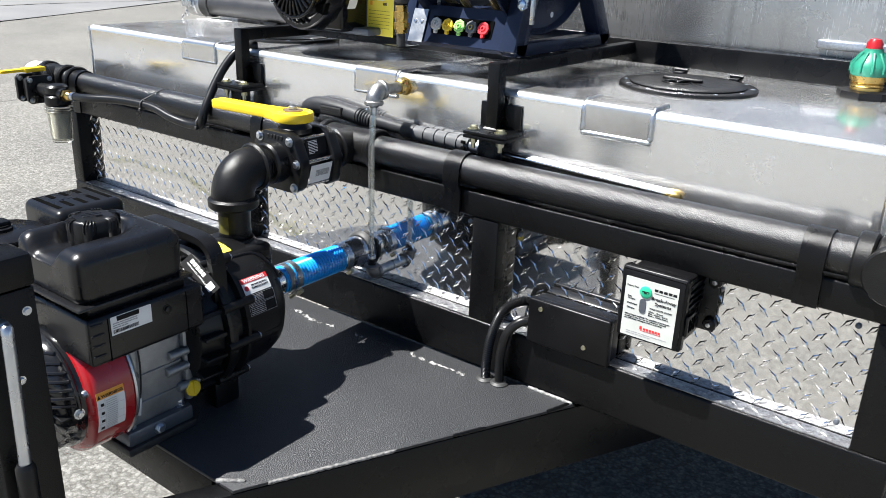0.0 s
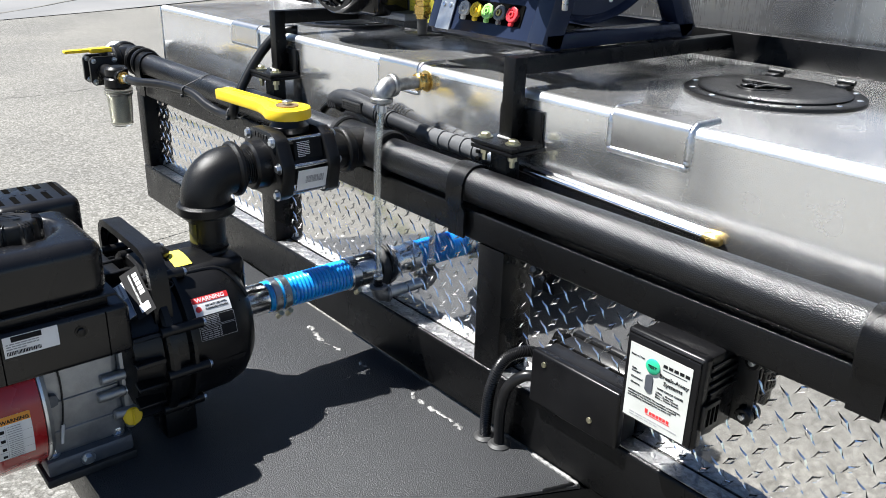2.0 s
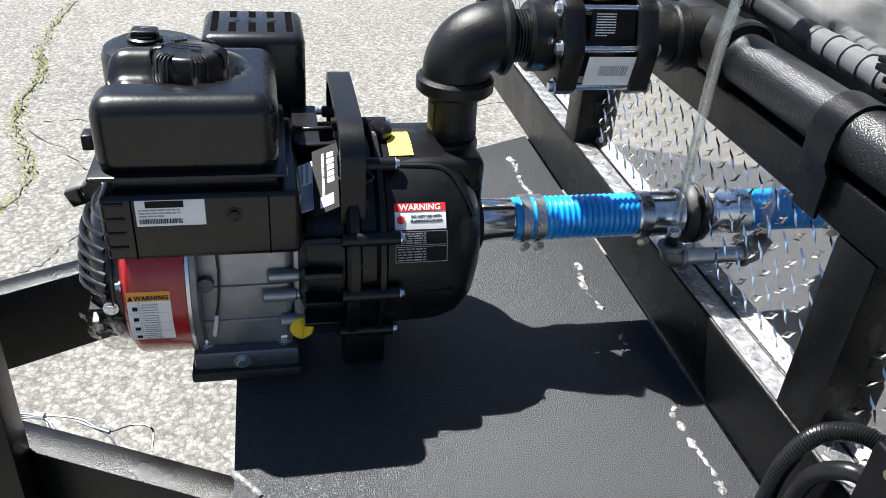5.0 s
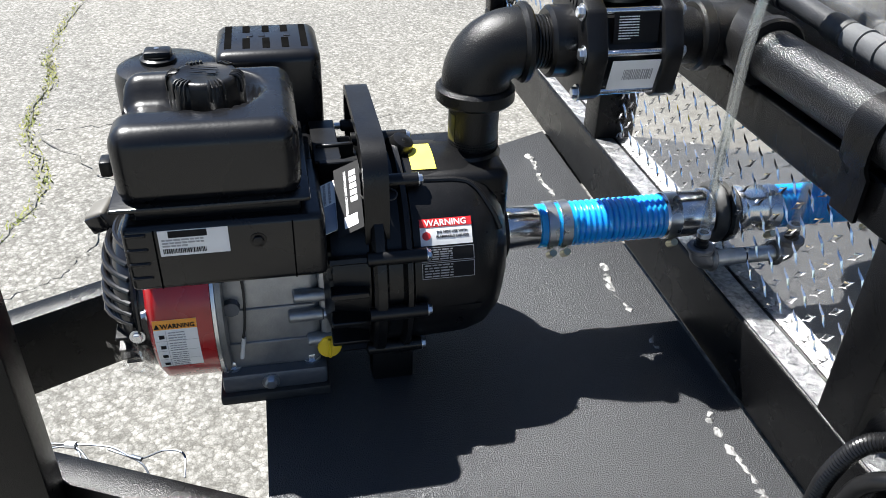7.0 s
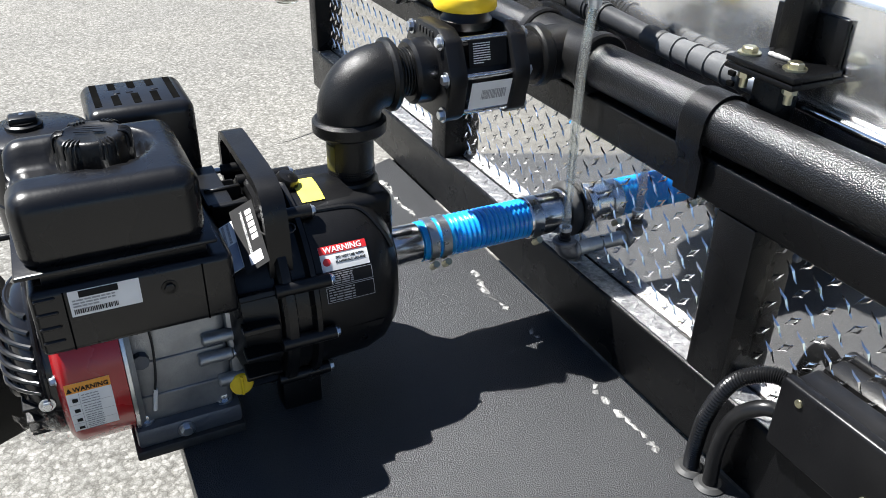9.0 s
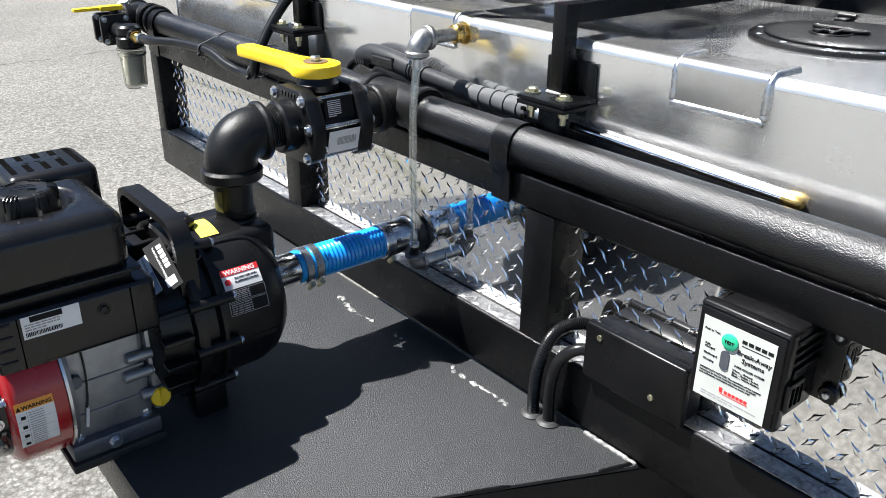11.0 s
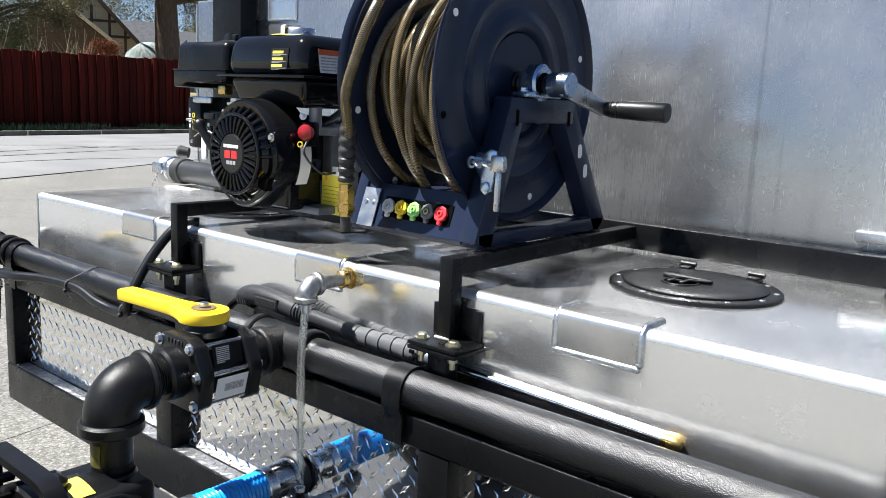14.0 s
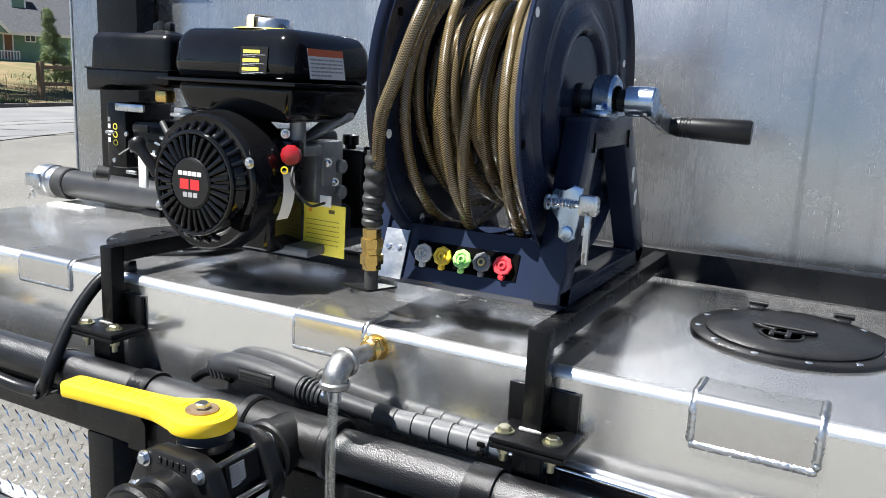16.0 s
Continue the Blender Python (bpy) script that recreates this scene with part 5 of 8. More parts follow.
wpart("seam_ridge", band([(AX + 0.124 * math.cos(radians(k)), -0.445 + (k + 40) * 0.0006, AZ + 0.124 * math.sin(radians(k))) for k in range(-14, -8, 2)], (0, 1, 0), 0.05, 0.0012), plastic, pump)
wpart("rear_flange", lathe([(0, 0.134), (0.004, 0.138), (0.014, 0.138), (0.018, 0.126), (0.034, 0.126), (0.038, 0.137), (0.044, 0.137), (0.047, 0.124)],
                           (AX, -0.506, AZ), (0, 1, 0), 64), plastic, pump)
wpart("adapter", lathe([(0, 0.095), (0.01, 0.112), (0.052, 0.120)], (AX, -0.560, AZ), (0, 1, 0), 48), plastic, pump)
for k in range(20):
    a = 2 * math.pi * k / 20 + 0.1
    own = box((0.112, -0.004, -0.022), (0.134, 0.004, 0.022), 0.0015, 1)
    bmesh.ops.transform(own, matrix=Matrix.Translation((AX, -0.533, AZ)) @ Matrix.Rotation(-a, 4, "Y") @ Matrix.Rotation(math.pi / 2, 4, "X"), verts=own.verts)
    wpart("rib", own, plastic, pump)
for k, a in enumerate((-70, -44, -6, 24, 62, 100, 140, 180, 220, 256)):
    c, s = math.cos(radians(a)), math.sin(radians(a))
    x, z = AX + 0.134 * c, AZ + 0.134 * s
    boss = wpart("bolt_boss", rod((x, -0.512, z), (x, -0.446, z), 0.0085, n=14), plastic, pump)
    wpart("bolt", hexbolt((x, -0.446, z), (0, 1, 0), 0.0055, 0.006), zinc, boss, "plated hex bolt")
for s in (-1, 1):
    wpart("pump_foot", box((AX + s * 0.062 - 0.018, -0.505, DECK), (AX + s * 0.062 + 0.018, -0.452, 0.618), 0.004), plastic, pump)

# carrying handle
hy = -0.498
pts = [(-0.418, hy, 0.775), (-0.418, hy, 0.830), (-0.417, hy, 0.864), (-0.413, hy, 0.876), (-0.403, hy, 0.883), (-0.388, hy, 0.885), (-0.340, hy, 0.885),
       (-0.262, hy, 0.884), (-0.238, hy, 0.880), (-0.225, hy, 0.870), (-0.219, hy, 0.850), (-0.217, hy, 0.825), (-0.216, hy, 0.785)]
hnd = wpart("carry_handle", band([Vector(p) for p in curve_points(pts, 4)], (0, 1, 0), 0.0138, 0.012), plastic, pump, "black plastic carrying handle")
inner = [Vector((p[0] + 0.010 * (0.5 - (p[0] + 0.415) / 0.19), p[1], p[2] - 0.010)) for p in curve_points(pts, 4)]
wpart("handle_web", band(inner, (0, 1, 0), 0.003, 0.012), plastic, hnd)
for bx, bz in ((-0.395, 0.845), (-0.262, 0.842)):
    st = wpart("stud", rod((bx, -0.520, bz), (bx, -0.478, bz), 0.0075, n=14, bevel=0.002), plastic, hnd)
    wpart("stud_tip", rod((bx, -0.527, bz), (bx, -0.519, bz), 0.004, n=10), zinc, st)
for k in range(4):
    wpart("cooling_fin", box((-0.405 + k * 0.002, -0.565 + k * 0.002, 0.815 + k * 0.011), (-0.285, -0.528, 0.819 + k * 0.011), 0.001, 1), plastic, pump)
wpart("primer_knob", lathe([(0, 0.014), (0.018, 0.016), (0.026, 0.013), (0.030, 0.0)], (-0.315, -0.462, 0.838), (0.3, 0.4, 1), 12), plastic, pump)
wpart("knob_ring", lathe([(0, 0.016), (0.006, 0.016)], (-0.305, -0.452, 0.834), (0.3, 0.4, 1), 18), yellow_plastic, pump, "yellow ring under the primer knob")




def arc_patch(cx, cz, r, y0, y1, a0, a1, n=10):
    """A label bent round a drum whose axis runs along y."""
    bm = bmesh.new()
    rows = []
    for k in range(n + 1):
        a = radians(a0 + (a1 - a0) * k / n)
        rows.append([bm.verts.new((cx + r * math.cos(a), y, cz + r * math.sin(a))) for y in (y0, y1)])
    for p, q in zip(rows, rows[1:]):
        bm.faces.new((p[0], p[1], q[1], q[0]))
    return bm


def arc_frame(cx, cz, r, y, a):
    a = radians(a)
    return plate_frame((cx + r * math.cos(a), y, cz + r * math.sin(a)), (0, 1, 0), (-math.sin(a), 0, math.cos(a)))


lab = wpart("caution_label", arc_patch(AX, AZ, 0.1256, -0.449, -0.420, 71, 96), yellow_label, pump, "yellow caution label")
R1 = 0.1245
lab = wpart("warning_label", arc_patch(AX, AZ, R1 + 0.0004, -0.450, -0.390, 27.5, 41.5), white_label, pump, "white and red warning label")
wpart("warning_header", arc_patch(AX, AZ, R1 + 0.0008, -0.450, -0.390, 37.0, 41.5), red_ink, lab, "red header band")
words("header_text", "WARNING", 0.0100, arc_frame(AX, AZ, R1 + 0.0009, -0.420, 37.7), white_label, lab, 0.0002, "CENTER")
words("small_text", "DO NOT USE WITH", 0.0040, arc_frame(AX, AZ, R1 + 0.0005, -0.413, 33.7), black_ink, lab, 0.0001, "CENTER")
words("small_text", "FLAMMABLE LIQUIDS", 0.0040, arc_frame(AX, AZ, R1 + 0.0005, -0.413, 31.3), black_ink, lab, 0.0001, "CENTER")
m = arc_frame(AX, AZ, R1 + 0.0009, -0.443, 32.6)
wpart("hazard_sign", lathe([(0.0, 0.0048), (0.0003, 0.0048)], m.translation, m.to_3x3().col[2], 20), red_ink, lab)
wpart("text_panel", arc_patch(AX, AZ, R1 + 0.0006, -0.450, -0.389, 19.0, 26.6), black_ink, lab)
wpart("text_panel", arc_patch(AX, AZ, R1 + 0.0006, -0.450, -0.389, 9.5, 18.4), black_ink, lab)
for a0, a1 in ((19.0, 26.6), (9.5, 18.4)):
    for p in ((-0.450, -0.389, a1 - 0.35, a1), (-0.450, -0.389, a0, a0 + 0.35), (-0.450, -0.4492, a0, a1), (-0.3898, -0.389, a0, a1)):
        wpart("panel_edge", arc_patch(AX, AZ, R1 + 0.0008, *p), grey_label, lab)
    for k in range(5):
        m = arc_frame(AX, AZ, R1 + 0.0008, -0.447, a1 - 1.5 - k * (a1 - a0 - 2.2) / 4.4)
        bars(m, 0.0, -0.0010, 0.055, 0.0012, 1, grey_label, lab, seed=30 + k, fill=0.7, lift=0.0)

# engine
wpart("crankcase", box((-0.392, -0.684, 0.598), (-0.232, -0.566, 0.760), 0.012, 3), cast_alu, pump, "grey cast aluminium crankcase")
wpart("crankcase_cover", box((-0.388, -0.5665, 0.606), (-0.228, -0.550, 0.752), 0.006, 2), cast_alu, pump)
for k, z in enumerate((0.640, 0.690)):
    wpart("casting_rib", box((-0.2335, -0.680, z), (-0.2295, -0.572, z + 0.0035), 0.001, 1), cast_alu, pump)
for y, z in ((-0.585, 0.706), (-0.592, 0.678), (-0.572, 0.640)):
    wpart("cast_boss", rod((-0.229, y - 0.012, z), (-0.229, y + 0.030, z), 0.0085, n=16, bevel=0.002), cast_alu, pump)
    wpart("bolt", hexbolt((-0.229, y + 0.030, z), (0, 1, 0), 0.0052, 0.005), zinc, pump)
wpart("oil_drain_plug", rod((-0.232, -0.668, 0.700), (-0.222, -0.668, 0.700), 0.010, n=8), cast_dark, pump)
wpart("ground_wire", sweep(curve_points([(-0.228, -0.655, 0.77), (-0.227, -0.652, 0.72), (-0.226, -0.655, 0.675), (-0.226, -0.660, 0.650)], 6), 0.0016, 6), rubber, pump)
wpart("wire_sleeve", sweep([(-0.226, -0.658, 0.655), (-0.2255, -0.663, 0.625)], 0.0026, 8), white_label, pump, "white wire sleeve")
wpart("engine_foot", box((-0.402, -0.690, 0.574), (-0.220, -0.562, 0.602), 0.005, 2), cast_dark, pump)
wpart("mount_pad", box((-0.410, -0.694, DECK), (-0.215, -0.560, 0.5745), 0.003), rubber, pump)
for y in (-0.676, -0.580):
    wpart("bolt", hexbolt((-0.238, y, 0.602), (0, 0, 1), 0.0075, 0.012), zinc, pump)
wpart("bolt", hexbolt((-0.220, -0.632, 0.588), (1, 0, 0), 0.0075, 0.008), zinc, pump)
dip = wpart("dipstick_cap", lathe([(0, 0.008), (0.010, 0.009), (0.011, 0.0142), (0.016, 0.0148), (0.018, 0.013)], (-0.236, -0.558, 0.630), (1, 0.0, 0.15), 24), yellow_plastic, pump, "yellow oil dipstick cap")
wpart("cap_grip", box((-0.2185, -0.560, 0.618), (-0.2150, -0.556, 0.646), 0.001, 1), yellow_plastic, dip)
BZ = 0.690
BR = 0.118
wpart("blower_housing", lathe([(0, 0.098), (0.003, 0.108), (0.010, 0.1165), (0.016, BR), (0.073, BR), (0.074, BR - 0.004)], (AX, -0.760, BZ), (0, 1, 0), 64), red_paint, pump, "glossy red blower housing")
wpart("housing_rim", lathe([(0, BR - 0.002), (0.0005, BR + 0.0025), (0.0045, BR + 0.0025), (0.005, BR - 0.002)], (AX, -0.6865, BZ), (0, 1, 0), 64), zinc, pump)
wpart("housing_back", lathe([(0, BR - 0.001), (0.006, BR - 0.004), (0.006, 0.03)], (AX, -0.6815, BZ), (0, 1, 0), 48), cast_alu, pump)
wpart("bolt", hexbolt((AX + 0.104 * math.cos(radians(14)), -0.758, BZ + 0.104 * math.sin(radians(14))), (0.2, -1, 0), 0.0045, 0.006), zinc, pump)
lab = wpart("warning_label", arc_patch(AX, BZ, BR + 0.0004, -0.751, -0.704, -22.5, 12.5), white_label, pump, "white and orange warning label")
wpart("warning_header", arc_patch(AX, BZ, BR + 0.0008, -0.751, -0.704, 6.8, 12.5), orange_ink, lab)
words("header_text", "WARNING", 0.0076, arc_frame(AX, BZ, BR + 0.0010, -0.7245, 7.6), black_ink, lab, 0.0002, "CENTER")
wpart("alert_mark", prism([arc_frame(AX, BZ, BR + 0.0010, -0.7475, 7.6) @ Vector(p) for p in ((-0.0025, 0, 0), (0.0035, 0, 0), (0.0005, 0.0062, 0))], (0.0003, 0, 0)), black_ink, lab)
for k in range(4):
    a = 6.2 - k * 7.1
    for j in range(4):
        bars(arc_frame(AX, BZ, BR + 0.0008, -0.736, a - 1.7 * j - 1.6), 0.0, -0.0007, 0.030, 0.0009, 1, grey_label, lab, seed=60 + k * 4 + j, fill=0.6, lift=0.0)
    wpart("pictogram", sheet(arc_frame(AX, BZ, BR + 0.0008, -0.749, a - 5.6), 0.003, 0.001, 0.0088, 0.0060, 0.0003), black_ink, lab)
    wpart("rule_line", arc_patch(AX, BZ, BR + 0.0009, -0.750, -0.705, a - 6.9, a - 6.7), grey_label, lab)
wpart("rule_line", arc_patch(AX, BZ, BR + 0.0009, -0.7385, -0.7381, -22.0, 6.4), grey_label, lab)
rec = wpart("recoil_cover", lathe([(0, 0.044), (0.002, 0.070), (0.007, 0.083), (0.016, 0.093), (0.030, 0.100), (0.042, 0.102)], (AX, -0.800, BZ), (0, 1, 0), 48), gloss, pump, "black finned recoil starter cover")
for k in range(14):
    a = math.pi + math.pi * (k + 0.5) / 14
    own = box((0.058, -0.0022, -0.022), (0.0960, 0.0022, 0.008), 0.001, 1)
    bmesh.ops.transform(own, matrix=Matrix.Translation((AX, -0.790, BZ)) @ Matrix.Rotation(-a, 4, "Y") @ Matrix.Rotation(math.pi / 2, 4, "X"), verts=own.verts)
    wpart("vent_rib", own, plastic, rec)
for k in range(7):
    dz = 0.010 + k * 0.0122
    w = math.sqrt(0.0985 ** 2 - dz ** 2)
    pts = []
    for i in range(17):
        x = w * (i / 8 - 1)
        pts.append((AX + x, -0.8085 + 0.036 * (max(0.0, math.hypot(x, dz) - 0.052) / 0.047) ** 2, BZ + dz))
    wpart("louvre_bar", sweep(pts, 0.0034, 8), gloss, rec)
wpart("vent_rim", sweep([(AX + 0.0995 * math.cos(radians(a)), -0.769, BZ + 0.0995 * math.sin(radians(a))) for a in range(-4, 186, 5)], 0.0036, 8), gloss, rec)
wpart("front_hub", lathe([(0, 0.030), (0.004, 0.036), (0.010, 0.038)], (AX, -0.812, BZ - 0.012), (0, 1, 0), 32), plastic, rec)
wpart("hub_bolt", hexbolt((AX + 0.101, -0.772, BZ - 0.004), (1, 0, 0), 0.006, 0.006), zinc, rec)
# loose clear film, crumpled round the lower half of the starter
fb = bmesh.new()
rf = random.Random(77)
rows = []
for i in range(27):
    a = radians(-125 + 118 * i / 26)
    row = []
    for j in range(9):
        rr = (0.088 + 0.016 * min(1.0, j / 3)) + 0.004 * math.sin(i * 0.8 + j * 1.3) + rf.uniform(-0.003, 0.003)
        y = -0.808 + 0.046 * j / 8 + 0.002 * math.sin(i * 0.9)
        row.append(fb.verts.new((AX + rr * math.cos(a), y, BZ - 0.004 + rr * math.sin(a) * 1.02)))
    rows.append(row)
for p, q in zip(rows, rows[1:]):
    for j in range(8):
        fb.faces.new((p[j], p[j + 1], q[j + 1], q[j]))
wpart("wrap_film", fb, film_wrap, pump, "torn clear plastic film", smooth=20)
m = plate_frame((-0.432, -0.812, 0.655), (0.42, 0.90, 0), (0.03, 0.10, 1))
tagr = wpart("hang_tag", prism([m @ Vector(p) for p in ((-0.028, -0.055, 0), (0.020, -0.052, 0), (0.022, 0.018, 0), (0.010, 0.034, 0), (-0.008, 0.036, 0), (-0.024, 0.020, 0))],
             m.to_3x3() @ Vector((0, 0, 0.0008))), red_paint, pump, "red cardboard hang tag")
for k in range(6):
    a = radians(100 + k * 28)
    own = sheet(m @ Matrix.Translation((0.004, 0.004, 0)) @ Matrix.Rotation(a - math.pi / 2, 4, "Z"), -0.0018, 0.007, 0.0018, 0.018, 0.0003, lift=0.0012)
    wpart("fan_mark", own, white_label, tagr)
m2 = Matrix.Translation((-0.345, -0.812, 0.768)) @ Matrix.Rotation(radians(24), 4, "X") @ Matrix.Rotation(radians(-14), 4, "Z")
own = box((-0.022, -0.014, -0.013), (0.016, 0.014, 0.013), 0.005, 3)
bmesh.ops.transform(own, matrix=m2, verts=own.verts)
grip = wpart("starter_grip", own, material("beige_plastic", (0.075, 0.070, 0.060), 0.6, color2=(0.10, 0.094, 0.082)), pump, "beige and black starter grip")
own = box((0.015, -0.012, -0.011), (0.019, 0.012, 0.011), 0.003, 2)
bmesh.ops.transform(own, matrix=m2, verts=own.verts)
wpart("grip_face", own, gloss, grip)
wpart("grip_cord", sweep(curve_points([(-0.335, -0.806, 0.766), (-0.325, -0.796, 0.75), (-0.32, -0.78, 0.74)], 5), 0.003, 8), rubber, grip)
wk = wpart("choke_knob", box((-0.362, -0.803, 0.822), (-0.338, -0.789, 0.842), 0.003), plastic, pump)
wpart("choke_stem", rod((-0.350, -0.790, 0.828), (-0.350, -0.760, 0.828), 0.004, n=10), plastic, wk)
# air box
AXF = -0.174
ab_ = wpart("air_box", box((-0.405, -0.760, 0.769), (AXF, -0.556, 0.847), 0.008, 3), satin, pump, "black plastic air cleaner box")
wpart("tank_saddle", box((-0.36, -0.745, 0.845), (AXF - 0.016, -0.580, 0.861), 0.002), plastic, pump)
for y in (-0.728, -0.590):
    wpart("panel_groove", box((AXF - 0.001, y - 0.0008, 0.772), (AXF + 0.0006, y + 0.0008, 0.842), 0), void, ab_)
for k in range(4):
    wpart("louvre_rib", box((AXF - 0.003, -0.756, 0.785 + k * 0.017), (AXF + 0.002, -0.735, 0.789 + k * 0.017), 0.0015, 1), satin, ab_)
wpart("cover_bolt", hexbolt((AXF, -0.626, 0.822), (1, 0, 0), 0.006, 0.004), plastic, ab_)
m = plate_frame((AXF + 0.0004, -0.724, 0.812), (0, 1, 0), (0, 0, 1))
lab = wpart("serial_label", sheet(m, 0, 0, 0.069, 0.030), white_label, ab_, "white serial number label")
wpart("black_band", sheet(m, 0.010, 0.0215, 0.048, 0.0292, 0.0003, lift=0.0007), black_ink, lab)
rnd = random.Random(12)
b = bmesh.new()
x = 0.003
while x < 0.046:
    w = rnd.choice((0.0005, 0.001, 0.0014))
    sheet(m, x, 0.003, x + w, 0.0085, 0.0003, b, 0.0007)
    x += w + 0.0007
wpart("barcode", b, black_ink, lab, smooth=0)
bars(m, 0.003, 0.010, 0.044, 0.0205, 3, grey_label, lab, seed=14, fill=0.5)
# fuel tank
CX, CY = -0.290, -0.667


def tank_shape():
    """Rounded tank whose top has a ridge along the front and a dip round the cap."""
    bm = box((-0.366, -0.760, 0.858), (-0.186, -0.576, 0.944), 0.021, 5)
    for k in range(1, 30):
        bmesh.ops.bisect_plane(bm, geom=bm.verts[:] + bm.edges[:] + bm.faces[:], plane_co=(-0.366 + 0.18 * k / 30, 0, 0), plane_no=(1, 0, 0))
        bmesh.ops.bisect_plane(bm, geom=bm.verts[:] + bm.edges[:] + bm.faces[:], plane_co=(0, -0.760 + 0.184 * k / 30, 0), plane_no=(0, 1, 0))
    for v in bm.verts:
        if v.co.z > 0.915:
            r = math.hypot(v.co.x - CX, v.co.y - CY)
            k1 = max(0.0, min(1.0, (0.058 - r) / 0.010))
            k2 = 0.0
            if v.co.y < CY:
                k2 = 0.80 * max(0.0, min(1.0, (0.052 - abs(v.co.x - CX - 0.004)) / 0.024))
            k = max(k1, k2)
            v.co.z -= 0.027 * k * k * (3 - 2 * k) * min(1, (v.co.z - 0.915) / 0.02)
    return bm


ft = wpart("fuel_tank", tank_shape(), satin, pump, "rounded black plastic fuel tank", smooth=70)
wpart("tank_rim", box((-0.372, -0.768, 0.860), (-0.179, -0.569, 0.8660), 0.003), satin, ft)
cap = wpart("fuel_cap", lathe([(-0.008, 0.0340), (-0.006, 0.0360), (0.003, 0.0372), (0.034, 0.0366), (0.0385, 0.0352), (0.0408, 0.0320), (0.0412, 0.0285), (0.0400, 0.0265), (0.0402, 0.0)], (CX, CY, 0.921), (0, 0, 1), 64), plastic, ft, "black ribbed fuel cap")
for k in range(6):
    a = 2 * math.pi * k / 6 + 0.35
    own = lathe([(0, 0.0125), (0.030, 0.0125), (0.0345, 0.0105), (0.0355, 0.007)], (CX + 0.0285 * math.cos(a), CY + 0.0285 * math.sin(a), 0.9245), (0, 0, 1), 24)
    pad = wpart("grip_pad", own, plastic, cap)
    for j in (-0.19, -0.065, 0.065, 0.19):
        c, q = math.cos(a + j), math.sin(a + j)
        rib = [(CX + r * c, CY + r * q, z) for r, z in ((0.0392, 0.9440), (0.0396, 0.9540), (0.0385, 0.9595), (0.0355, 0.9620), (0.0280, 0.9625))]
        wpart("grip_rib", sweep(rib, 0.0015, 6), plastic, pad)
m = plate_frame((CX, CY, 0.9634), (0.3, 1, 0), (-1, 0.3, 0))
for p in ((-0.016, 0.004, 0.014, 0.006), (-0.016, -0.006, 0.0, -0.004), (0.003, -0.006, 0.014, 0.001), (-0.010, 0.010, 0.010, 0.0115)):
    wpart("embossed_mark", sheet(m, *p, 0.0006), plastic, cap)
wpart("filter_canister", lathe([(0, 0.060), (0.10, 0.065), (0.153, 0.065), (0.163, 0.061), (0.168, 0.050), (0.169, 0.0)], (-0.462, -0.724, 0.746), (0, 0, 1), 40), satin, pump, "round black air filter canister")
wpart("canister_strap", lathe([(0, 0.0645), (0.008, 0.0662), (0.010, 0.0645)], (-0.462, -0.724, 0.822), (0, 0, 1), 40), plastic, pump)
kn = wpart("lid_knob", lathe([(0, 0.022), (0.006, 0.022), (0.008, 0.018), (0.010, 0.018)], (-0.465, -0.735, 0.913), (0, 0, 1), 24), plastic, pump)
wpart("knob_wing", box((-0.478, -0.751, 0.918), (-0.452, -0.718, 0.930), 0.004), plastic, kn)
wpart("knob_screw", rod((-0.465, -0.735, 0.930), (-0.465, -0.735, 0.9312), 0.003, n=8), zinc, kn)
# muffler guard; black boxes on its top paint the dark inside the slots
mu = wpart("muffler_guard", box((-0.540, -0.664, 0.815), (-0.420, -0.538, 0.940), 0.014, 4), satin, pump, "black slotted muffler guard")
for y in (-0.648, -0.556):
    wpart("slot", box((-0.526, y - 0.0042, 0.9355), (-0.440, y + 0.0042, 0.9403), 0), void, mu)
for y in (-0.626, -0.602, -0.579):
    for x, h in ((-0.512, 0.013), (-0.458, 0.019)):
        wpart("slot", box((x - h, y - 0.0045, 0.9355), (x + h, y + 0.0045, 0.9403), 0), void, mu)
for y in (-0.622, -0.607, -0.576):
    wpart("embossed_mark", box((-0.492, y - 0.004, 0.9398), (-0.482, y + 0.004, 0.9408), 0.0003, 1), satin, mu)
wpart("muffler_can", rod((-0.480, -0.600, 0.70), (-0.480, -0.600, 0.83), 0.045, n=24), cast_dark, pump)
wpart("bolt", hexbolt((-0.50, -0.538, 0.90), (0, 1, 0), 0.005, 0.004), zinc, pump)
wpart("cylinder_head", box((-0.47, -0.68, 0.62), (-0.388, -0.57, 0.80), 0.01), cast_dark, pump)
for k in range(6):
    wpart("cylinder_fin", box((-0.478, -0.688, 0.64 + k * 0.024), (-0.385, -0.562, 0.646 + k * 0.024), 0.001, 1), cast_alu, pump)
# folded paper tag tied to the handle
m = plate_frame((-0.262, -0.512, 0.862), Vector((0.87, -0.03, -0.47)), Vector((-0.15, 0.94, 0.32)))
tag = wpart("paper_tag", sheet(m, 0.0, -0.030, 0.087, 0.0), black_ink, pump, "black and white folded paper tag")
wpart("white_panel", sheet(m, 0.010, -0.060, 0.074, -0.026, 0.0006, lift=-0.003), white_label, tag)
wpart("blue_panel", sheet(m, 0.040, -0.060, 0.074, -0.031, 0.0003, lift=-0.0022), material("blue_grey_print", (0.16, 0.20, 0.28), 0.4, color2=(0.30, 0.35, 0.42), scale=30), tag)
for k in range(5):
    wpart("maker_mark", sheet(m, 0.010 + k * 0.0085, -0.0125, 0.0165 + k * 0.0085, -0.0045, 0.0003, lift=0.0007), white_label, tag)
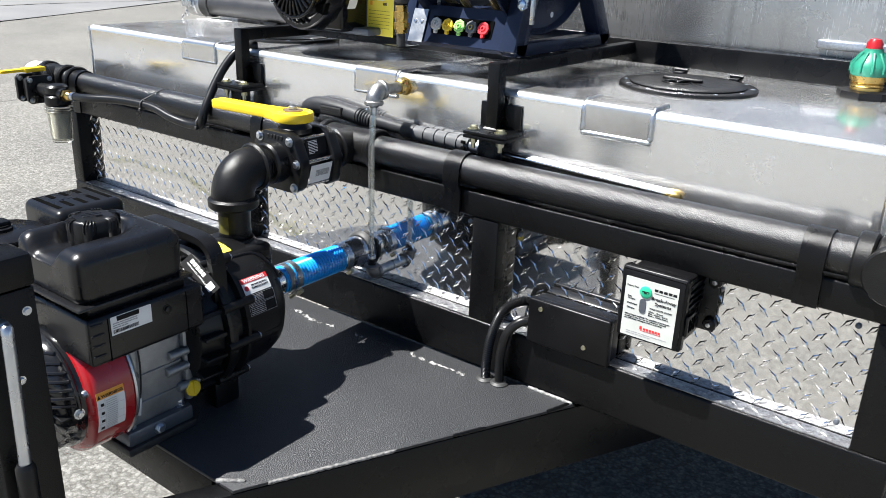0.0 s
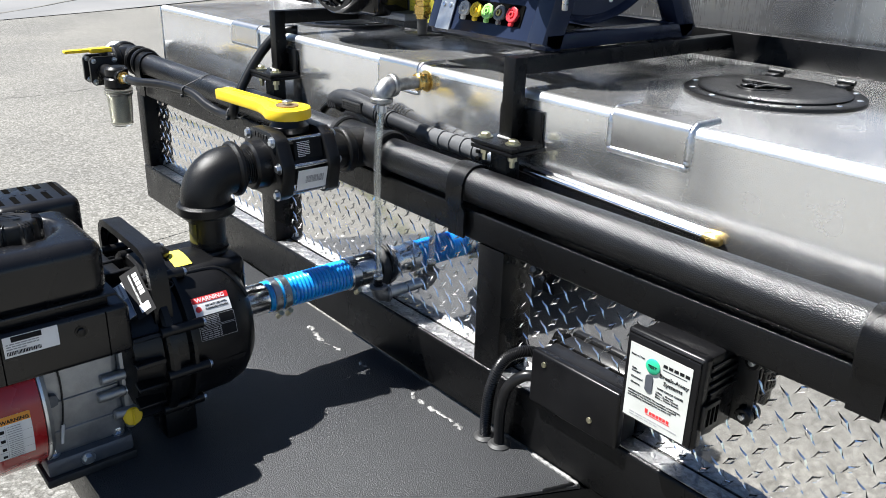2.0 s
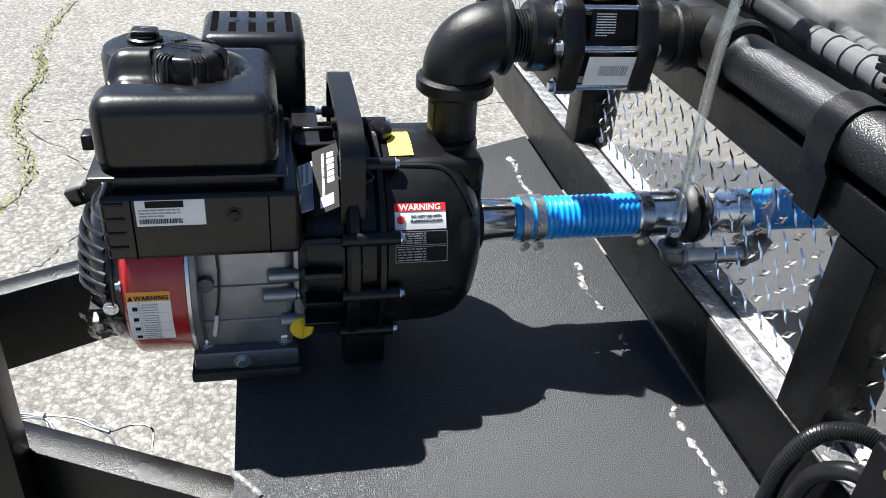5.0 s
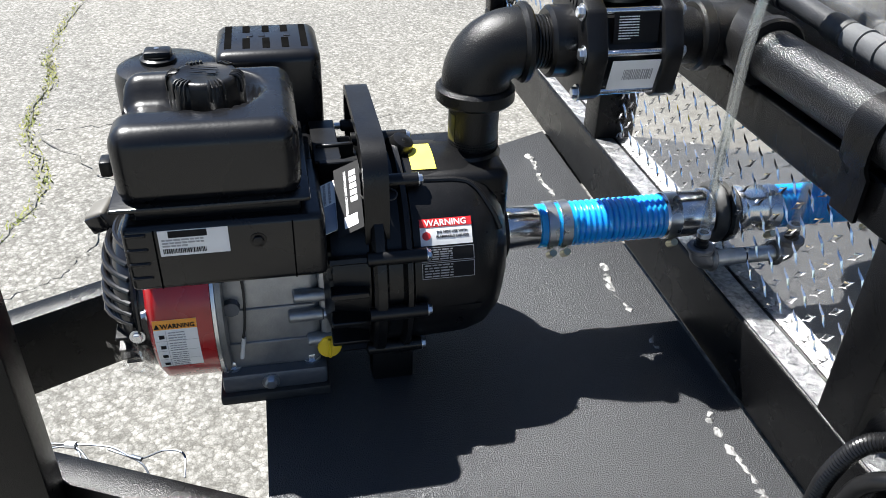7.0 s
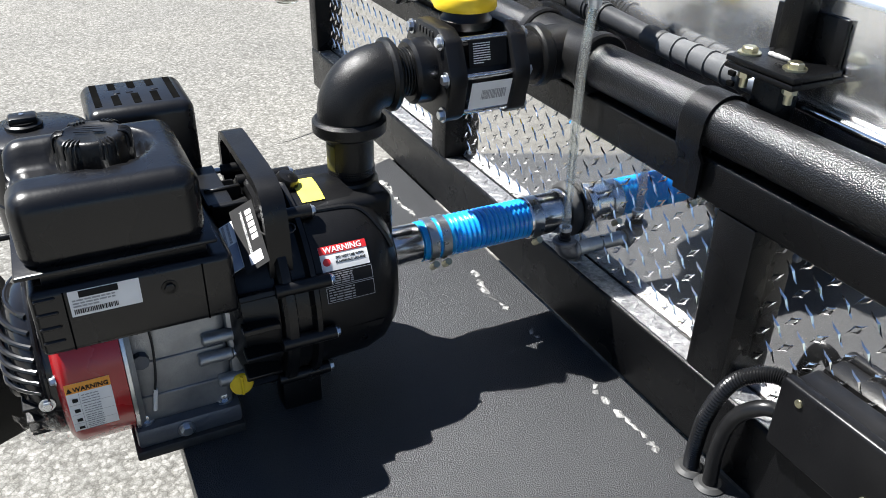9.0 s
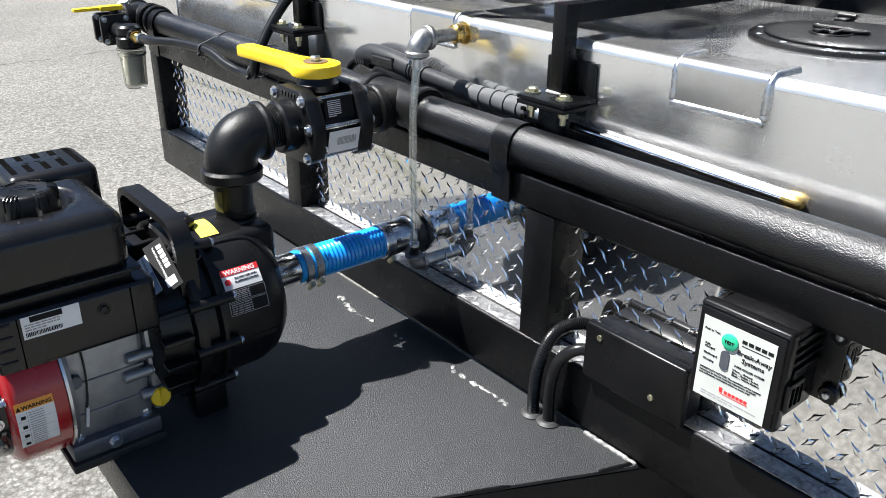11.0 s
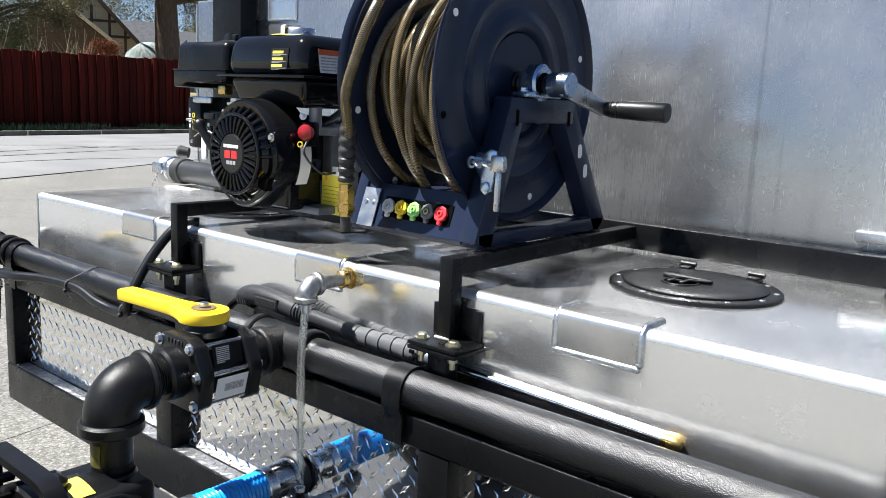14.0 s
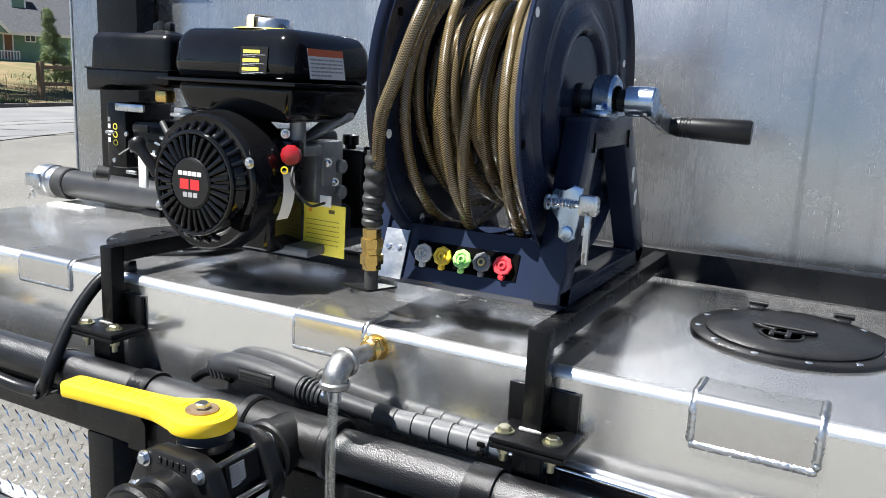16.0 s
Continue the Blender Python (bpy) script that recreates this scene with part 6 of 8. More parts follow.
words("tag_text", "THERMOPLASTIC CENTRIFUGAL PUMP", 0.0042, m @ Matrix.Translation((0.008, -0.019, 0.0008)), white_label, tag)
wpart("logo_shape", sheet(m, 0.066, -0.022, 0.080, -0.006, 0.0003, lift=0.0007), white_label, tag)
bars(m, 0.012, -0.052, 0.038, -0.034, 3, grey_label, tag, seed=17, lift=-0.0018)
wpart("tie", sweep(curve_points([(-0.212, -0.512, 0.840), (-0.208, -0.505, 0.838), (-0.209, -0.480, 0.838), (-0.226, -0.474, 0.838), (-0.240, -0.49, 0.838), (-0.23, -0.514, 0.839), (-0.212, -0.512, 0.840)], 6), 0.0010, 6), rubber, tag)

mu.location += Vector((0.016, 0.0, 0.0))
pump.location += Vector((0.003, -0.010, 0.0))

# ---------------------------------------------------------------- suction hose
hose = thing("suction_hose", (AX, -0.2, AZ), "ribbed bright blue suction hose with steel clamps", "hose")
prof, y = [], -0.240
while y < -0.108:
    for f, r in ((0.0, 0.0272), (0.20, 0.0292), (0.45, 0.0302), (0.75, 0.0290)):
        prof.append((y + f * 0.0078, r))
    y += 0.0078
wpart("hose", lathe(prof, (AX, 0, AZ), (0, 1, 0), 40), blue_hose, hose)
wpart("hose_end", rod((AX, -0.284, AZ), (AX, -0.238, AZ), 0.0292, n=40), blue_hose, hose)
wpart("pump_nipple", lathe([(0, 0.029), (0.002, 0.0290), (0.052, 0.0288), (0.056, 0.027)], (AX, -0.340, AZ), (0, 1, 0), 40), chrome, hose, "steel hose nipple")
wpart("plate_nipple", lathe([(0, 0.029), (0.003, 0.0310), (0.050, 0.0310), (0.054, 0.034), (0.066, 0.034)], (AX, -0.112, AZ), (0, 1, 0), 40), chrome, hose, "steel hose nipple")
for y, w in ((-0.276, 0.013), (-0.257, 0.013), (-0.108, 0.017)):
    cl = wpart("hose_clamp", lathe([(0, 0.0318), (0.0005, 0.0324), (w, 0.0324), (w + 0.0005, 0.0318)], (AX, y, AZ), (0, 1, 0), 40), zinc, hose, "steel band clamp")
    wpart("clamp_screw", rod((AX + 0.020, y + w / 2, AZ - 0.034), (AX + 0.034, y + w / 2, AZ - 0.022), 0.005, n=10), gold_zinc, cl)
wpart("grommet", lathe([(0, 0.036), (0.004, 0.041), (0.012, 0.043), (0.016, 0.040)], (AX, -0.043, AZ), (0, 1, 0), 40), rubber, hose, "black rubber grommet at the tread plate")

# ---------------------------------------------------------------- sight tube
SX, SY = -0.228, -0.090
sight = thing("sight_tube", (SX, SY, 0.70), "clear vinyl sight tube between two galvanised elbows", "tube")
lo = elbow((SX, SY, 0.702), (0, 1, 0), (0, 0, 1), 0.0140, 0.015, 20)
rod((SX, SY + 0.014, 0.702), (SX, SY + 0.022, 0.702), 0.0170, n=20, bm=lo, bevel=0.002)
rod((SX, SY, 0.716), (SX, SY, 0.724), 0.0170, n=20, bm=lo, bevel=0.002)
wpart("lower_elbow", lo, dull_iron, sight, "dull grey iron elbow")
wpart("lower_nipple", rod((SX, SY + 0.018, 0.702), (SX, YP - 0.001, 0.702), 0.0108, n=20), galv, sight)
wpart("barb", lathe([(0, 0.0095), (0.004, 0.0095), (0.005, 0.0075), (0.010, 0.0085), (0.011, 0.007), (0.016, 0.008), (0.022, 0.006)], (SX, SY, 0.722), (0, 0, 1), 18), plastic, sight, "black hose barb")
UX, UY, UZ = -0.238, -0.074, 1.094
hi = elbow((UX, UY, UZ), (0, 1, 0), (0, 0, -1), 0.0168, 0.020, 24)
rod((UX, UY + 0.018, UZ), (UX, UY + 0.028, UZ), 0.0200, n=20, bm=hi, bevel=0.002)
rod((UX, UY, UZ - 0.018), (UX, UY, UZ - 0.028), 0.0200, n=20, bm=hi, bevel=0.002)
wpart("upper_elbow", hi, dull_galv, sight)
wpart("upper_nipple", rod((UX, UY + 0.02, UZ), (UX, 0.004, UZ), 0.0112, n=20), dull_galv, sight)
wpart("clamp_screw", hexbolt((UX - 0.011, UY - 0.004, UZ - 0.039), (-1, -0.2, 0), 0.0035, 0.006), zinc, sight)
b = lathe([(0, 0.0135), (0.002, 0.0155), (0.010, 0.0155), (0.0115, 0.0140)], (UX, 0.001, UZ), (0, 1, 0), 24)
lathe([(0, 0.0155), (0.0015, 0.0168), (0.0095, 0.0168), (0.011, 0.0155)], (UX, 0.0125, UZ), (0, 1, 0), 6, b)
wpart("bushing", b, brass, sight, "brass hex bushing in the tank wall")
wpart("bushing_flange", lathe([(0, 0.0165), (0.001, 0.0190), (0.0035, 0.0190), (0.0040, 0.018)], (UX, 0.0228, UZ), (0, 1, 0), 28), brass, sight)
wpart("upper_barb", lathe([(0, 0.011), (0.004, 0.011), (0.006, 0.0085), (0.02, 0.0085)], (UX, UY, UZ - 0.026), (0, 0, -1), 18), zinc, sight)
tb = sweep(curve_points([(SX, SY, 0.728), (SX - 0.001, SY, 0.85), (SX - 0.005, SY + 0.003, 0.97), (UX, UY, UZ - 0.030)], 6), 0.0068, 16, cap=False)
sweep(curve_points([(SX, SY, 0.728), (SX - 0.001, SY, 0.85), (SX - 0.005, SY + 0.003, 0.97), (UX, UY, UZ - 0.030)], 6), 0.0050, 16, tb, cap=False)
wpart("tube", tb, clear, sight, "clear vinyl tube").visible_shadow = True
for x, y, z in ((SX, SY, 0.738), (UX, UY, UZ - 0.042)):
    wpart("tube_clamp", lathe([(0, 0.0090), (0.006, 0.0090)], (x, y, z), (0, 0, 1), 18), zinc, sight)

# ---------------------------------------------------------------- spray wand
wand = thing("spray_wand", (-0.2, 0.0, 1.02), "black pressure washer gun and steel lance lying behind the pipe", "spray gun")
g = curve_points([(-0.524, 0.002, 1.010), (-0.500, 0.002, 1.020), (-0.46, 0.002, 1.0245), (-0.41, 0.002, 1.0225), (-0.36, 0.003, 1.0165), (-0.345, 0.003, 1.0150)], 6)
gr = [0.008 + 0.0115 * min(1.0, i / 9) ** 0.6 - 0.0015 * max(0.0, (i - 18) / 12) for i in range(len(g))]
gun = wpart("gun_body", sweep(g, gr, 24), gun_grey, wand, "dark grey plastic trigger gun")
for k in range(4):
    wpart("butt_rib", sweep([(-0.5175 + k * 0.0075, -0.006, 1.0255 + k * 0.0020), (-0.5115 + k * 0.0075, -0.0125, 1.014 + k * 0.001), (-0.503 + k * 0.0075, -0.0155, 1.003 + k * 0.001)], 0.0022, 8), plastic, gun)
wpart("grip_frame", box((-0.452, -0.0185, 1.010), (-0.384, -0.012, 1.033), 0.003), plastic, gun)
wpart("grip_panel", box((-0.449, -0.0194, 1.0125), (-0.387, -0.014, 1.0305), 0.002), rubber, gun)
b = bmesh.new()
for k in range(12):
    for j in range(3):
        box((-0.446 + k * 0.0048, -0.0200, 1.0150 + j * 0.0046), (-0.4428 + k * 0.0048, -0.0190, 1.0178 + j * 0.0046), 0, 1, b)
wpart("grip_relief", b, plastic, gun, smooth=0)
wpart("trigger_lever", sweep(curve_points([(-0.560, 0.006, 0.984), (-0.538, 0.004, 0.999), (-0.515, 0.003, 1.005), (-0.480, 0.003, 1.002)], 6), 0.0075, 12), plastic, wand)
for k in range(6):
    x = -0.352 + k * 0.0072
    wpart("collar_ring", lathe([(0, 0.0165), (0.0012, 0.0198 - k * 0.0006), (0.0040, 0.0198 - k * 0.0006), (0.0055, 0.0165)], (x, 0.003, 1.0157 - k * 0.0006), (1, 0, -0.08), 28), gun_grey, wand)
wpart("barrel", rod((-0.310, 0.003, 1.0125), (-0.205, 0.005, 1.0055), 0.0140, 0.0128, n=24), gun_grey, wand)
wpart("tape_band", rod((-0.224, 0.0045, 1.0065), (-0.190, 0.0055, 1.0045), 0.0160, n=24, bevel=0.0015), rubber, wand, "black tape round the barrel")
b = bmesh.new()
for k in range(5):
    x = -0.190 + k * 0.0270
    lathe([(0, 0.0152), (0.020, 0.0160), (0.0245, 0.0172), (0.0262, 0.0172), (0.0268, 0.0150)], (x, 0.0055 + k * 0.0022, 1.0045 - k * 0.0012), (1, 0.08, -0.045), 28, b)
wpart("lance_grip", b, grey_plastic, wand, "grey ribbed plastic lance grip")
for z in (0.004, -0.008):
    wpart("grip_notch", box((-0.066, -0.006, 1.000 + z), (-0.056, -0.001, 1.006 + z), 0.001, 1), void, wand)
wpart("lance_coupler", rod((-0.058, 0.015, 0.998), (-0.030, 0.0165, 0.996), 0.0125, n=12, bevel=0.002), cast_dark, wand)
wpart("lance", rod((-0.04, 0.0165, 0.9965), (0.372, 0.0165, 0.983), 0.0062, n=20), chrome, wand, "bright stainless lance tube")
wpart("nozzle", lathe([(0, 0.0075), (0.012, 0.0085), (0.022, 0.0078), (0.026, 0.005)], (0.366, 0.0165, 0.9832), (1, 0, -0.03), 12), brass, wand, "brass nozzle")

# ---------------------------------------------------------------- electrical boxes and conduits
jb = thing("junction_box", (0.228, -0.06, 0.664), "glossy black plastic junction box on the lower rail", "box")
wpart("body", box((0.166, -0.064, 0.6665), (0.330, YP - 0.002, 0.754), 0.005, 2), satin_dark, jb)
wpart("cover", box((0.162, -0.080, 0.6655), (0.334, -0.063, 0.758), 0.005, 3), satin_dark, jb)
for x, z in ((0.190, 0.741), (0.285, 0.692)):
    wpart("cover_screw", lathe([(0, 0.0048), (0.002, 0.0044), (0.0026, 0.0)], (x, -0.080, z), (0, -1, 0), 14), gold_zinc, jb, "brass cover screw")
box_label = material("pale_grey_label", (0.46, 0.47, 0.44), 0.35, color2=(0.50, 0.51, 0.48), scale=30)
bk = thing("breakaway_box", (0.40, -0.06, 0.75), "black trailer breakaway battery box with white printed label", "box")
wpart("case", box((0.368, -0.101, 0.768), (0.470, YP - 0.002, 0.884), 0.006, 2), satin_dark, bk)
lid = wpart("lid", box((0.360, -0.118, 0.761), (0.475, -0.100, 0.890), 0.005, 3), satin_dark, bk)
wpart("lid_step", box((0.364, -0.1215, 0.765), (0.471, -0.1175, 0.8835), 0.003, 2), satin_dark, lid)
wpart("lid_rim", box((0.363, -0.1195, 0.8840), (0.472, -0.1165, 0.8875), 0.0014, 2), gloss, lid)
wpart("mount_bracket", box((0.372, YP - 0.006, 0.775), (0.498, YP - 0.002, 0.878), 0.002), plastic, bk)
for z in (0.868, 0.790):
    wpart("mount_ear", rod((0.491, YP - 0.014, z), (0.491, YP - 0.002, z), 0.0115, n=18, bevel=0.002), plastic, bk)
    wpart("screw", lathe([(0, 0.005), (0.003, 0.004), (0.0034, 0.0)], (0.491, YP - 0.014, z), (0, -1, 0), 12), zinc, bk)
    wpart("hinge_lug", box((0.354, -0.104, z - 0.008), (0.361, -0.088, z + 0.010), 0.002), plastic, bk)
clip = wpart("lid_clip", box((0.4745, -0.112, 0.790), (0.4805, -0.078, 0.826), 0.002), plastic, bk)
for k in range(3):
    wpart("clip_slot", box((0.480, -0.106 + k * 0.009, 0.796), (0.4812, -0.101 + k * 0.009, 0.820), 0), void, clip)
for k in range(4):
    wpart("side_rib", box((0.469, -0.094, 0.832 + k * 0.012), (0.474, -0.036, 0.836 + k * 0.012), 0.001, 1), plastic, bk)
cb = curve_points([(0.372, -0.052, 0.766), (0.380, -0.052, 0.752), (0.402, -0.050, 0.745), (0.430, -0.048, 0.744), (0.448, -0.046, 0.754), (0.452, -0.046, 0.770)], 12)
wpart("cable_sleeve", sweep(cb, [0.0085 if i % 2 else 0.0070 for i in range(len(cb))], 12), plastic, bk, "corrugated cable sleeve under the box")
m = plate_frame((0.3705, -0.1222, 0.768), (1, 0, 0), (0, 0, 1)) @ Matrix.Diagonal((1.025, 0.946, 1.0, 1.0))
lab = wpart("front_label", sheet(m, 0.0, 0.0, 0.090, 0.112), box_label, bk, "white printed front label")
wpart("test_button", lathe([(0, 0.0105), (0.002, 0.0105), (0.003, 0.009)], m @ Vector((0.036, 0.090, 0)), (0, -1, 0), 28), green_ink, lab, "green test button")
words("button_text", "TEST", 0.0058, m @ Matrix.Translation((0.036, 0.0882, 0.0033)), black_ink, lab, 0.0001, "CENTER")
wpart("indicator_window", prism([m @ Vector((0.033 + 0.0055 * math.cos(radians(k)), 0.063 + (0.008 if math.sin(radians(k)) > 0 else -0.008) + 0.0055 * math.sin(radians(k)), 0.0005))
                                 for k in range(0, 360, 20)], (0, -0.0012, 0)), cast_dark, lab, "dark oval indicator window")
words("label_text", "Break-Away", 0.0085, m @ Matrix.Translation((0.046, 0.0795, 0.0009)), black_ink, lab, 0.0001)
words("label_text", "Systems", 0.0085, m @ Matrix.Translation((0.053, 0.0705, 0.0009)), black_ink, lab, 0.0001)
words("label_text", "WIRE COLOR CODES", 0.0039, m @ Matrix.Translation((0.045, 0.0610, 0.0009)), black_ink, lab)
words("label_text", "White ... Ground\nBlue ... Brakes / Switch\nBlack ... Vehicle Battery", 0.0036, m @ Matrix.Translation((0.044, 0.0550, 0.0009)), black_ink, lab)
words("label_text", "Push to Test", 0.0038, m @ Matrix.Translation((0.003, 0.0945, 0.0009)), black_ink, lab)
words("label_text", "Fully\nCharged", 0.0038, m @ Matrix.Translation((0.006, 0.0745, 0.0009)), black_ink, lab)
words("label_text", "Discharged", 0.0038, m @ Matrix.Translation((0.006, 0.0615, 0.0009)), black_ink, lab)
words("label_text", "Charging", 0.0038, m @ Matrix.Translation((0.006, 0.0530, 0.0009)), black_ink, lab)
words("label_text", "IMPORTANT NOTICE: The condition of the battery\ncontained in this kit must be maintained, checked,\nand sufficiently recharged prior to every trip!",
      0.0036, m @ Matrix.Translation((0.004, 0.0400, 0.0009)), black_ink, lab)
b = bmesh.new()
for k in range(5):
    sheet(m, 0.050 + k * 0.0078, 0.0960, 0.0560 + k * 0.0078, 0.1005, 0.0003, b, 0.0007)
sheet(m, 0.050, 0.092, 0.084, 0.0928, 0.0003, b, 0.0007)
wpart("maker_mark", b, black_ink, lab, smooth=0)
b = bmesh.new()
for k in range(6):
    sheet(m, 0.039 + k * 0.0050, 0.0180, 0.0428 + k * 0.0050, 0.0222, 0.0003, b, 0.0007)
sheet(m, 0.034, 0.0158, 0.0690, 0.0166, 0.0003, b, 0.0007)
sheet(m, 0.0325, 0.0180, 0.0365, 0.0245, 0.0003, b, 0.0007)
wpart("maker_mark", b, red_ink, lab, smooth=0)
bars(m, 0.010, 0.004, 0.080, 0.0115, 2, grey_label, lab, seed=71, fill=0.4)

con = thing("wiring_conduit", (0.11, -0.09, DECK), "corrugated and smooth black wiring conduits entering the deck", "conduit")
cp = curve_points([(0.166, -0.056, 0.738), (0.140, -0.070, 0.739), (0.113, -0.090, 0.716), (0.095, -0.098, 0.66), (0.086, -0.096, 0.60), (0.085, -0.095, DECK)], 26)
wpart("corrugated_conduit", sweep(cp, [0.0098 if i % 2 else 0.0083 for i in range(len(cp))], 14), plastic, con)
cp = curve_points([(0.166, -0.060, 0.700), (0.146, -0.076, 0.699), (0.125, -0.090, 0.672), (0.116, -0.094, 0.62), (0.116, -0.092, DECK)], 8)
wpart("smooth_conduit", sweep(cp, 0.0092, 14), hose_black, con, "smooth black cable")
for x, y in ((0.085, -0.095), (0.116, -0.092)):
    wpart("grommet", lathe([(0, 0.019), (0.002, 0.019), (0.006, 0.014), (0.006, 0.010)], (x, y, DECK), (0, 0, 1), 24), rubber, con)

# ---------------------------------------------------------------- second engine on the rack
EX, EY, EZ = -0.583, 0.040, 1.292            # middle of the recoil cover's face
eng = thing("pressure_washer_engine", (-0.56, 0.22, ZR), "glossy black petrol engine with round finned recoil cover", "engine")
wpart("fan_housing", lathe([(0.020, 0.102), (0.026, 0.107), (0.075, 0.112), (0.110, 0.112)], (EX, EY, EZ), (0, 1, 0), 56), enamel, eng)
wpart("housing_skirt", box((EX - 0.098, EY + 0.060, ZR + 0.012), (EX + 0.098, EY + 0.150, EZ), 0.012, 3), enamel, eng)
rc = wpart("recoil_cover", lathe([(0.001, 0.034), (0.0025, 0.040), (0.005, 0.070), (0.010, 0.080), (0.022, 0.090), (0.040, 0.096), (0.050, 0.098)], (EX, EY, EZ), (0, 1, 0), 56), enamel, eng, "black recoil cover with radial slots")


def on_cover(a, r, y):
    return (EX + r * math.cos(a), EY + y, EZ + r * math.sin(a))


for k in range(30):
    a = 2 * math.pi * k / 30
    wpart("radial_rib", sweep([on_cover(a, 0.041, -0.0005), on_cover(a, 0.060, 0.0002), on_cover(a, 0.073, 0.0025)], [0.0034, 0.0040, 0.0044], 8), enamel, rc)
    if not 296 < math.degrees(a) < 350:
        wpart("side_rib", sweep([on_cover(a, 0.080, 0.0065), on_cover(a, 0.0875, 0.014), on_cover(a + 0.03, 0.0945, 0.026), on_cover(a + 0.06, 0.0985, 0.044)], [0.0036, 0.0042, 0.0042, 0.0036], 8), enamel, rc)
for r, y, th in ((0.0775, 0.0035, 0.0042), (0.0985, 0.046, 0.0040)):
    wpart("cover_ring", sweep([on_cover(radians(d), r, y) for d in range(0, 361, 8)], th, 10, cap=False), enamel, rc)
wpart("ring_trim", lathe([(0, 0.0375), (0.0015, 0.0395), (0.004, 0.0395)], (EX, EY - 0.004, EZ), (0, 1, 0), 40), plastic, rc)
bd = wpart("badge", lathe([(0, 0.0365), (0.0008, 0.037), (0.004, 0.037)], (EX, EY - 0.0045, EZ), (0, 1, 0), 40), satin, rc, "round black badge")
m = plate_frame((EX, EY - 0.0046, EZ), (1, 0, 0), (0, 0, 1))
b = bmesh.new()
for k in range(5):
    sheet(m, -0.024 + k * 0.0098, 0.012, -0.0162 + k * 0.0098, 0.0185, 0.0004, b)
wpart("maker_mark", b, white_label, bd, smooth=0)
b = bmesh.new()
for k in range(2):
    sheet(m, -0.021 + k * 0.022, -0.009, -0.003 + k * 0.022, 0.0065, 0.0004, b)
wpart("model_mark", b, red_ink, bd, smooth=0)
b = bmesh.new()
for k in range(3):
    sheet(m, -0.015 + k * 0.0105, -0.021, -0.0065 + k * 0.0105, -0.0135, 0.0004, b)
wpart("model_mark", b, grey_label, bd, smooth=0)
for x, z in ((EX + 0.096, EZ + 0.038), (EX - 0.09, EZ - 0.045)):
    wpart("bolt", hexbolt((x, EY + 0.020, z), (0, -1, 0), 0.006, 0.006), zinc, eng)
# solid black block that paints the dark inside the starter opening
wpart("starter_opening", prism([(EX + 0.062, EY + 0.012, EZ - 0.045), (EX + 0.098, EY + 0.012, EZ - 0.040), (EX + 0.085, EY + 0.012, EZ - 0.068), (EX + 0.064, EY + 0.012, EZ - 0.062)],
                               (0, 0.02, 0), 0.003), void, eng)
# starter grip
wpart("starter_grip", sweep(curve_points([(EX - 0.128, EY + 0.010, EZ + 0.052), (EX - 0.118, EY + 0.006, EZ + 0.046), (EX - 0.105, EY + 0.008, EZ + 0.030), (EX - 0.088, EY + 0.016, EZ + 0.006)], 6),
                            [0.004, 0.010, 0.0145, 0.0155, 0.0150, 0.0140, 0.0125, 0.011, 0.010, 0.0095, 0.009, 0.009, 0.009, 0.009, 0.0095, 0.010, 0.010, 0.011, 0.011], 14), plastic, eng, "black starter grip")
# fuel tank
ft = wpart("fuel_tank", taper(box((-0.690, 0.092, 1.446), (-0.432, 0.318, 1.528), 0.030, 6), 1.455, 1.528, 1.0, 0.92), enamel, eng, "glossy black fuel tank")
wpart("tank_seam", box((-0.700, 0.083, 1.4435), (-0.423, 0.327, 1.4495), 0.0025), enamel, ft)
wpart("tank_bottom", taper(box((-0.684, 0.098, 1.388), (-0.440, 0.312, 1.446), 0.016, 4), 1.388, 1.446, 0.84, 1.0), enamel, ft)
fc = wpart("fuel_cap", lathe([(0, 0.034), (0.004, 0.0345), (0.018, 0.034), (0.022, 0.031), (0.024, 0.022), (0.0235, 0.0)], (-0.545, 0.175, 1.523), (0, 0, 1), 12), zinc, ft, "bright metal fuel cap")
wpart("filler_ring", lathe([(0, 0.058), (0.0012, 0.057), (0.0012, 0.050), (0, 0.049)], (-0.545, 0.175, 1.5282), (0, 0, 1), 32), yellow_label, ft, "yellow printed filler ring")
wpart("seal_strap", band([(-0.545, 0.175, 1.5485), (-0.5552, 0.142, 1.5484), (-0.5557, 0.1406, 1.5455), (-0.5558, 0.1402, 1.531), (-0.558, 0.133, 1.5290)], (0.953, -0.297, 0), 0.010, 0.0012), material(
    "patterned_strap", (0.55, 0.38, 0.16), 0.5, color2=(0.72, 0.66, 0.52), scale=300), ft, "patterned strap over the cap")
m = plate_frame((-0.530, 0.0914, 1.460), (1, 0, 0), (0, 0.0092, 0.07))
lab = wpart("caution_label", sheet(m, -0.005, 0.0, 0.047, 0.040), black_ink, ft, "black and yellow caution label")
for k in range(3):
    wpart("yellow_band", sheet(m, 0.0, 0.030 - k * 0.013, 0.032, 0.035 - k * 0.013, 0.0003, lift=0.0007), yellow_label, lab)
    bars(m, 0.0, 0.0245 - k * 0.013, 0.042, 0.029 - k * 0.013, 2, grey_label, lab, seed=80 + k, fill=0.4)
m = plate_frame((-0.4314, 0.130, 1.456), (0, 1, 0), (-0.0108, 0, 0.07))
lab = wpart("warning_label", sheet(m, 0.0, 0.0, 0.090, 0.045), white_label, ft, "white and orange warning label")
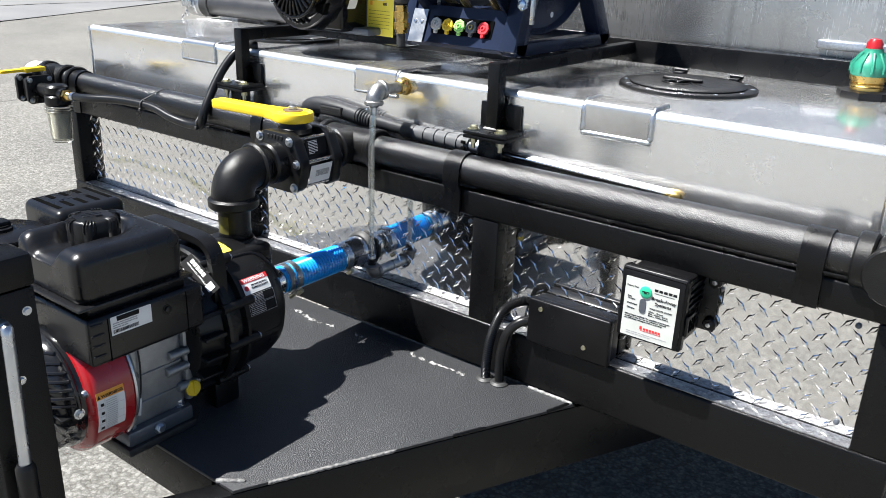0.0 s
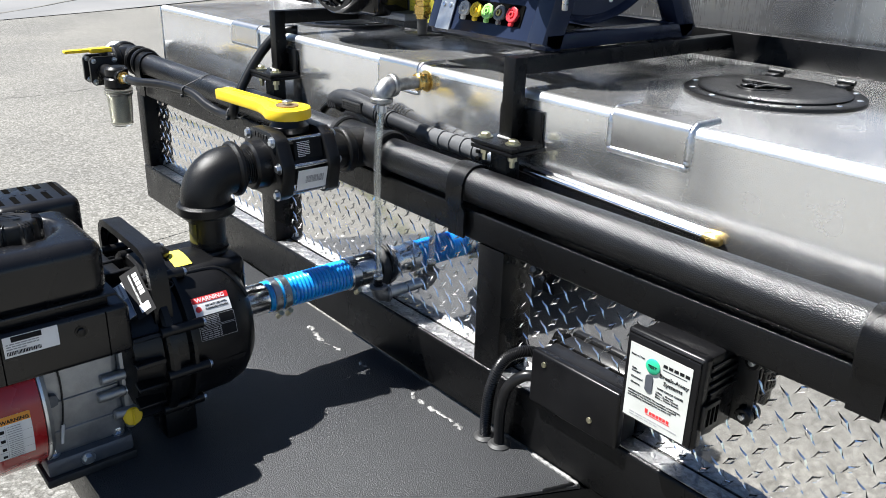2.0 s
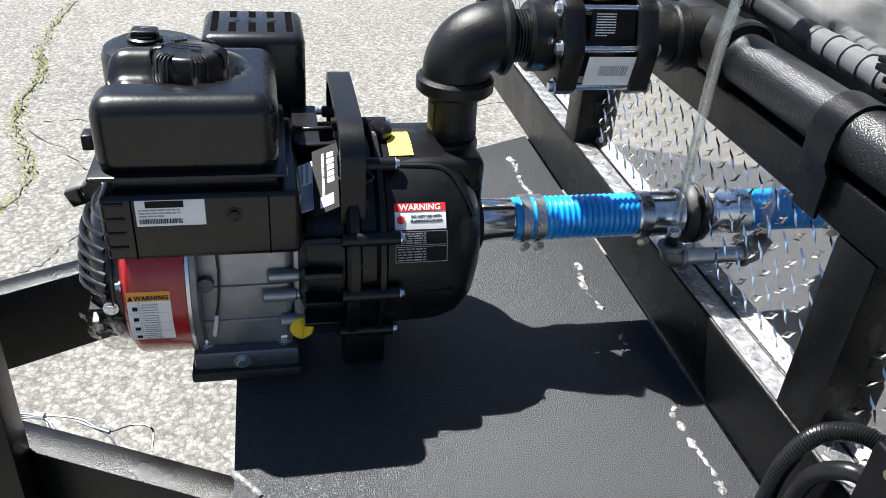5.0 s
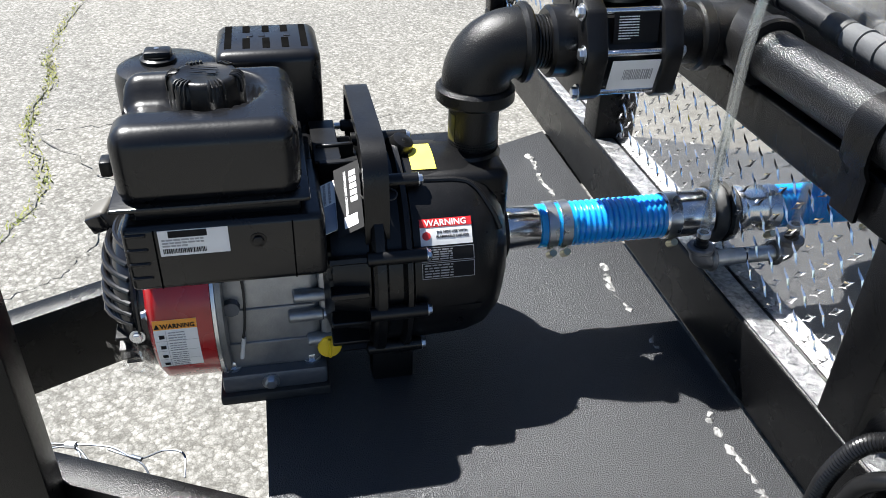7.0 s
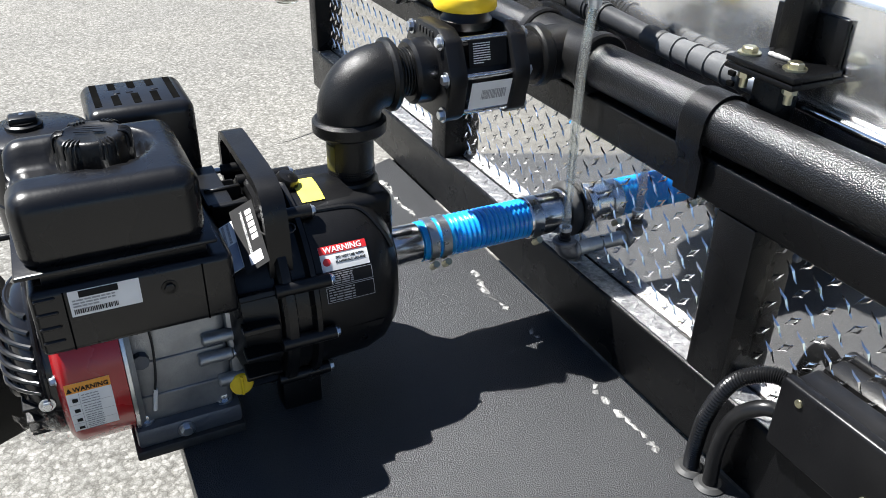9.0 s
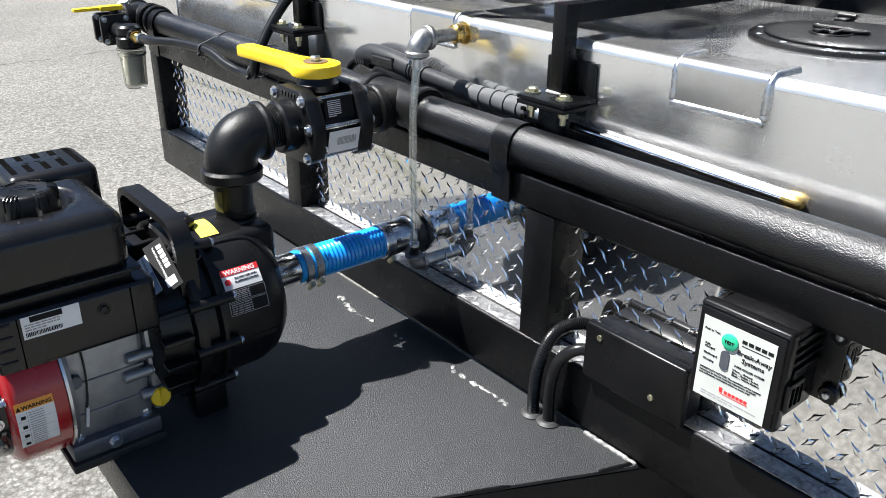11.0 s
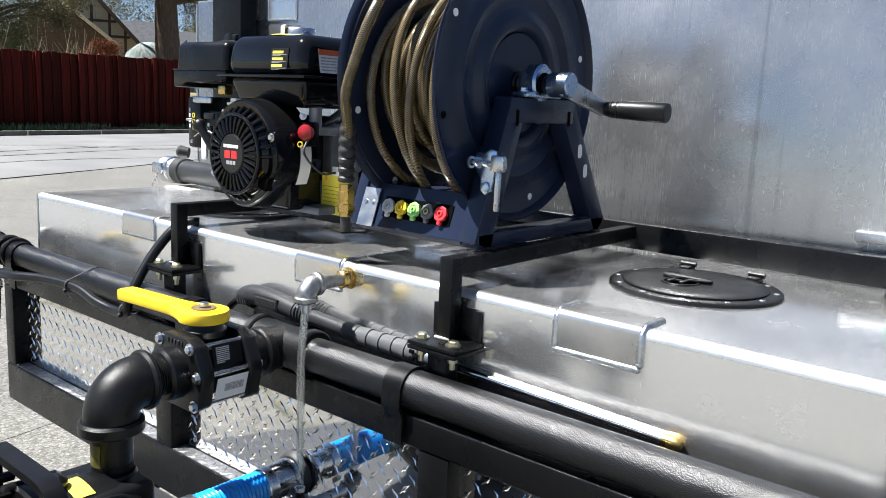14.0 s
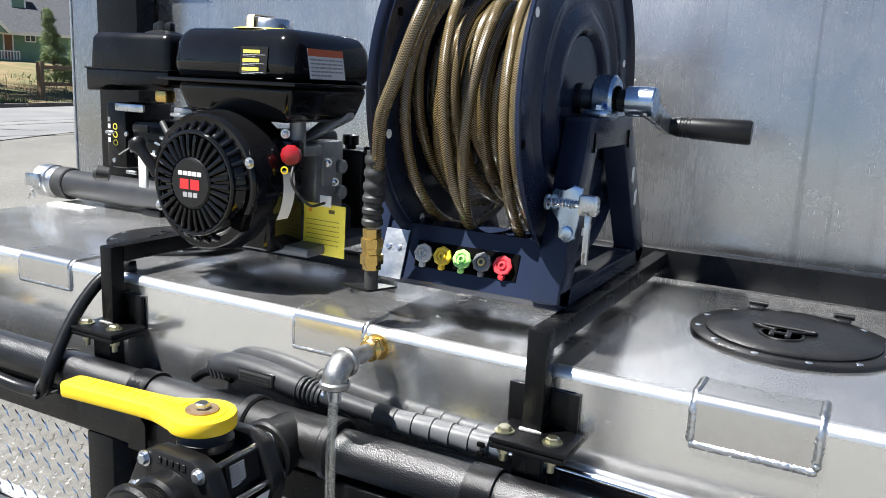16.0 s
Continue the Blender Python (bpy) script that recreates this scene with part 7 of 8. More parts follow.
wpart("header_band", sheet(m, 0.0, 0.034, 0.090, 0.045, 0.0003, lift=0.0007), material("red_orange_print", (0.62, 0.10, 0.02), 0.4, color2=(0.66, 0.12, 0.03)), lab)
bars(m, 0.004, 0.003, 0.086, 0.032, 5, grey_label, lab, seed=84, fill=0.4)
# air cleaner
ac = wpart("air_cleaner_cover", taper(box((-0.893, 0.108, 1.430), (-0.700, 0.265, 1.518), 0.015, 5), 1.46, 1.518, 1.0, 0.955), satin_dark, eng, "black air cleaner cover")
wpart("air_cleaner_skirt", prism([(-0.8935, 0.104, 1.458), (-0.697, 0.104, 1.458), (-0.697, 0.104, 1.434), (-0.846, 0.104, 1.434), (-0.858, 0.104, 1.420), (-0.893, 0.104, 1.419)], (0, 0.164, 0), 0.004, 2), satin_dark, eng)
wpart("skirt_lip", box((-0.8955, 0.1025, 1.4560), (-0.696, 0.269, 1.4590), 0.0014, 2), satin_dark, eng)
wpart("wing_nut_boss", lathe([(0, 0.040), (0.008, 0.030), (0.012, 0.018)], (-0.795, 0.190, 1.514), (0, 0, 1), 28), plastic, ac)
wpart("wing_nut_hub", lathe([(0, 0.012), (0.020, 0.010)], (-0.795, 0.190, 1.522), (0, 0, 1), 16), plastic, ac)
wpart("wing_nut", box((-0.817, 0.183, 1.521), (-0.773, 0.197, 1.540), 0.005), plastic, ac)
# carburettor and controls
cc = wpart("control_case", box((-0.880, 0.130, 1.285), (-0.830, 0.240, 1.400), 0.008), plastic, eng)
m = plate_frame((-0.880, 0.1292, 1.300), (1, 0, 0), (0, 0, 1))
b = bmesh.new()
for k in range(4):
    sheet(m, 0.008, 0.030 + k * 0.012, 0.014, 0.038 + k * 0.012, 0.0004, b)
wpart("control_print", b, white_label, cc, smooth=0)
b = bmesh.new()
for k in range(3):
    lathe([(0, 0.0055), (0.0005, 0.0055), (0.0005, 0.0040)], m @ Vector((0.026, 0.030 + k * 0.014, 0)), (0, -1, 0), 14, b, cap=False)
wpart("control_print", b, yellow_label, cc, smooth=0)
wpart("carburettor", box((-0.828, 0.140, 1.300), (-0.740, 0.230, 1.372), 0.010), plastic, eng)
for z, x0, x1 in ((1.386, -0.842, -0.772), (1.352, -0.800, -0.762), (1.325, -0.812, -0.770)):
    wpart("control_lever", box((x0, 0.118, z), (x1, 0.124, z + 0.014), 0.003), zinc if z > 1.38 else plastic, eng)
wpart("choke_knob", lathe([(0, 0.012), (0.020, 0.014), (0.026, 0.010)], (-0.872, 0.128, 1.272), (-0.6, -0.5, 0.1), 16), rubber, eng)
wpart("brass_fitting", box((-0.738, 0.112, 1.406), (-0.712, 0.135, 1.426), 0.004), brass, eng)
wpart("fuel_line", sweep(curve_points([(-0.735, 0.125, 1.372), (-0.70, 0.112, 1.352), (-0.66, 0.110, 1.368), (-0.62, 0.118, 1.385)], 6), 0.005, 10), rubber, eng)
wpart("spring_link", rod((-0.745, 0.118, 1.338), (-0.690, 0.112, 1.325), 0.0022, n=8), zinc, eng)
wpart("white_sleeve", box((-0.722, 0.060, 1.270), (-0.704, 0.066, 1.335), 0.002), white_label, eng, "white plastic sleeve")
wpart("cylinder_shroud", box((-0.700, 0.130, 1.195), (-0.508, 0.320, 1.372), 0.014), enamel, eng)
wpart("crankcase", box((-0.690, 0.150, ZR + 0.010), (-0.490, 0.340, 1.24), 0.012), cast_dark, eng)
wpart("mount_flange", box((-0.700, 0.140, ZR + 0.006), (-0.440, 0.370, ZR + 0.022), 0.004), cast_dark, eng)
for k, (x, y, z, w, h) in enumerate(((-0.868, 0.118, 1.345, 0.020, 0.006), (-0.800, 0.112, 1.318, 0.030, 0.008), (-0.760, 0.114, 1.300, 0.012, 0.012), (-0.730, 0.112, 1.345, 0.030, 0.005),
                                     (-0.815, 0.114, 1.280, 0.024, 0.006), (-0.700, 0.108, 1.385, 0.040, 0.006))):
    wpart("linkage_plate", box((x, y, z), (x + w, y + 0.006, z + h), 0.0015, 1), zinc if k % 2 else cast_alu, eng)
for x, y, z in ((-0.812, 0.118, 1.348), (-0.775, 0.116, 1.340), (-0.742, 0.114, 1.322), (-0.848, 0.122, 1.300), (-0.700, 0.110, 1.352)):
    wpart("screw", lathe([(0, 0.0045), (0.003, 0.004), (0.0036, 0.0)], (x, y, z), (0, -1, 0), 12), zinc, eng)
wpart("governor_rod", sweep(curve_points([(-0.83, 0.115, 1.312), (-0.78, 0.110, 1.330), (-0.72, 0.108, 1.318), (-0.66, 0.110, 1.372)], 6), 0.0016, 6), chrome, eng)
wpart("cast_head", box((-0.702, 0.118, 1.388), (-0.640, 0.160, 1.400), 0.003), cast_alu, eng)
# side facing the reel: switch, bracket, pump end
sw = wpart("engine_switch", lathe([(0, 0.015), (0.010, 0.0165), (0.014, 0.015), (0.018, 0.006)], (-0.460, 0.1257, 1.341), (0.4, -0.9, 0), 10), red_paint, eng, "red rotary engine switch")
wpart("switch_pod", box((-0.490, 0.126, 1.312), (-0.462, 0.160, 1.362), 0.006), enamel, eng)
b = box((-0.512, 0.208, ZR + 0.020), (-0.476, 0.286, 1.356), 0.007, 2)
for z in (1.268, 1.312):
    rod((-0.482, 0.272, z), (-0.465, 0.272, z), 0.012, n=18, bm=b, bevel=0.003)
wpart("crankcase_side", b, cast_alu, eng, "grey cast aluminium crankcase")
wpart("cast_cover", box((-0.478, 0.220, 1.280), (-0.470, 0.256, 1.330), 0.004, 2), cast_alu, eng)
b = rod((-0.480, 0.162, 1.345), (-0.478, 0.162, 1.396), 0.013, n=16)
box((-0.500, 0.150, 1.334), (-0.468, 0.215, 1.352), 0.005, bm=b)
wpart("tank_post", b, cast_alu, eng, "grey cast tank bracket")
wpart("tank_arm", prism([(-0.520, 0.200, 1.352), (-0.500, 0.200, 1.352), (-0.452, 0.262, 1.392), (-0.452, 0.262, 1.404), (-0.480, 0.250, 1.404)], (0, 0.018, 0), 0.003), cast_alu, eng)
for x, y, z in ((-0.474, 0.1257, 1.372), (-0.468, 0.228, 1.322), (-0.468, 0.248, 1.288)):
    wpart("bolt", hexbolt((x, y, z), (0.6, -0.8, 0), 0.005, 0.004), zinc, eng)
wpart("wire_loom", sweep(curve_points([(-0.452, 0.12, 1.33), (-0.444, 0.105, 1.30), (-0.446, 0.150, 1.262), (-0.440, 0.184, 1.262)], 6), 0.0022, 8), rubber, eng)
wpart("loom_ring", lathe([(0, 0.006), (0.002, 0.006), (0.002, 0.004)], (-0.462, 0.110, 1.318), (0.3, -1, 0), 14, cap=False), yellow_plastic, eng)
wpart("data_label", arc_patch(EX, EZ, 0.1126, EY + 0.078, EY + 0.106, -38, 12), white_label, eng, "white data strip on the fan housing")
m = plate_frame((-0.484, 0.188, 1.260), (0.98, -0.06, 0), (0.02, 0, 1))
dark_brass = material("brown_print", (0.12, 0.09, 0.02), 0.5)
tg = wpart("hang_tag", sheet(m, 0.0, -0.084, 0.086, 0.0), yellow_label, eng, "yellow instruction hang tag")
bars(m, 0.006, -0.076, 0.074, -0.022, 7, material("olive_print", (0.28, 0.24, 0.03), 0.5), tg, seed=90, fill=0.16)
wpart("pictogram", sheet(m, 0.010, -0.015, 0.017, -0.006, 0.0003, lift=0.0007), orange_ink, tg)
wpart("pictogram", sheet(m, 0.052, -0.014, 0.064, -0.008, 0.0003, lift=0.0007), dark_brass, tg)
wpart("tag_clip", box((-0.450, 0.183, 1.256), (-0.428, 0.1862, 1.274), 0.001), white_label, tg)
eng.location += Vector((0.002, -0.013, -0.006))
hp = thing("pressure_pump", (-0.53, 0.40, ZR), "black finned pressure pump behind the engine", "pump")
wpart("pump_body", box((-0.590, 0.335, ZR + 0.006), (-0.476, 0.468, 1.322), 0.012, 3), plastic, hp)
wpart("flange", box((-0.600, 0.322, ZR + 0.020), (-0.470, 0.3345, 1.330), 0.008), plastic, hp)
for k in range(8):
    wpart("pump_fin", box((-0.486 + k * 0.0085, 0.350, 1.262), (-0.4820 + k * 0.0085, 0.455, 1.334), 0.0012, 1), plastic, hp)
wpart("pump_head", box((-0.477, 0.356, 1.246), (-0.424, 0.449, 1.322), 0.006), plastic, hp)
wpart("oil_cap", lathe([(0, 0.010), (0.012, 0.010), (0.013, 0.015), (0.030, 0.015), (0.032, 0.011)], (-0.523, 0.362, 1.322), (0, 0, 1), 12), plastic, hp)
wpart("outlet_pipe", rod((-0.430, 0.385, 1.255), (-0.395, 0.37, 1.255), 0.012, n=14), brass, hp)

# ---------------------------------------------------------------- hose reel
reel = thing("hose_reel", (-0.14, 0.24, ZR), "navy blue steel hose reel with brown pressure hose", "hose reel")
QY, QZ, QR = 0.228, 1.441, 0.236
XL, XRT = -0.236, -0.046


def disc(x, s, label):
    """One dished flange of the reel; s: the outward side."""
    prof = [(-0.020, 0.0), (-0.020, 0.072), (-0.012, 0.084), (0.004, 0.090), (0.008, 0.096), (0.008, 0.112), (0.000, 0.124), (0.000, 0.146), (0.005, 0.154), (0.005, 0.160), (0.001, 0.168), (0.001, QR - 0.010), (0.004, QR - 0.004), (0.010, QR),
            (0.011, QR - 0.003), (0.0035, QR - 0.012), (-0.0015, QR - 0.014), (-0.0015, 0.100), (-0.024, 0.088), (-0.024, 0.0)]
    d = wpart("reel_disc", lathe(prof, (x, QY, QZ), (s, 0, 0), 72), navy, reel, label)
    # white discs paint daylight showing through the holes, black discs the dark ones
    for k in range(8):
        a = 2 * math.pi * (k + 0.35) / 8
        wpart("punched_hole", lathe([(0, 0.0062), (0.0006, 0.0062)], (x + s * 0.0012, QY + 0.205 * math.cos(a), QZ + 0.205 * math.sin(a)), (s, 0, 0), 14), white_label if k % 3 == 0 else void, d)
        wpart("punched_hole", lathe([(0, 0.0062), (0.0006, 0.0062)], (x - s * 0.0016, QY + 0.205 * math.cos(a), QZ + 0.205 * math.sin(a)), (-s, 0, 0), 14), white_label if k % 3 else void, d)
    return d


disc(XL, -1, "dished navy blue reel flange")
disc(XRT, 1, "dished navy blue reel flange")
wpart("drum", rod((XL, QY, QZ), (XRT, QY, QZ), 0.085, n=40), navy, reel)
wpart("axle", rod((XL - 0.140, QY, QZ), (0.012, QY, QZ), 0.0135, n=24), cast_dark, reel)
wpart("axle_end", rod((XL - 0.158, QY, QZ), (XL - 0.134, QY, QZ), 0.0185, n=24, bevel=0.003), galv, reel)


def stand(x0, x1):
    """An A-shaped end stand of bent sheet steel."""
    def leg(y0, z0, y1, z1, w):
        d = (Vector((0, y1, z1)) - Vector((0, y0, z0))).normalized()
        s = Vector((0, -d.z, d.y)) * (w / 2)
        own = [Vector((x0, y0, z0)) - s, Vector((x0, y0, z0)) + s, Vector((x0, y1, z1)) + s, Vector((x0, y1, z1)) - s]
        return prism(own, (x1 - x0, 0, 0), 0.002)
    a = leg(0.090, ZR + 0.004, 0.172, 1.412, 0.046)
    wpart("front_leg", a, navy, reel)
    wpart("rear_leg", leg(0.468, ZR + 0.006, 0.318, 1.412, 0.044), navy, reel)
    wpart("bridge", box((x0 - 0.001, 0.148, 1.376), (x1 + 0.001, 0.342, 1.418), 0.003), navy, reel)
    # slot patches: white paints daylight seen through the right leg, black paints the dark
    for z in (1.290, 1.327):
        f = (z - ZR - 0.006) / (1.412 - ZR - 0.006)
        y = 0.468 - 0.150 * f
        wpart("slot", prism([(x1 + 0.0004, y + 0.007 * math.cos(radians(k)), z + (0.006 if math.sin(radians(k)) > 0 else -0.006) + 0.007 * math.sin(radians(k))) for k in range(0, 360, 30)], (0.0006, 0, 0)), white_trim if x1 > -0.1 else void, reel)
    for y in (0.165, 0.325):
        wpart("slot", box((x1 + 0.0008, y - 0.004, 1.372), (x1 + 0.0016, y + 0.004, 1.398), 0), void, reel)
    wpart("base_rail", box((x0, 0.078, ZR + 0.001), (x1, 0.478, ZR + 0.026), 0.002), navy, reel)


stand(-0.036, 0.000)
stand(-0.292, -0.268)
wpart("base_cross", box((-0.29, 0.41, ZR + 0.001), (-0.006, 0.45, ZR + 0.030), 0.003), navy, reel)
# slanted front panel with the nozzle holder
pn = prism([(-0.268, 0.076, ZR + 0.004), (-0.268, 0.073, ZR + 0.012), (-0.268, 0.100, ZR + 0.086), (-0.268, 0.130, ZR + 0.090), (-0.268, 0.130, ZR + 0.086), (-0.268, 0.104, ZR + 0.082),
            (-0.268, 0.079, ZR + 0.010)], (0.234, 0, 0))
fp = wpart("front_panel", pn, navy, reel, "slanted navy blue front panel")
m = plate_frame((-0.268, 0.0728, ZR + 0.012), (1, 0, 0), (0, 0.026, 0.074))
wpart("nozzle_slot", sheet(m, 0.052, 0.020, 0.205, 0.056, 0.0012), void, fp, "black rubber nozzle holder")
colors = [("grey", (0.55, 0.55, 0.54)), ("yellow", (0.80, 0.55, 0.03)), ("lime", (0.32, 0.68, 0.18)), ("dark_grey", (0.15, 0.15, 0.15)), ("red", (0.70, 0.04, 0.05))]
for k, (nm, c) in enumerate(colors):
    nozzle_mat = material("nozzle_" + nm + "_plastic", c, 0.38, color2=tuple(v * 0.85 for v in c), scale=60)
    o = m @ Vector((0.066 + k * 0.030, 0.038, 0.001))
    nz = thing("spray_nozzle", o, nm.replace("_", " ") + " plastic quick-connect spray nozzle in the reel's holder", "nozzle", "spray nozzles of the reel")
    nrm = m.to_3x3().col[2]
    wpart("body", lathe([(0, 0.0120), (0.004, 0.0138), (0.0075, 0.0138), (0.0085, 0.0125), (0.0085, 0.0085), (0.0070, 0.0080), (0.0070, 0.0)], o, nrm, 8), nozzle_mat, nz)
    wpart("fin", box(tuple(o + Vector((-0.004, -0.012, -0.017))), tuple(o + Vector((0.004, -0.003, -0.010))), 0.002), nozzle_mat, nz)
    wpart("tip", lathe([(0.007, 0.0058), (0.0098, 0.0055), (0.0100, 0.0030), (0.0080, 0.0028)], o, nrm, 14, cap=False), brass if k == 3 else nozzle_mat, nz)
# bracket for the gun end, left of the panel
wpart("gun_bracket", prism([(-0.262, 0.052, ZR + 0.001), (-0.300, 0.020, ZR + 0.001), (-0.246, 0.010, ZR + 0.001), (-0.228, 0.054, ZR + 0.001)], (0, 0, 0.003)), powder, reel)
m2 = plate_frame((-0.270, 0.0700, ZR + 0.010), (1, 0, 0), (0, 0.026, 0.074))
sb = wpart("screw_plate", sheet(m2, 0.0, 0.0, 0.038, 0.070, 0.0022), galv, reel, "speckled grey mounting plate")
for x in (0.010, 0.027):
    wpart("screw", lathe([(0, 0.0042), (0.002, 0.0038), (0.0026, 0.0)], m2 @ Vector((x, 0.044, 0.0022)), m2.to_3x3().col[2], 12), zinc, sb)
# bearing, crank, lock pin
blue_zinc = material("blue_zinc_steel", (0.50, 0.60, 0.74), 0.20, 1.0, color2=(0.40, 0.52, 0.70), scale=35, rough2=0.32)
b = box((-0.024, QY - 0.052, 1.4185), (0.012, QY + 0.052, 1.428), 0.004)
lathe([(0, 0.027), (0.004, 0.031), (0.026, 0.031), (0.030, 0.027), (0.030, 0.019)], (-0.022, QY, QZ + 0.003), (1, 0, 0), 32, b)
wpart("pillow_bearing", b, blue_zinc, reel, "blue-plated pillow block bearing")
wpart("bearing_core", lathe([(0, 0.020), (0.003, 0.019), (0.003, 0.0)], (0.008, QY, QZ), (1, 0, 0), 28), void, reel)
for y in (-0.040, 0.040):
    wpart("bearing_bolt", hexbolt((-0.006, QY + y, 1.428), (0, 0, 1), 0.007, 0.007), blue_zinc, reel)
wpart("axle_collar", rod((-0.060, QY, QZ), (-0.040, QY, QZ), 0.022, n=20, bevel=0.002), plastic, reel)
wpart("axle_collar", rod((0.010, QY, QZ), (0.022, QY, QZ), 0.0155, n=20), plastic, reel)
cr = wpart("crank_hub", rod((0.022, QY, QZ), (0.062, QY, QZ), 0.0205, n=28, bevel=0.002), blue_zinc, reel, "plated crank hub")
wpart("crank_arm", prism([(0.046, QY - 0.014, QZ + 0.018), (0.046, QY - 0.014, QZ - 0.018), (0.046, QY + 0.126, QZ - 0.048), (0.046, QY + 0.148, QZ - 0.040), (0.046, QY + 0.144, QZ - 0.024)],
                         (0.008, 0, 0), 0.002), zinc, cr)
wpart("crank_grip", lathe([(0, 0.010), (0.012, 0.0135), (0.022, 0.0155), (0.023, 0.0145), (0.027, 0.0145), (0.028, 0.0158), (0.031, 0.0158), (0.032, 0.0148), (0.036, 0.0148), (0.037, 0.016), (0.118, 0.018),
                           (0.122, 0.016), (0.122, 0.006)], (0.046, QY + 0.134, QZ - 0.035), (1, 0.06, -0.02), 28), plastic, cr, "black plastic crank grip")
# spring lock on the front leg
b = prism([(-0.030, 0.094, 1.318), (-0.022, 0.094, 1.330), (-0.008, 0.094, 1.326), (0.002, 0.094, 1.336), (0.014, 0.094, 1.332), (0.014, 0.094, 1.300), (0.008, 0.094, 1.284), (0.008, 0.094, 1.268),
           (-0.004, 0.094, 1.260), (-0.015, 0.094, 1.268), (-0.013, 0.094, 1.288), (-0.028, 0.094, 1.302)], (0, 0.004, 0), 0.0015)
lk = wpart("lock_plate", b, blue_zinc, reel, "blue-plated spring lock plate")
wpart("lock_boss", lathe([(0, 0.009), (0.004, 0.008), (0.005, 0.004)], (-0.003, 0.094, 1.274), (0, -1, 0), 20), blue_zinc, lk)
wpart("lock_stem", box((-0.020, 0.097, 1.262), (0.006, 0.125, 1.330), 0.002), navy, lk)
b = sweep([(-0.024 + 0.0009 * k, 0.086 + 0.0045 * math.cos(k * 1.2), 1.312 + 0.0045 * math.sin(k * 1.2)) for k in range(40)], 0.0011, 6)
wpart("lock_spring", b, chrome, lk)
wpart("lock_pin", rod((-0.030, 0.086, 1.312), (0.014, 0.086, 1.312), 0.0028, n=10), zinc, lk)
wpart("lock_ring", lathe([(0, 0.010), (0.003, 0.010), (0.003, 0.006)], (-0.030, 0.086, 1.312), (1, 0, 0), 18, cap=False), zinc, lk)
wpart("lock_cap", prism([(0.014, 0.080, 1.300), (0.014, 0.080, 1.326), (0.036, 0.080, 1.326), (0.040, 0.080, 1.320), (0.037, 0.080, 1.313), (0.040, 0.080, 1.306), (0.036, 0.080, 1.300)], (0, 0.010, 0), 0.002), zinc, lk, "bright lock tab")
wpart("lock_lever", box((0.022, 0.082, 1.238), (0.030, 0.090, 1.302), 0.002), zinc, lk)

# hose windings
wind = thing("pressure_hose", (-0.14, QY, QZ), "brown braided pressure hose wound on the reel", "hose")
rnd = random.Random(21)
loops = []
span = XRT - XL
for k in range(10):
    loops.append((XL + 0.018 + (span - 0.036) * k / 9, 0.120 + rnd.uniform(-0.006, 0.006), rnd.uniform(-0.008, 0.008)))
for k in range(7):
    loops.append((XL + 0.030 + (span - 0.055) * k / 6 + rnd.uniform(-0.008, 0.008), 0.150 + rnd.uniform(-0.012, 0.010), rnd.uniform(-0.028, 0.028)))
for k, f in enumerate((0.16, 0.38, 0.52, 0.78, 0.90)):
    loops.append((XL + span * f, 0.182 + rnd.uniform(-0.006, 0.012), (0.020, -0.022, 0.034, -0.018, 0.010)[k]))
for k, (x0, r, lean) in enumerate(loops):
    ph, dz = rnd.uniform(0, 6.28), rnd.uniform(0.0, 0.006) + max(0, r - 0.14) * 0.35
    pts = []
    for i in range(65):
        a = 2 * math.pi * i / 64
        x = x0 + lean * math.cos(a + ph) * 0.8
        x = min(max(x, XL + 0.012), XRT - 0.012)
        rr = r + 0.006 * math.sin(2 * a + ph)
        pts.append((x, QY + rr * math.cos(a), QZ - dz + rr * math.sin(a)))
    wpart("hose_turn", sweep(pts, 0.0078, 12, cap=False), braid, wind)
tail = curve_points([(-0.146, 0.10, 1.655), (-0.157, 0.03, 1.60), (-0.172, -0.008, 1.53), (-0.194, -0.020, 1.46), (-0.218, -0.014, 1.41), (-0.238, 0.012, 1.36), (-0.243, 0.018, 1.34)], 8)
wpart("hose_tail", sweep(tail, 0.0088, 12), braid, wind)
bs = curve_points([(-0.246, 0.020, 1.362), (-0.249, 0.021, 1.31), (-0.251, 0.023, 1.262)], 18)
wpart("bend_sleeve", sweep(bs, [0.0125 + 0.0022 * (1 if (i // 3) % 2 else 0) for i in range(len(bs))], 16), rubber, wind, "black ribbed bend sleeve")
b = lathe([(0, 0.0125), (0.012, 0.0125), (0.013, 0.0150), (0.026, 0.0150), (0.027, 0.0130), (0.034, 0.0130), (0.035, 0.0158), (0.048, 0.0158), (0.049, 0.0125), (0.056, 0.0125)],
          (-0.251, 0.023, 1.258), (0.02, 0, -1), 6)
wpart("brass_coupling", b, brass, wind, "brass quick coupling")
wpart("plug", rod((-0.250, 0.023, 1.204), (-0.250, 0.023, ZR + 0.004), 0.0095, n=14), rubber, wind)

# ---------------------------------------------------------------- suction pipe with cam coupling on the tank
by, bz = 0.47, 1.163
bar = thing("suction_pipe", (-1.2, by, TOP), "black suction pipe with aluminium cam coupling lying on the tank", "pipe")
wpart("pipe", rod((-1.466, by, bz), (-0.70, by, bz), 0.0345, n=36), pvc_black, bar)
b = rod((-1.471, by, bz), (-1.431, by, bz), 0.040, n=32, bevel=0.003)
wpart("rubber_band", b, rubber, bar)
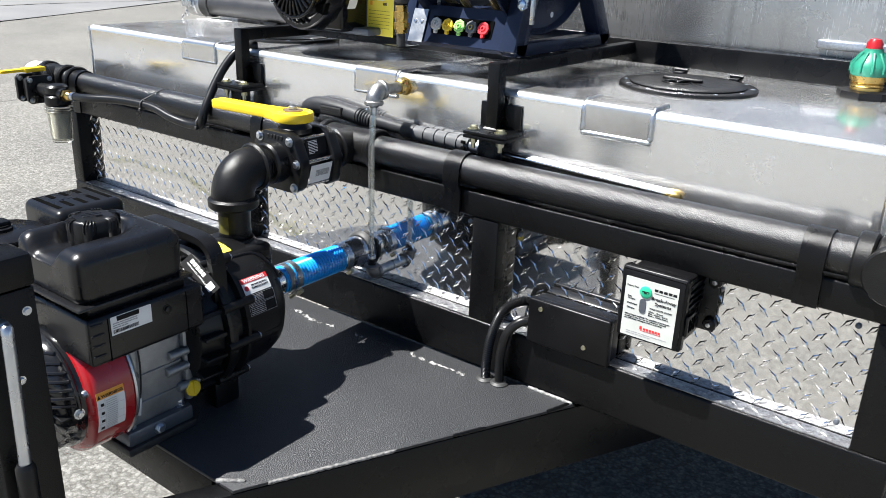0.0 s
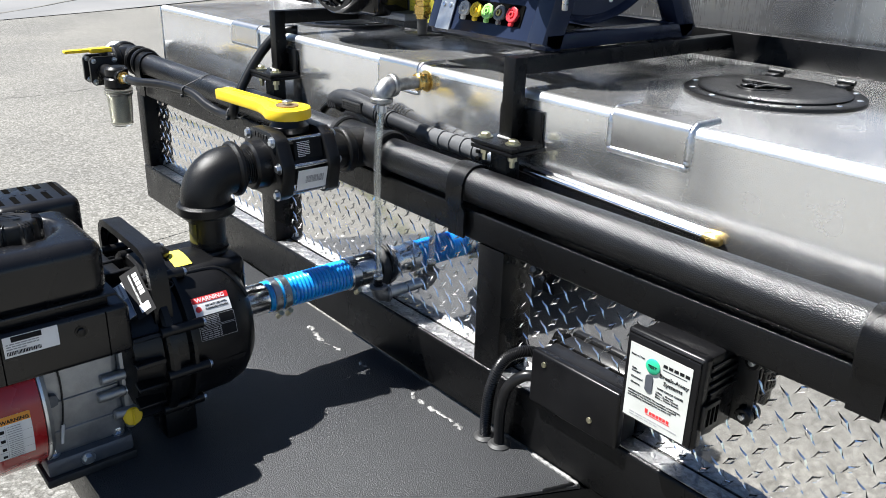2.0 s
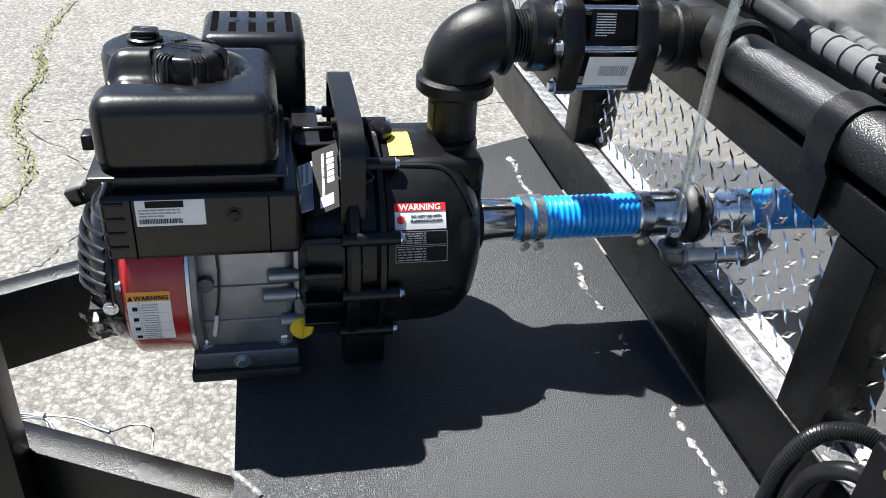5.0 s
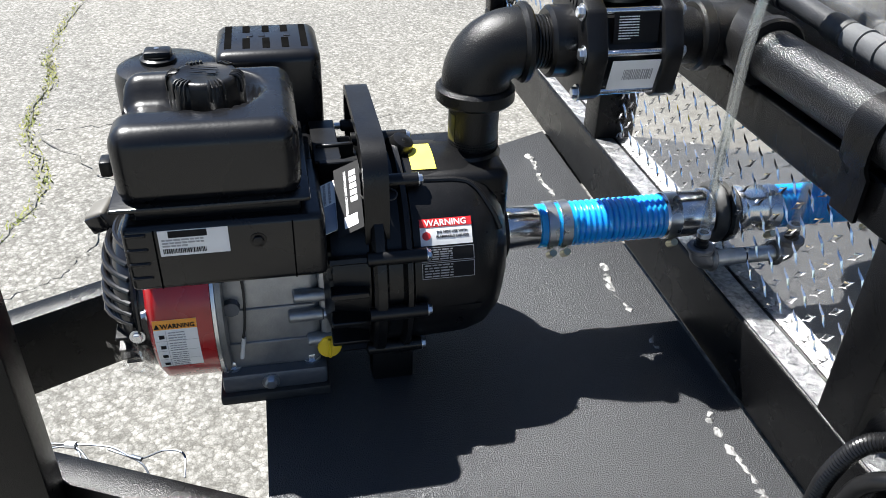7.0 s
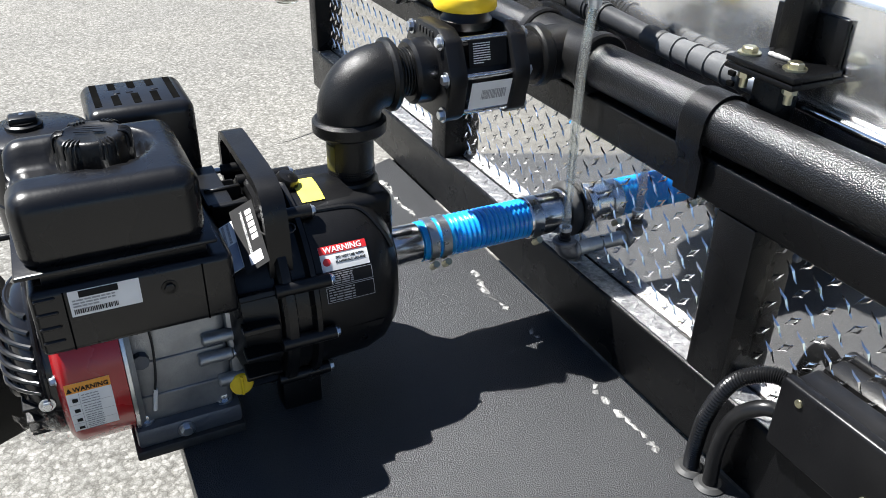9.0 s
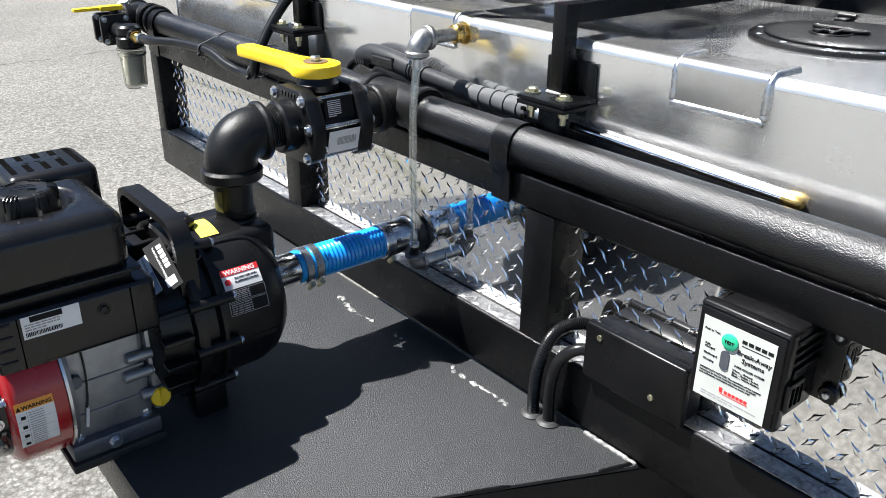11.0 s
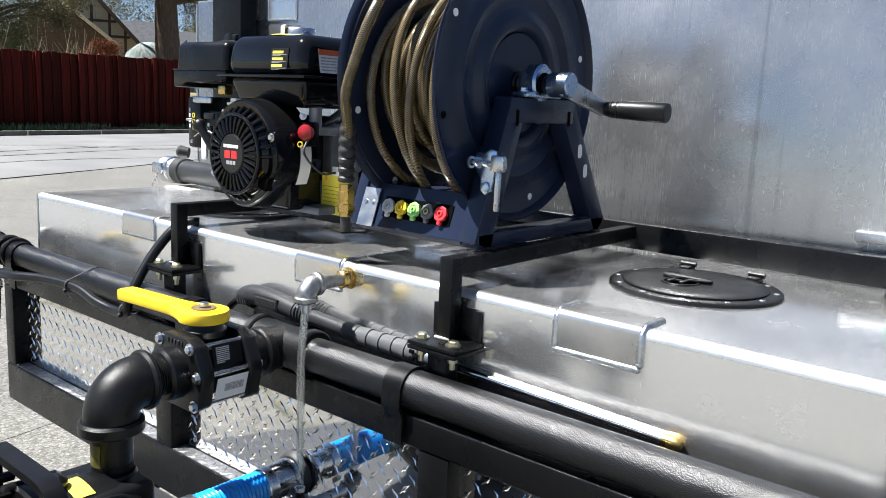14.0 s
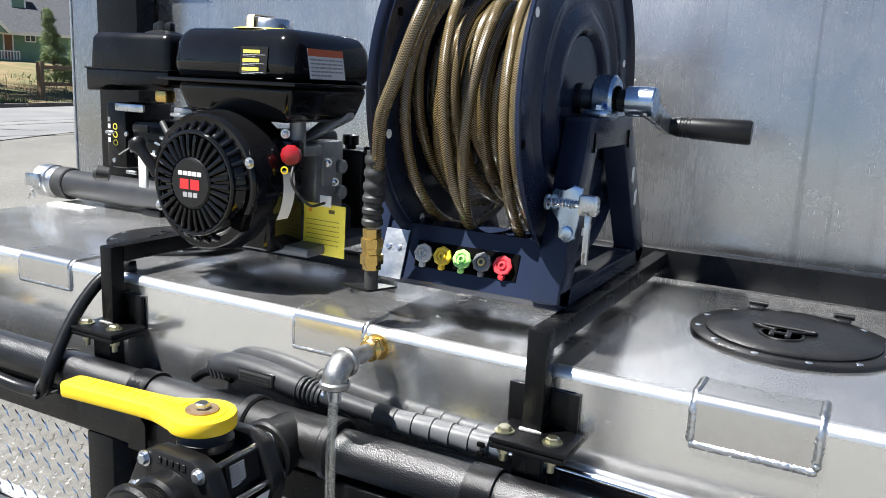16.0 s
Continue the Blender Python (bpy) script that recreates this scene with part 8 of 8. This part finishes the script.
b = lathe([(0, 0.036), (0.025, 0.038), (0.027, 0.042), (0.042, 0.042), (0.047, 0.036), (0.054, 0.040), (0.070, 0.041), (0.074, 0.035)], (-1.466, by, bz), (-1, 0, 0), 24)
wpart("cam_coupling", b, weld, bar, "cast aluminium cam coupling")
for s in (-1, 1):
    wpart("cam_arm", box((-1.544, by + s * 0.046 - 0.006, bz - 0.010), (-1.491, by + s * 0.046 + 0.006, bz + 0.022), 0.004), zinc, bar)
wpart("cam_ring", lathe([(0, 0.010), (0.002, 0.010), (0.002, 0.008)], (-1.516, by - 0.05, bz - 0.03), (0.4, 1, 0), 16, cap=False), zinc, bar)
for s, a in ((-1, 0.3), (1, 0.5)):
    link = [(-1.515 - 0.008 * k, by + s * 0.049, bz - 0.008 - 0.011 * k - 0.004 * math.sin(k)) for k in range(5)]
    for k, p in enumerate(link):
        wpart("chain_link", lathe([(0, 0.0055), (0.0014, 0.0055), (0.0014, 0.0038), (0, 0.0038)], p, (a, 1, k % 2), 12, cap=False), chrome, bar)
wpart("saddle", box((-1.16, by - 0.03, TOP), (-1.10, by + 0.03, bz - 0.030), 0.004), powder, bar)
wpart("saddle", box((-0.76, by - 0.03, TOP), (-0.71, by + 0.03, bz - 0.030), 0.004), powder, bar)
# white strip on the tank's top at its end
tagged(part("tape_strip", box((-1.440, 0.40, TOP + 0.0005), (-1.305, 0.435, TOP + 0.0015)), white_label), "white tape strip on the low tank", "tape")

# loose wires on the tongue
lw = thing("loose_wires", (-0.2, -0.86, 0.55), "thin tangled grey wires hanging by the tongue", "wires")
wire_runs = (((-0.235, -0.960, 0.52), (-0.205, -0.880, 0.534), (-0.190, -0.835, 0.536), (-0.172, -0.805, 0.530), (-0.182, -0.775, 0.528), (-0.172, -0.752, 0.528), (-0.142, -0.750, 0.520)),
             ((-0.215, -0.945, 0.52), (-0.204, -0.885, 0.532), (-0.180, -0.862, 0.530), (-0.160, -0.845, 0.515)),
             ((-0.222, -0.930, 0.52), (-0.204, -0.882, 0.530), (-0.176, -0.868, 0.525), (-0.150, -0.858, 0.510)),
             ((-0.190, -0.840, 0.534), (-0.172, -0.808, 0.530), (-0.160, -0.795, 0.524), (-0.142, -0.788, 0.512)))
for p in wire_runs:
    wpart("wire", sweep(curve_points(p, 8), 0.0013, 6), cast_dark, lw)
wpart("wire_joint", sweep([(-0.176, -0.812, 0.531), (-0.170, -0.800, 0.530)], 0.003, 8), cast_dark, lw)
wpart("tape_wrap", sweep([(-0.207, -0.890, 0.533), (-0.203, -0.878, 0.534)], 0.0045, 8), white_label, lw)


# ---------------------------------------------------------------- distance
def at_fence(s, d, z=0.0):
    p = FENCE_A + along * s + away * d
    return Vector((p.x, p.y, ground_height(p.x, p.y) + z))


yaw = math.atan2(along.y, along.x)
fence = thing("board_fence", at_fence(4.5, 0), "dark red stained vertical board fence along the street", "fence")
FL_ = (FENCE_B - FENCE_A).length
base_board = part("board", box((-0.074, -0.010, 0.0), (0.074, 0.010, 1.95), 0.004, 1), fence_red)
base_board.parent = fence
post_mesh = part("post", box((-0.055, -0.035, 0.0), (0.055, 0.010, 1.97), 0.004, 1), fence_red)
post_mesh.parent = fence
rnd = random.Random(31)


def fence_foot(s):
    return 0.06 - 0.20 * (1 - s / FL_)


n_b = int(FL_ / 0.13)
for k in range(n_b):
    o = base_board if k == 0 else new("board", base_board.data)
    o.parent = fence
    s = 0.07 + k * 0.13
    p = at_fence(s, 0.026 if k % 2 else 0.0, fence_foot(s) + rnd.uniform(-0.02, 0.02)) - fence.location
    o.matrix_basis = Matrix.Translation(p) @ Matrix.Rotation(yaw + rnd.uniform(-0.03, 0.03), 4, "Z")
for k in range(8):
    o = post_mesh if k == 0 else new("post", post_mesh.data)
    o.parent = fence
    s = 0.4 + k * 1.2
    o.matrix_basis = Matrix.Translation(at_fence(s, -0.03, fence_foot(s)) - fence.location) @ Matrix.Rotation(yaw, 4, "Z")

rails = thing("rail_fence", at_fence(10.6, 1.2), "weathered wooden post and rail fence on the bank", "fence")
F0 = Vector((-21.43, 14.87, 0.36))
r_dir = Vector((0.12, 0.99, 0)).normalized()
for k in range(5):
    own = box((-0.08, -0.08, -0.3), (0.08, 0.08, 1.13), 0.015, 1)
    q = F0 + r_dir * 2.4 * k
    bmesh.ops.transform(own, matrix=Matrix.Translation(q) @ Matrix.Rotation(yaw, 4, "Z"), verts=own.verts)
    wpart("post", own, post_wood, rails)
for z in (0.50, 0.98):
    q = F0 + r_dir * 4.8 + Vector((0, 0, z))
    own = box((-4.8, -0.04, -0.055), (4.8, 0.04, 0.055), 0.01, 1)
    bmesh.ops.transform(own, matrix=Matrix.Translation(q) @ Matrix.Rotation(math.atan2(r_dir.y, r_dir.x), 4, "Z"), verts=own.verts)
    wpart("rail", own, post_wood, rails)

# grass and weeds between street and fence
rn = np.random.RandomState(61)
verts, faces = [], []
for i in range(9000):
    s, d = rn.uniform(-6, 22), -0.72 + abs(rn.normal(0, 0.42))
    if s > 9.4:
        d = rn.uniform(-0.7, 7.0)
    p = at_fence(s, d)
    z0 = bank(p.x, p.y)
    h = rn.uniform(0.03, 0.14) * (0.6 + 0.8 * (math.sin(s * 2.3) * math.sin(s * 0.9 + d) > -0.1))
    a = rn.uniform(0, 6.28)
    dx, dy = math.cos(a) * 0.016, math.sin(a) * 0.016
    k = len(verts)
    verts += [(p.x - dx, p.y - dy, z0 - 0.01), (p.x + dx, p.y + dy, z0 - 0.01), (p.x + dy * 3, p.y - dx * 3, z0 + h)]
    faces.append((k, k + 1, k + 2))
me = bpy.data.meshes.new("grass")
me.from_pydata(verts, [], faces)
me.materials.append(leaf_green)
tagged(new("grass", me), "ragged green grass and weeds along the street edge", "grass", kind="stuff")


def leaves(clumps, size, per, mat, seed, droop=0.0):
    """Many small leaf blades in clumps: (centre, radius)."""
    r = np.random.RandomState(seed)
    n = len(clumps) * per
    c = np.repeat(np.array([q[0] for q in clumps]), per, axis=0)
    rad = np.repeat(np.array([q[1] for q in clumps]), per)[:, None]
    d = r.normal(size=(n, 3))
    d /= np.linalg.norm(d, axis=1)[:, None]
    p = c + d * rad * r.uniform(0.2, 1.0, (n, 1)) * np.array([1, 1, 0.7])
    p[:, 2] -= droop * r.uniform(0, 1, n) ** 2
    u = r.normal(size=(n, 3))
    u /= np.linalg.norm(u, axis=1)[:, None]
    w = np.cross(u, r.normal(size=(n, 3)))
    w /= np.linalg.norm(w, axis=1)[:, None] + 1e-6
    s = size * r.uniform(0.5, 1.4, (n, 1))
    v = np.stack([p - u * s, p + w * s * 0.35, p + u * s, p - w * s * 0.35], axis=1).reshape(-1, 3)
    f = np.arange(4 * n).reshape(-1, 4)
    mesh = bpy.data.meshes.new("crown")
    mesh.from_pydata(v.tolist(), [], f.tolist())
    mesh.materials.append(mat)
    return mesh


def tree(name, base, height, r, label, mat, seed, spread, low, clump_r, n_clumps, per, size, lean=(0, 0), droop=0.0, cone=0.6, boughs=()):
    rn2 = random.Random(seed)
    t = thing(name, base, label, "tree")
    bm = bmesh.new()
    top = Vector(base) + Vector((lean[0], lean[1], height))
    trunk = curve_points([Vector(base) - Vector((0, 0, 0.2)), Vector(base).lerp(top, 0.35) + Vector((rn2.uniform(-.2, .2) * r * 3, rn2.uniform(-.2, .2) * r * 3, 0)), Vector(base).lerp(top, 0.7), top], 6)
    sweep(trunk, [r * (1.12 - 0.95 * i / (len(trunk) - 1)) for i in range(len(trunk))], 14, bm)
    clumps = []
    for k in range(n_clumps):
        f = low + (1 - low) * rn2.random()
        p = Vector(base).lerp(top, f)
        a = rn2.uniform(0, 6.28)
        reach = spread * (1.05 - cone * f) * rn2.uniform(0.35, 1.0)
        e = p + Vector((math.cos(a) * reach, math.sin(a) * reach, rn2.uniform(-0.06, 0.07) * height))
        if k % 3 == 0:
            sweep(curve_points([p, p.lerp(e, 0.5) + Vector((0, 0, 0.03 * height)), e], 4), [r * 0.28 * (1 - 0.8 * i / 8) for i in range(9)], 6, bm)
        clumps.append((tuple(e), clump_r * rn2.uniform(0.6, 1.3)))
    for z0, reach, turn, dip in boughs:
        p = Vector(base).lerp(top, z0)
        line = curve_points([p, p + Vector((math.cos(turn) * reach * 0.5, math.sin(turn) * reach * 0.5, 0.05 * height)), p + Vector((math.cos(turn) * reach, math.sin(turn) * reach, dip))], 9)
        sweep(line, [r * 0.34 * (1 - 0.85 * i / (len(line) - 1)) for i in range(len(line))], 7, bm)
        for q in line[4:]:
            for _ in range(3):
                clumps.append(((q.x + rn2.gauss(0, 0.35), q.y + rn2.gauss(0, 0.35), q.z + rn2.gauss(0.05, 0.28)), rn2.uniform(0.25, 0.55)))
    wpart("trunk", bm, bark, t)
    o = new("crown", leaves(clumps, size, per, mat, seed, droop))
    o["kind"] = "stuff"
    hang(o, t)
    return t


def polar(x, y, z=0.0):
    return (x, y, bank(x, y) + z)


tree("juniper_tree", polar(-24.56, 14.81), 10.5, 0.45, "large old juniper tree with shaggy dark crown behind the fence", leaf_dark, 41, 6.2, 0.40, 0.80, 430, 800, 0.024, droop=0.5,
     boughs=((0.36, 5.2, 1.35, -0.75), (0.40, 4.6, 1.75, -0.45), (0.42, 5.8, 1.05, -0.35), (0.36, 4.2, 0.7, -0.6), (0.38, 4.5, -1.2, -0.3), (0.44, 6.4, 1.5, -0.1)))
tree("pine_tree", polar(-27.5, 10.0), 8.6, 0.25, "dense olive conifer behind the red fence", leaf_dark, 42, 3.6, 0.10, 0.75, 200, 380, 0.040, droop=0.4)
tree("leafy_tree", polar(-26.0, 7.0), 7.6, 0.20, "tall green tree behind the red fence", leaf_green, 43, 3.6, 0.12, 0.75, 160, 320, 0.042)
tree("young_cedar", polar(-27.0, 19.55), 2.5, 0.05, "young feathery cedar on the bank", leaf_cedar, 44, 0.72, 0.04, 0.17, 190, 260, 0.020, lean=(0.0, -0.25), cone=1.0)
tree("young_cedar", polar(-27.0, 20.75), 1.7, 0.05, "young bushy cedar beside the rail fence", leaf_cedar, 46, 0.95, 0.04, 0.20, 170, 260, 0.020, cone=0.75)
tree("rust_shrub", polar(-23.2, 11.7), 2.2, 0.05, "rust-red leafy shrub behind the fence", leaf_rust, 45, 0.75, 0.15, 0.26, 110, 130, 0.035, cone=0.4)
far_wood = []
rnd = random.Random(50)
for k in range(260):
    a = rnd.uniform(-14, 36)
    far_wood.append(((-122 + rnd.uniform(-6, 6) + abs(a - 8) * 0.3, a * 4.2 + 10, rnd.uniform(3, 24)), rnd.uniform(3.0, 5.5)))
o = new("far_trees", leaves(far_wood, 0.20, 1300, leaf_dark, 51))
tagged(o, "dark belt of trees far behind the houses", "trees", kind="stuff")
# added tree belts out of view, there to darken horizon reflections in the metal
unseen_wood = []
for k in range(170):
    a = radians(rnd.uniform(185, 350))
    unseen_wood.append(((70 * math.cos(a), 70 * math.sin(a), rnd.uniform(2, 10)), rnd.uniform(1.8, 3.2)))
for k in range(130):
    unseen_wood.append(((rnd.uniform(-20, 30), 55 + rnd.uniform(-4, 8), rnd.uniform(3, 14)), rnd.uniform(1.6, 3.0)))
o = new("far_trees", leaves(unseen_wood, 0.34, 80, leaf_green, 52))
tagged(o, "unseen belts of trees added round the lot to darken reflections", "trees", kind="stuff")
for k, (x, y, n_t, hh) in enumerate(((-23.4, 10.6, 16, 2.6), (-22.6, 8.6, 12, 2.4))):
    bt = thing("bare_shrub", polar(x, y), "bare pale twiggy shrub behind the fence", "shrub")
    bm = bmesh.new()
    for j in range(n_t):
        a, h = rnd.uniform(0, 6.28), hh * rnd.uniform(0.6, 1.15)
        q = Vector(polar(x + rnd.uniform(-0.4, 0.4), y + rnd.uniform(-0.5, 0.5), -0.1))
        e = q + Vector((math.cos(a) * 0.5, math.sin(a) * 0.5, h))
        mid = q.lerp(e, 0.5) + Vector((rnd.uniform(-.12, .12), rnd.uniform(-.12, .12), 0))
        sweep([q, mid, e], [0.024, 0.016, 0.004], 5, bm)
        for _ in range(3):
            a2 = rnd.uniform(0, 6.28)
            sweep([mid.lerp(e, 0.3), mid.lerp(e, 0.3) + Vector((math.cos(a2) * 0.3, math.sin(a2) * 0.3, 0.45))], [0.010, 0.003], 4, bm)
    ob = wpart("brushwood", bm, twig_pale, bt)
    ob["kind"] = "stuff"


# houses: each drawn in its own upright frame, u to the right of its front, v back from it
def house_frame(name, at, turn, label):
    h = thing(name, at, label, "house")
    m = Matrix.Translation((at[0], at[1], at[2] - 1.3)) @ Matrix.Rotation(radians(turn), 4, "Z")

    def add(nm, own, mat, parent=None, lab=""):
        bmesh.ops.transform(own, matrix=m, verts=own.verts)
        return wpart(nm, own, mat, parent or h, lab, smooth=0)
    return h, add


def slope(u0, u1, v0, z0, v1, z1, thick=0.18):
    """A roof plane between an eave (v0, z0) and a ridge (v1, z1)."""
    return prism([(u0, v0, z0), (u0, v1, z1), (u0, v1, z1 - thick), (u0, v0, z0 - thick)], (u1 - u0, 0, 0))


h, add = house_frame("green_house", (-85.7, 58.7, 1.55), 56.3, "green house with grey shingle roof and white trim")
add("wall", box((-4.0, 0.0, 0.9), (12.2, 9.0, 4.45)), green_wall)
add("roof", slope(-6.0, 13.0, -1.2, 4.35, 5.0, 8.6), shingle, None, "grey shingle roof")
add("roof", slope(-6.0, 13.0, 11.2, 4.35, 5.0, 8.6), shingle, None, "grey shingle roof")
add("fascia", box((-6.0, -1.26, 4.05), (13.0, -1.18, 4.40)), white_trim)
add("porch_roof", prism([(-5.6, -3.2, 4.3), (-3.2, -3.2, 7.2), (-0.6, -3.2, 4.3), (-0.9, -3.2, 4.2), (-3.2, -3.2, 6.9), (-5.4, -3.2, 4.2)], (0, 8, 0)), shingle, None, "shingled porch gable")
add("gable_wall", prism([(-5.3, -3.1, 4.2), (-0.9, -3.1, 4.2), (-3.2, -3.1, 6.9)], (0, 0.1, 0)), green_wall)
add("barge_board", prism([(-3.2, -3.26, 7.25), (-0.5, -3.26, 4.3), (-0.75, -3.26, 4.1), (-3.2, -3.26, 6.85)], (0, 0.06, 0)), white_trim)
wd = add("window", box((0.90, -0.05, 3.50), (1.85, 0.02, 4.22)), pane_dark)
add("window_frame", box((0.80, -0.09, 4.20), (1.95, -0.02, 4.32)), white_trim, wd)
add("window_frame", box((0.80, -0.09, 3.40), (1.95, -0.02, 3.52)), white_trim, wd)
for u in (0.80, 1.32, 1.83):
    add("window_frame", box((u, -0.10, 3.45), (u + 0.12, -0.02, 4.30)), white_trim, wd)
dr = add("door", box((-1.20, -0.05, 1.5), (-0.45, 0.02, 4.05)), material("brown_door", (0.16, 0.08, 0.04), 0.6, color2=(0.2, 0.1, 0.05)))
for u in (-1.36, -0.45):
    add("door_frame", box((u, -0.09, 1.5), (u + 0.15, -0.02, 4.15)), white_trim, dr)
ch = add("chimney", box((-0.35, 3.0, 5.2), (1.1, 4.2, 9.4)), green_wall)
for u in (-0.40, 1.0):
    add("corner_board", box((u, 2.94, 5.0), (u + 0.16, 3.0, 9.4)), white_trim, ch)
add("vent_pipe", box((2.6, 1.6, 6.1), (2.72, 1.72, 7.0)), timber)
add("porch_rail", box((-2.2, -2.1, 2.25), (0.2, -2.0, 2.37)), white_trim)
for k in range(9):
    add("baluster", box((-2.2 + k * 0.29, -2.08, 1.4), (-2.08 + k * 0.29, -2.02, 2.27)), white_trim)
add("porch_post", box((-2.4, -1.2, 1.3), (-2.2, -1.0, 4.2)), white_trim)

h, add = house_frame("timbered_house", (-43.3, 22.5, 1.3), 62.0, "cream gabled house with dark timbers and shingle roof")
add("wall", prism([(-5.2, 0, 1.2), (2.0, 0, 1.2), (2.0, 0, 3.5), (-1.6, 0, 7.4), (-5.2, 0, 3.5)], (0, 8, 0)), cream_wall, None, "cream stucco gable")
for s in (-1, 1):
    add("roof", prism([(-1.6, -0.7, 7.55), (-1.6 + s * 4.1, -0.7, 3.10), (-1.6 + s * 4.1, -0.7, 2.92), (-1.6, -0.7, 7.35)], (0, 9.4, 0)), shingle, None, "grey shingle roof")
    add("barge_board", prism([(-1.6, -0.76, 7.60), (-1.6 + s * 4.15, -0.76, 3.10), (-1.6 + s * 4.15, -0.76, 2.85), (-1.6, -0.76, 7.32)], (0, 0.06, 0)), timber)
for u in (-0.75, 0.15, 0.95):
    add("timber", box((u - 0.07, -0.05, 1.4), (u + 0.07, -0.005, 5.9 - max(0, u) * 1.1)), timber)
for z, u1 in ((5.0, 0.5), (4.2, 1.2)):
    add("timber", box((-2.6, -0.06, z), (u1, -0.006, z + 0.14)), timber)
add("front_gable", prism([(-5.0, -2.0, 1.2), (0.2, -2.0, 1.2), (0.2, -2.0, 3.8), (-2.3, -2.0, 5.75), (-5.0, -2.0, 3.8)], (0, 1.9, 0)), timber)
add("gable_roof", prism([(-2.3, -2.5, 6.0), (0.55, -2.5, 3.75), (0.55, -2.5, 3.62), (-2.3, -2.5, 5.85)], (0, 2.4, 0)), shingle)
add("barge_board", prism([(-2.3, -2.56, 6.02), (0.6, -2.56, 3.74), (0.6, -2.56, 3.50), (-2.3, -2.56, 5.78)], (0, 0.06, 0)), cream_wall)
add("wing_wall", box((1.9, 3.0, 1.2), (2.9, 8.0, 3.6)), cream_wall)
add("wing_roof", slope(0.2, 3.1, 2.2, 3.5, 5.5, 5.6), shingle, None, "grey shingle roof")

um = thing("patio_umbrella", (-26.6, 15.0, bank(-26.6, 15.0)), "faded green tilted patio umbrella behind the fence", "umbrella")
wpart("pole", rod((-26.6, 15.0, bank(-26.6, 15.0)), (-26.6, 15.0, 3.05), 0.025, n=10), white_trim, um)
wpart("canopy", lathe([(0.0, 0.75), (0.10, 0.62), (0.28, 0.32), (0.40, 0.04), (0.42, 0.0)], (-26.6, 15.0, 2.70), (0.25, -0.5, 0.8), 8), material(
    "faded_green_canvas", (0.22, 0.27, 0.25), 0.8, color2=(0.32, 0.37, 0.35), scale=3), um)
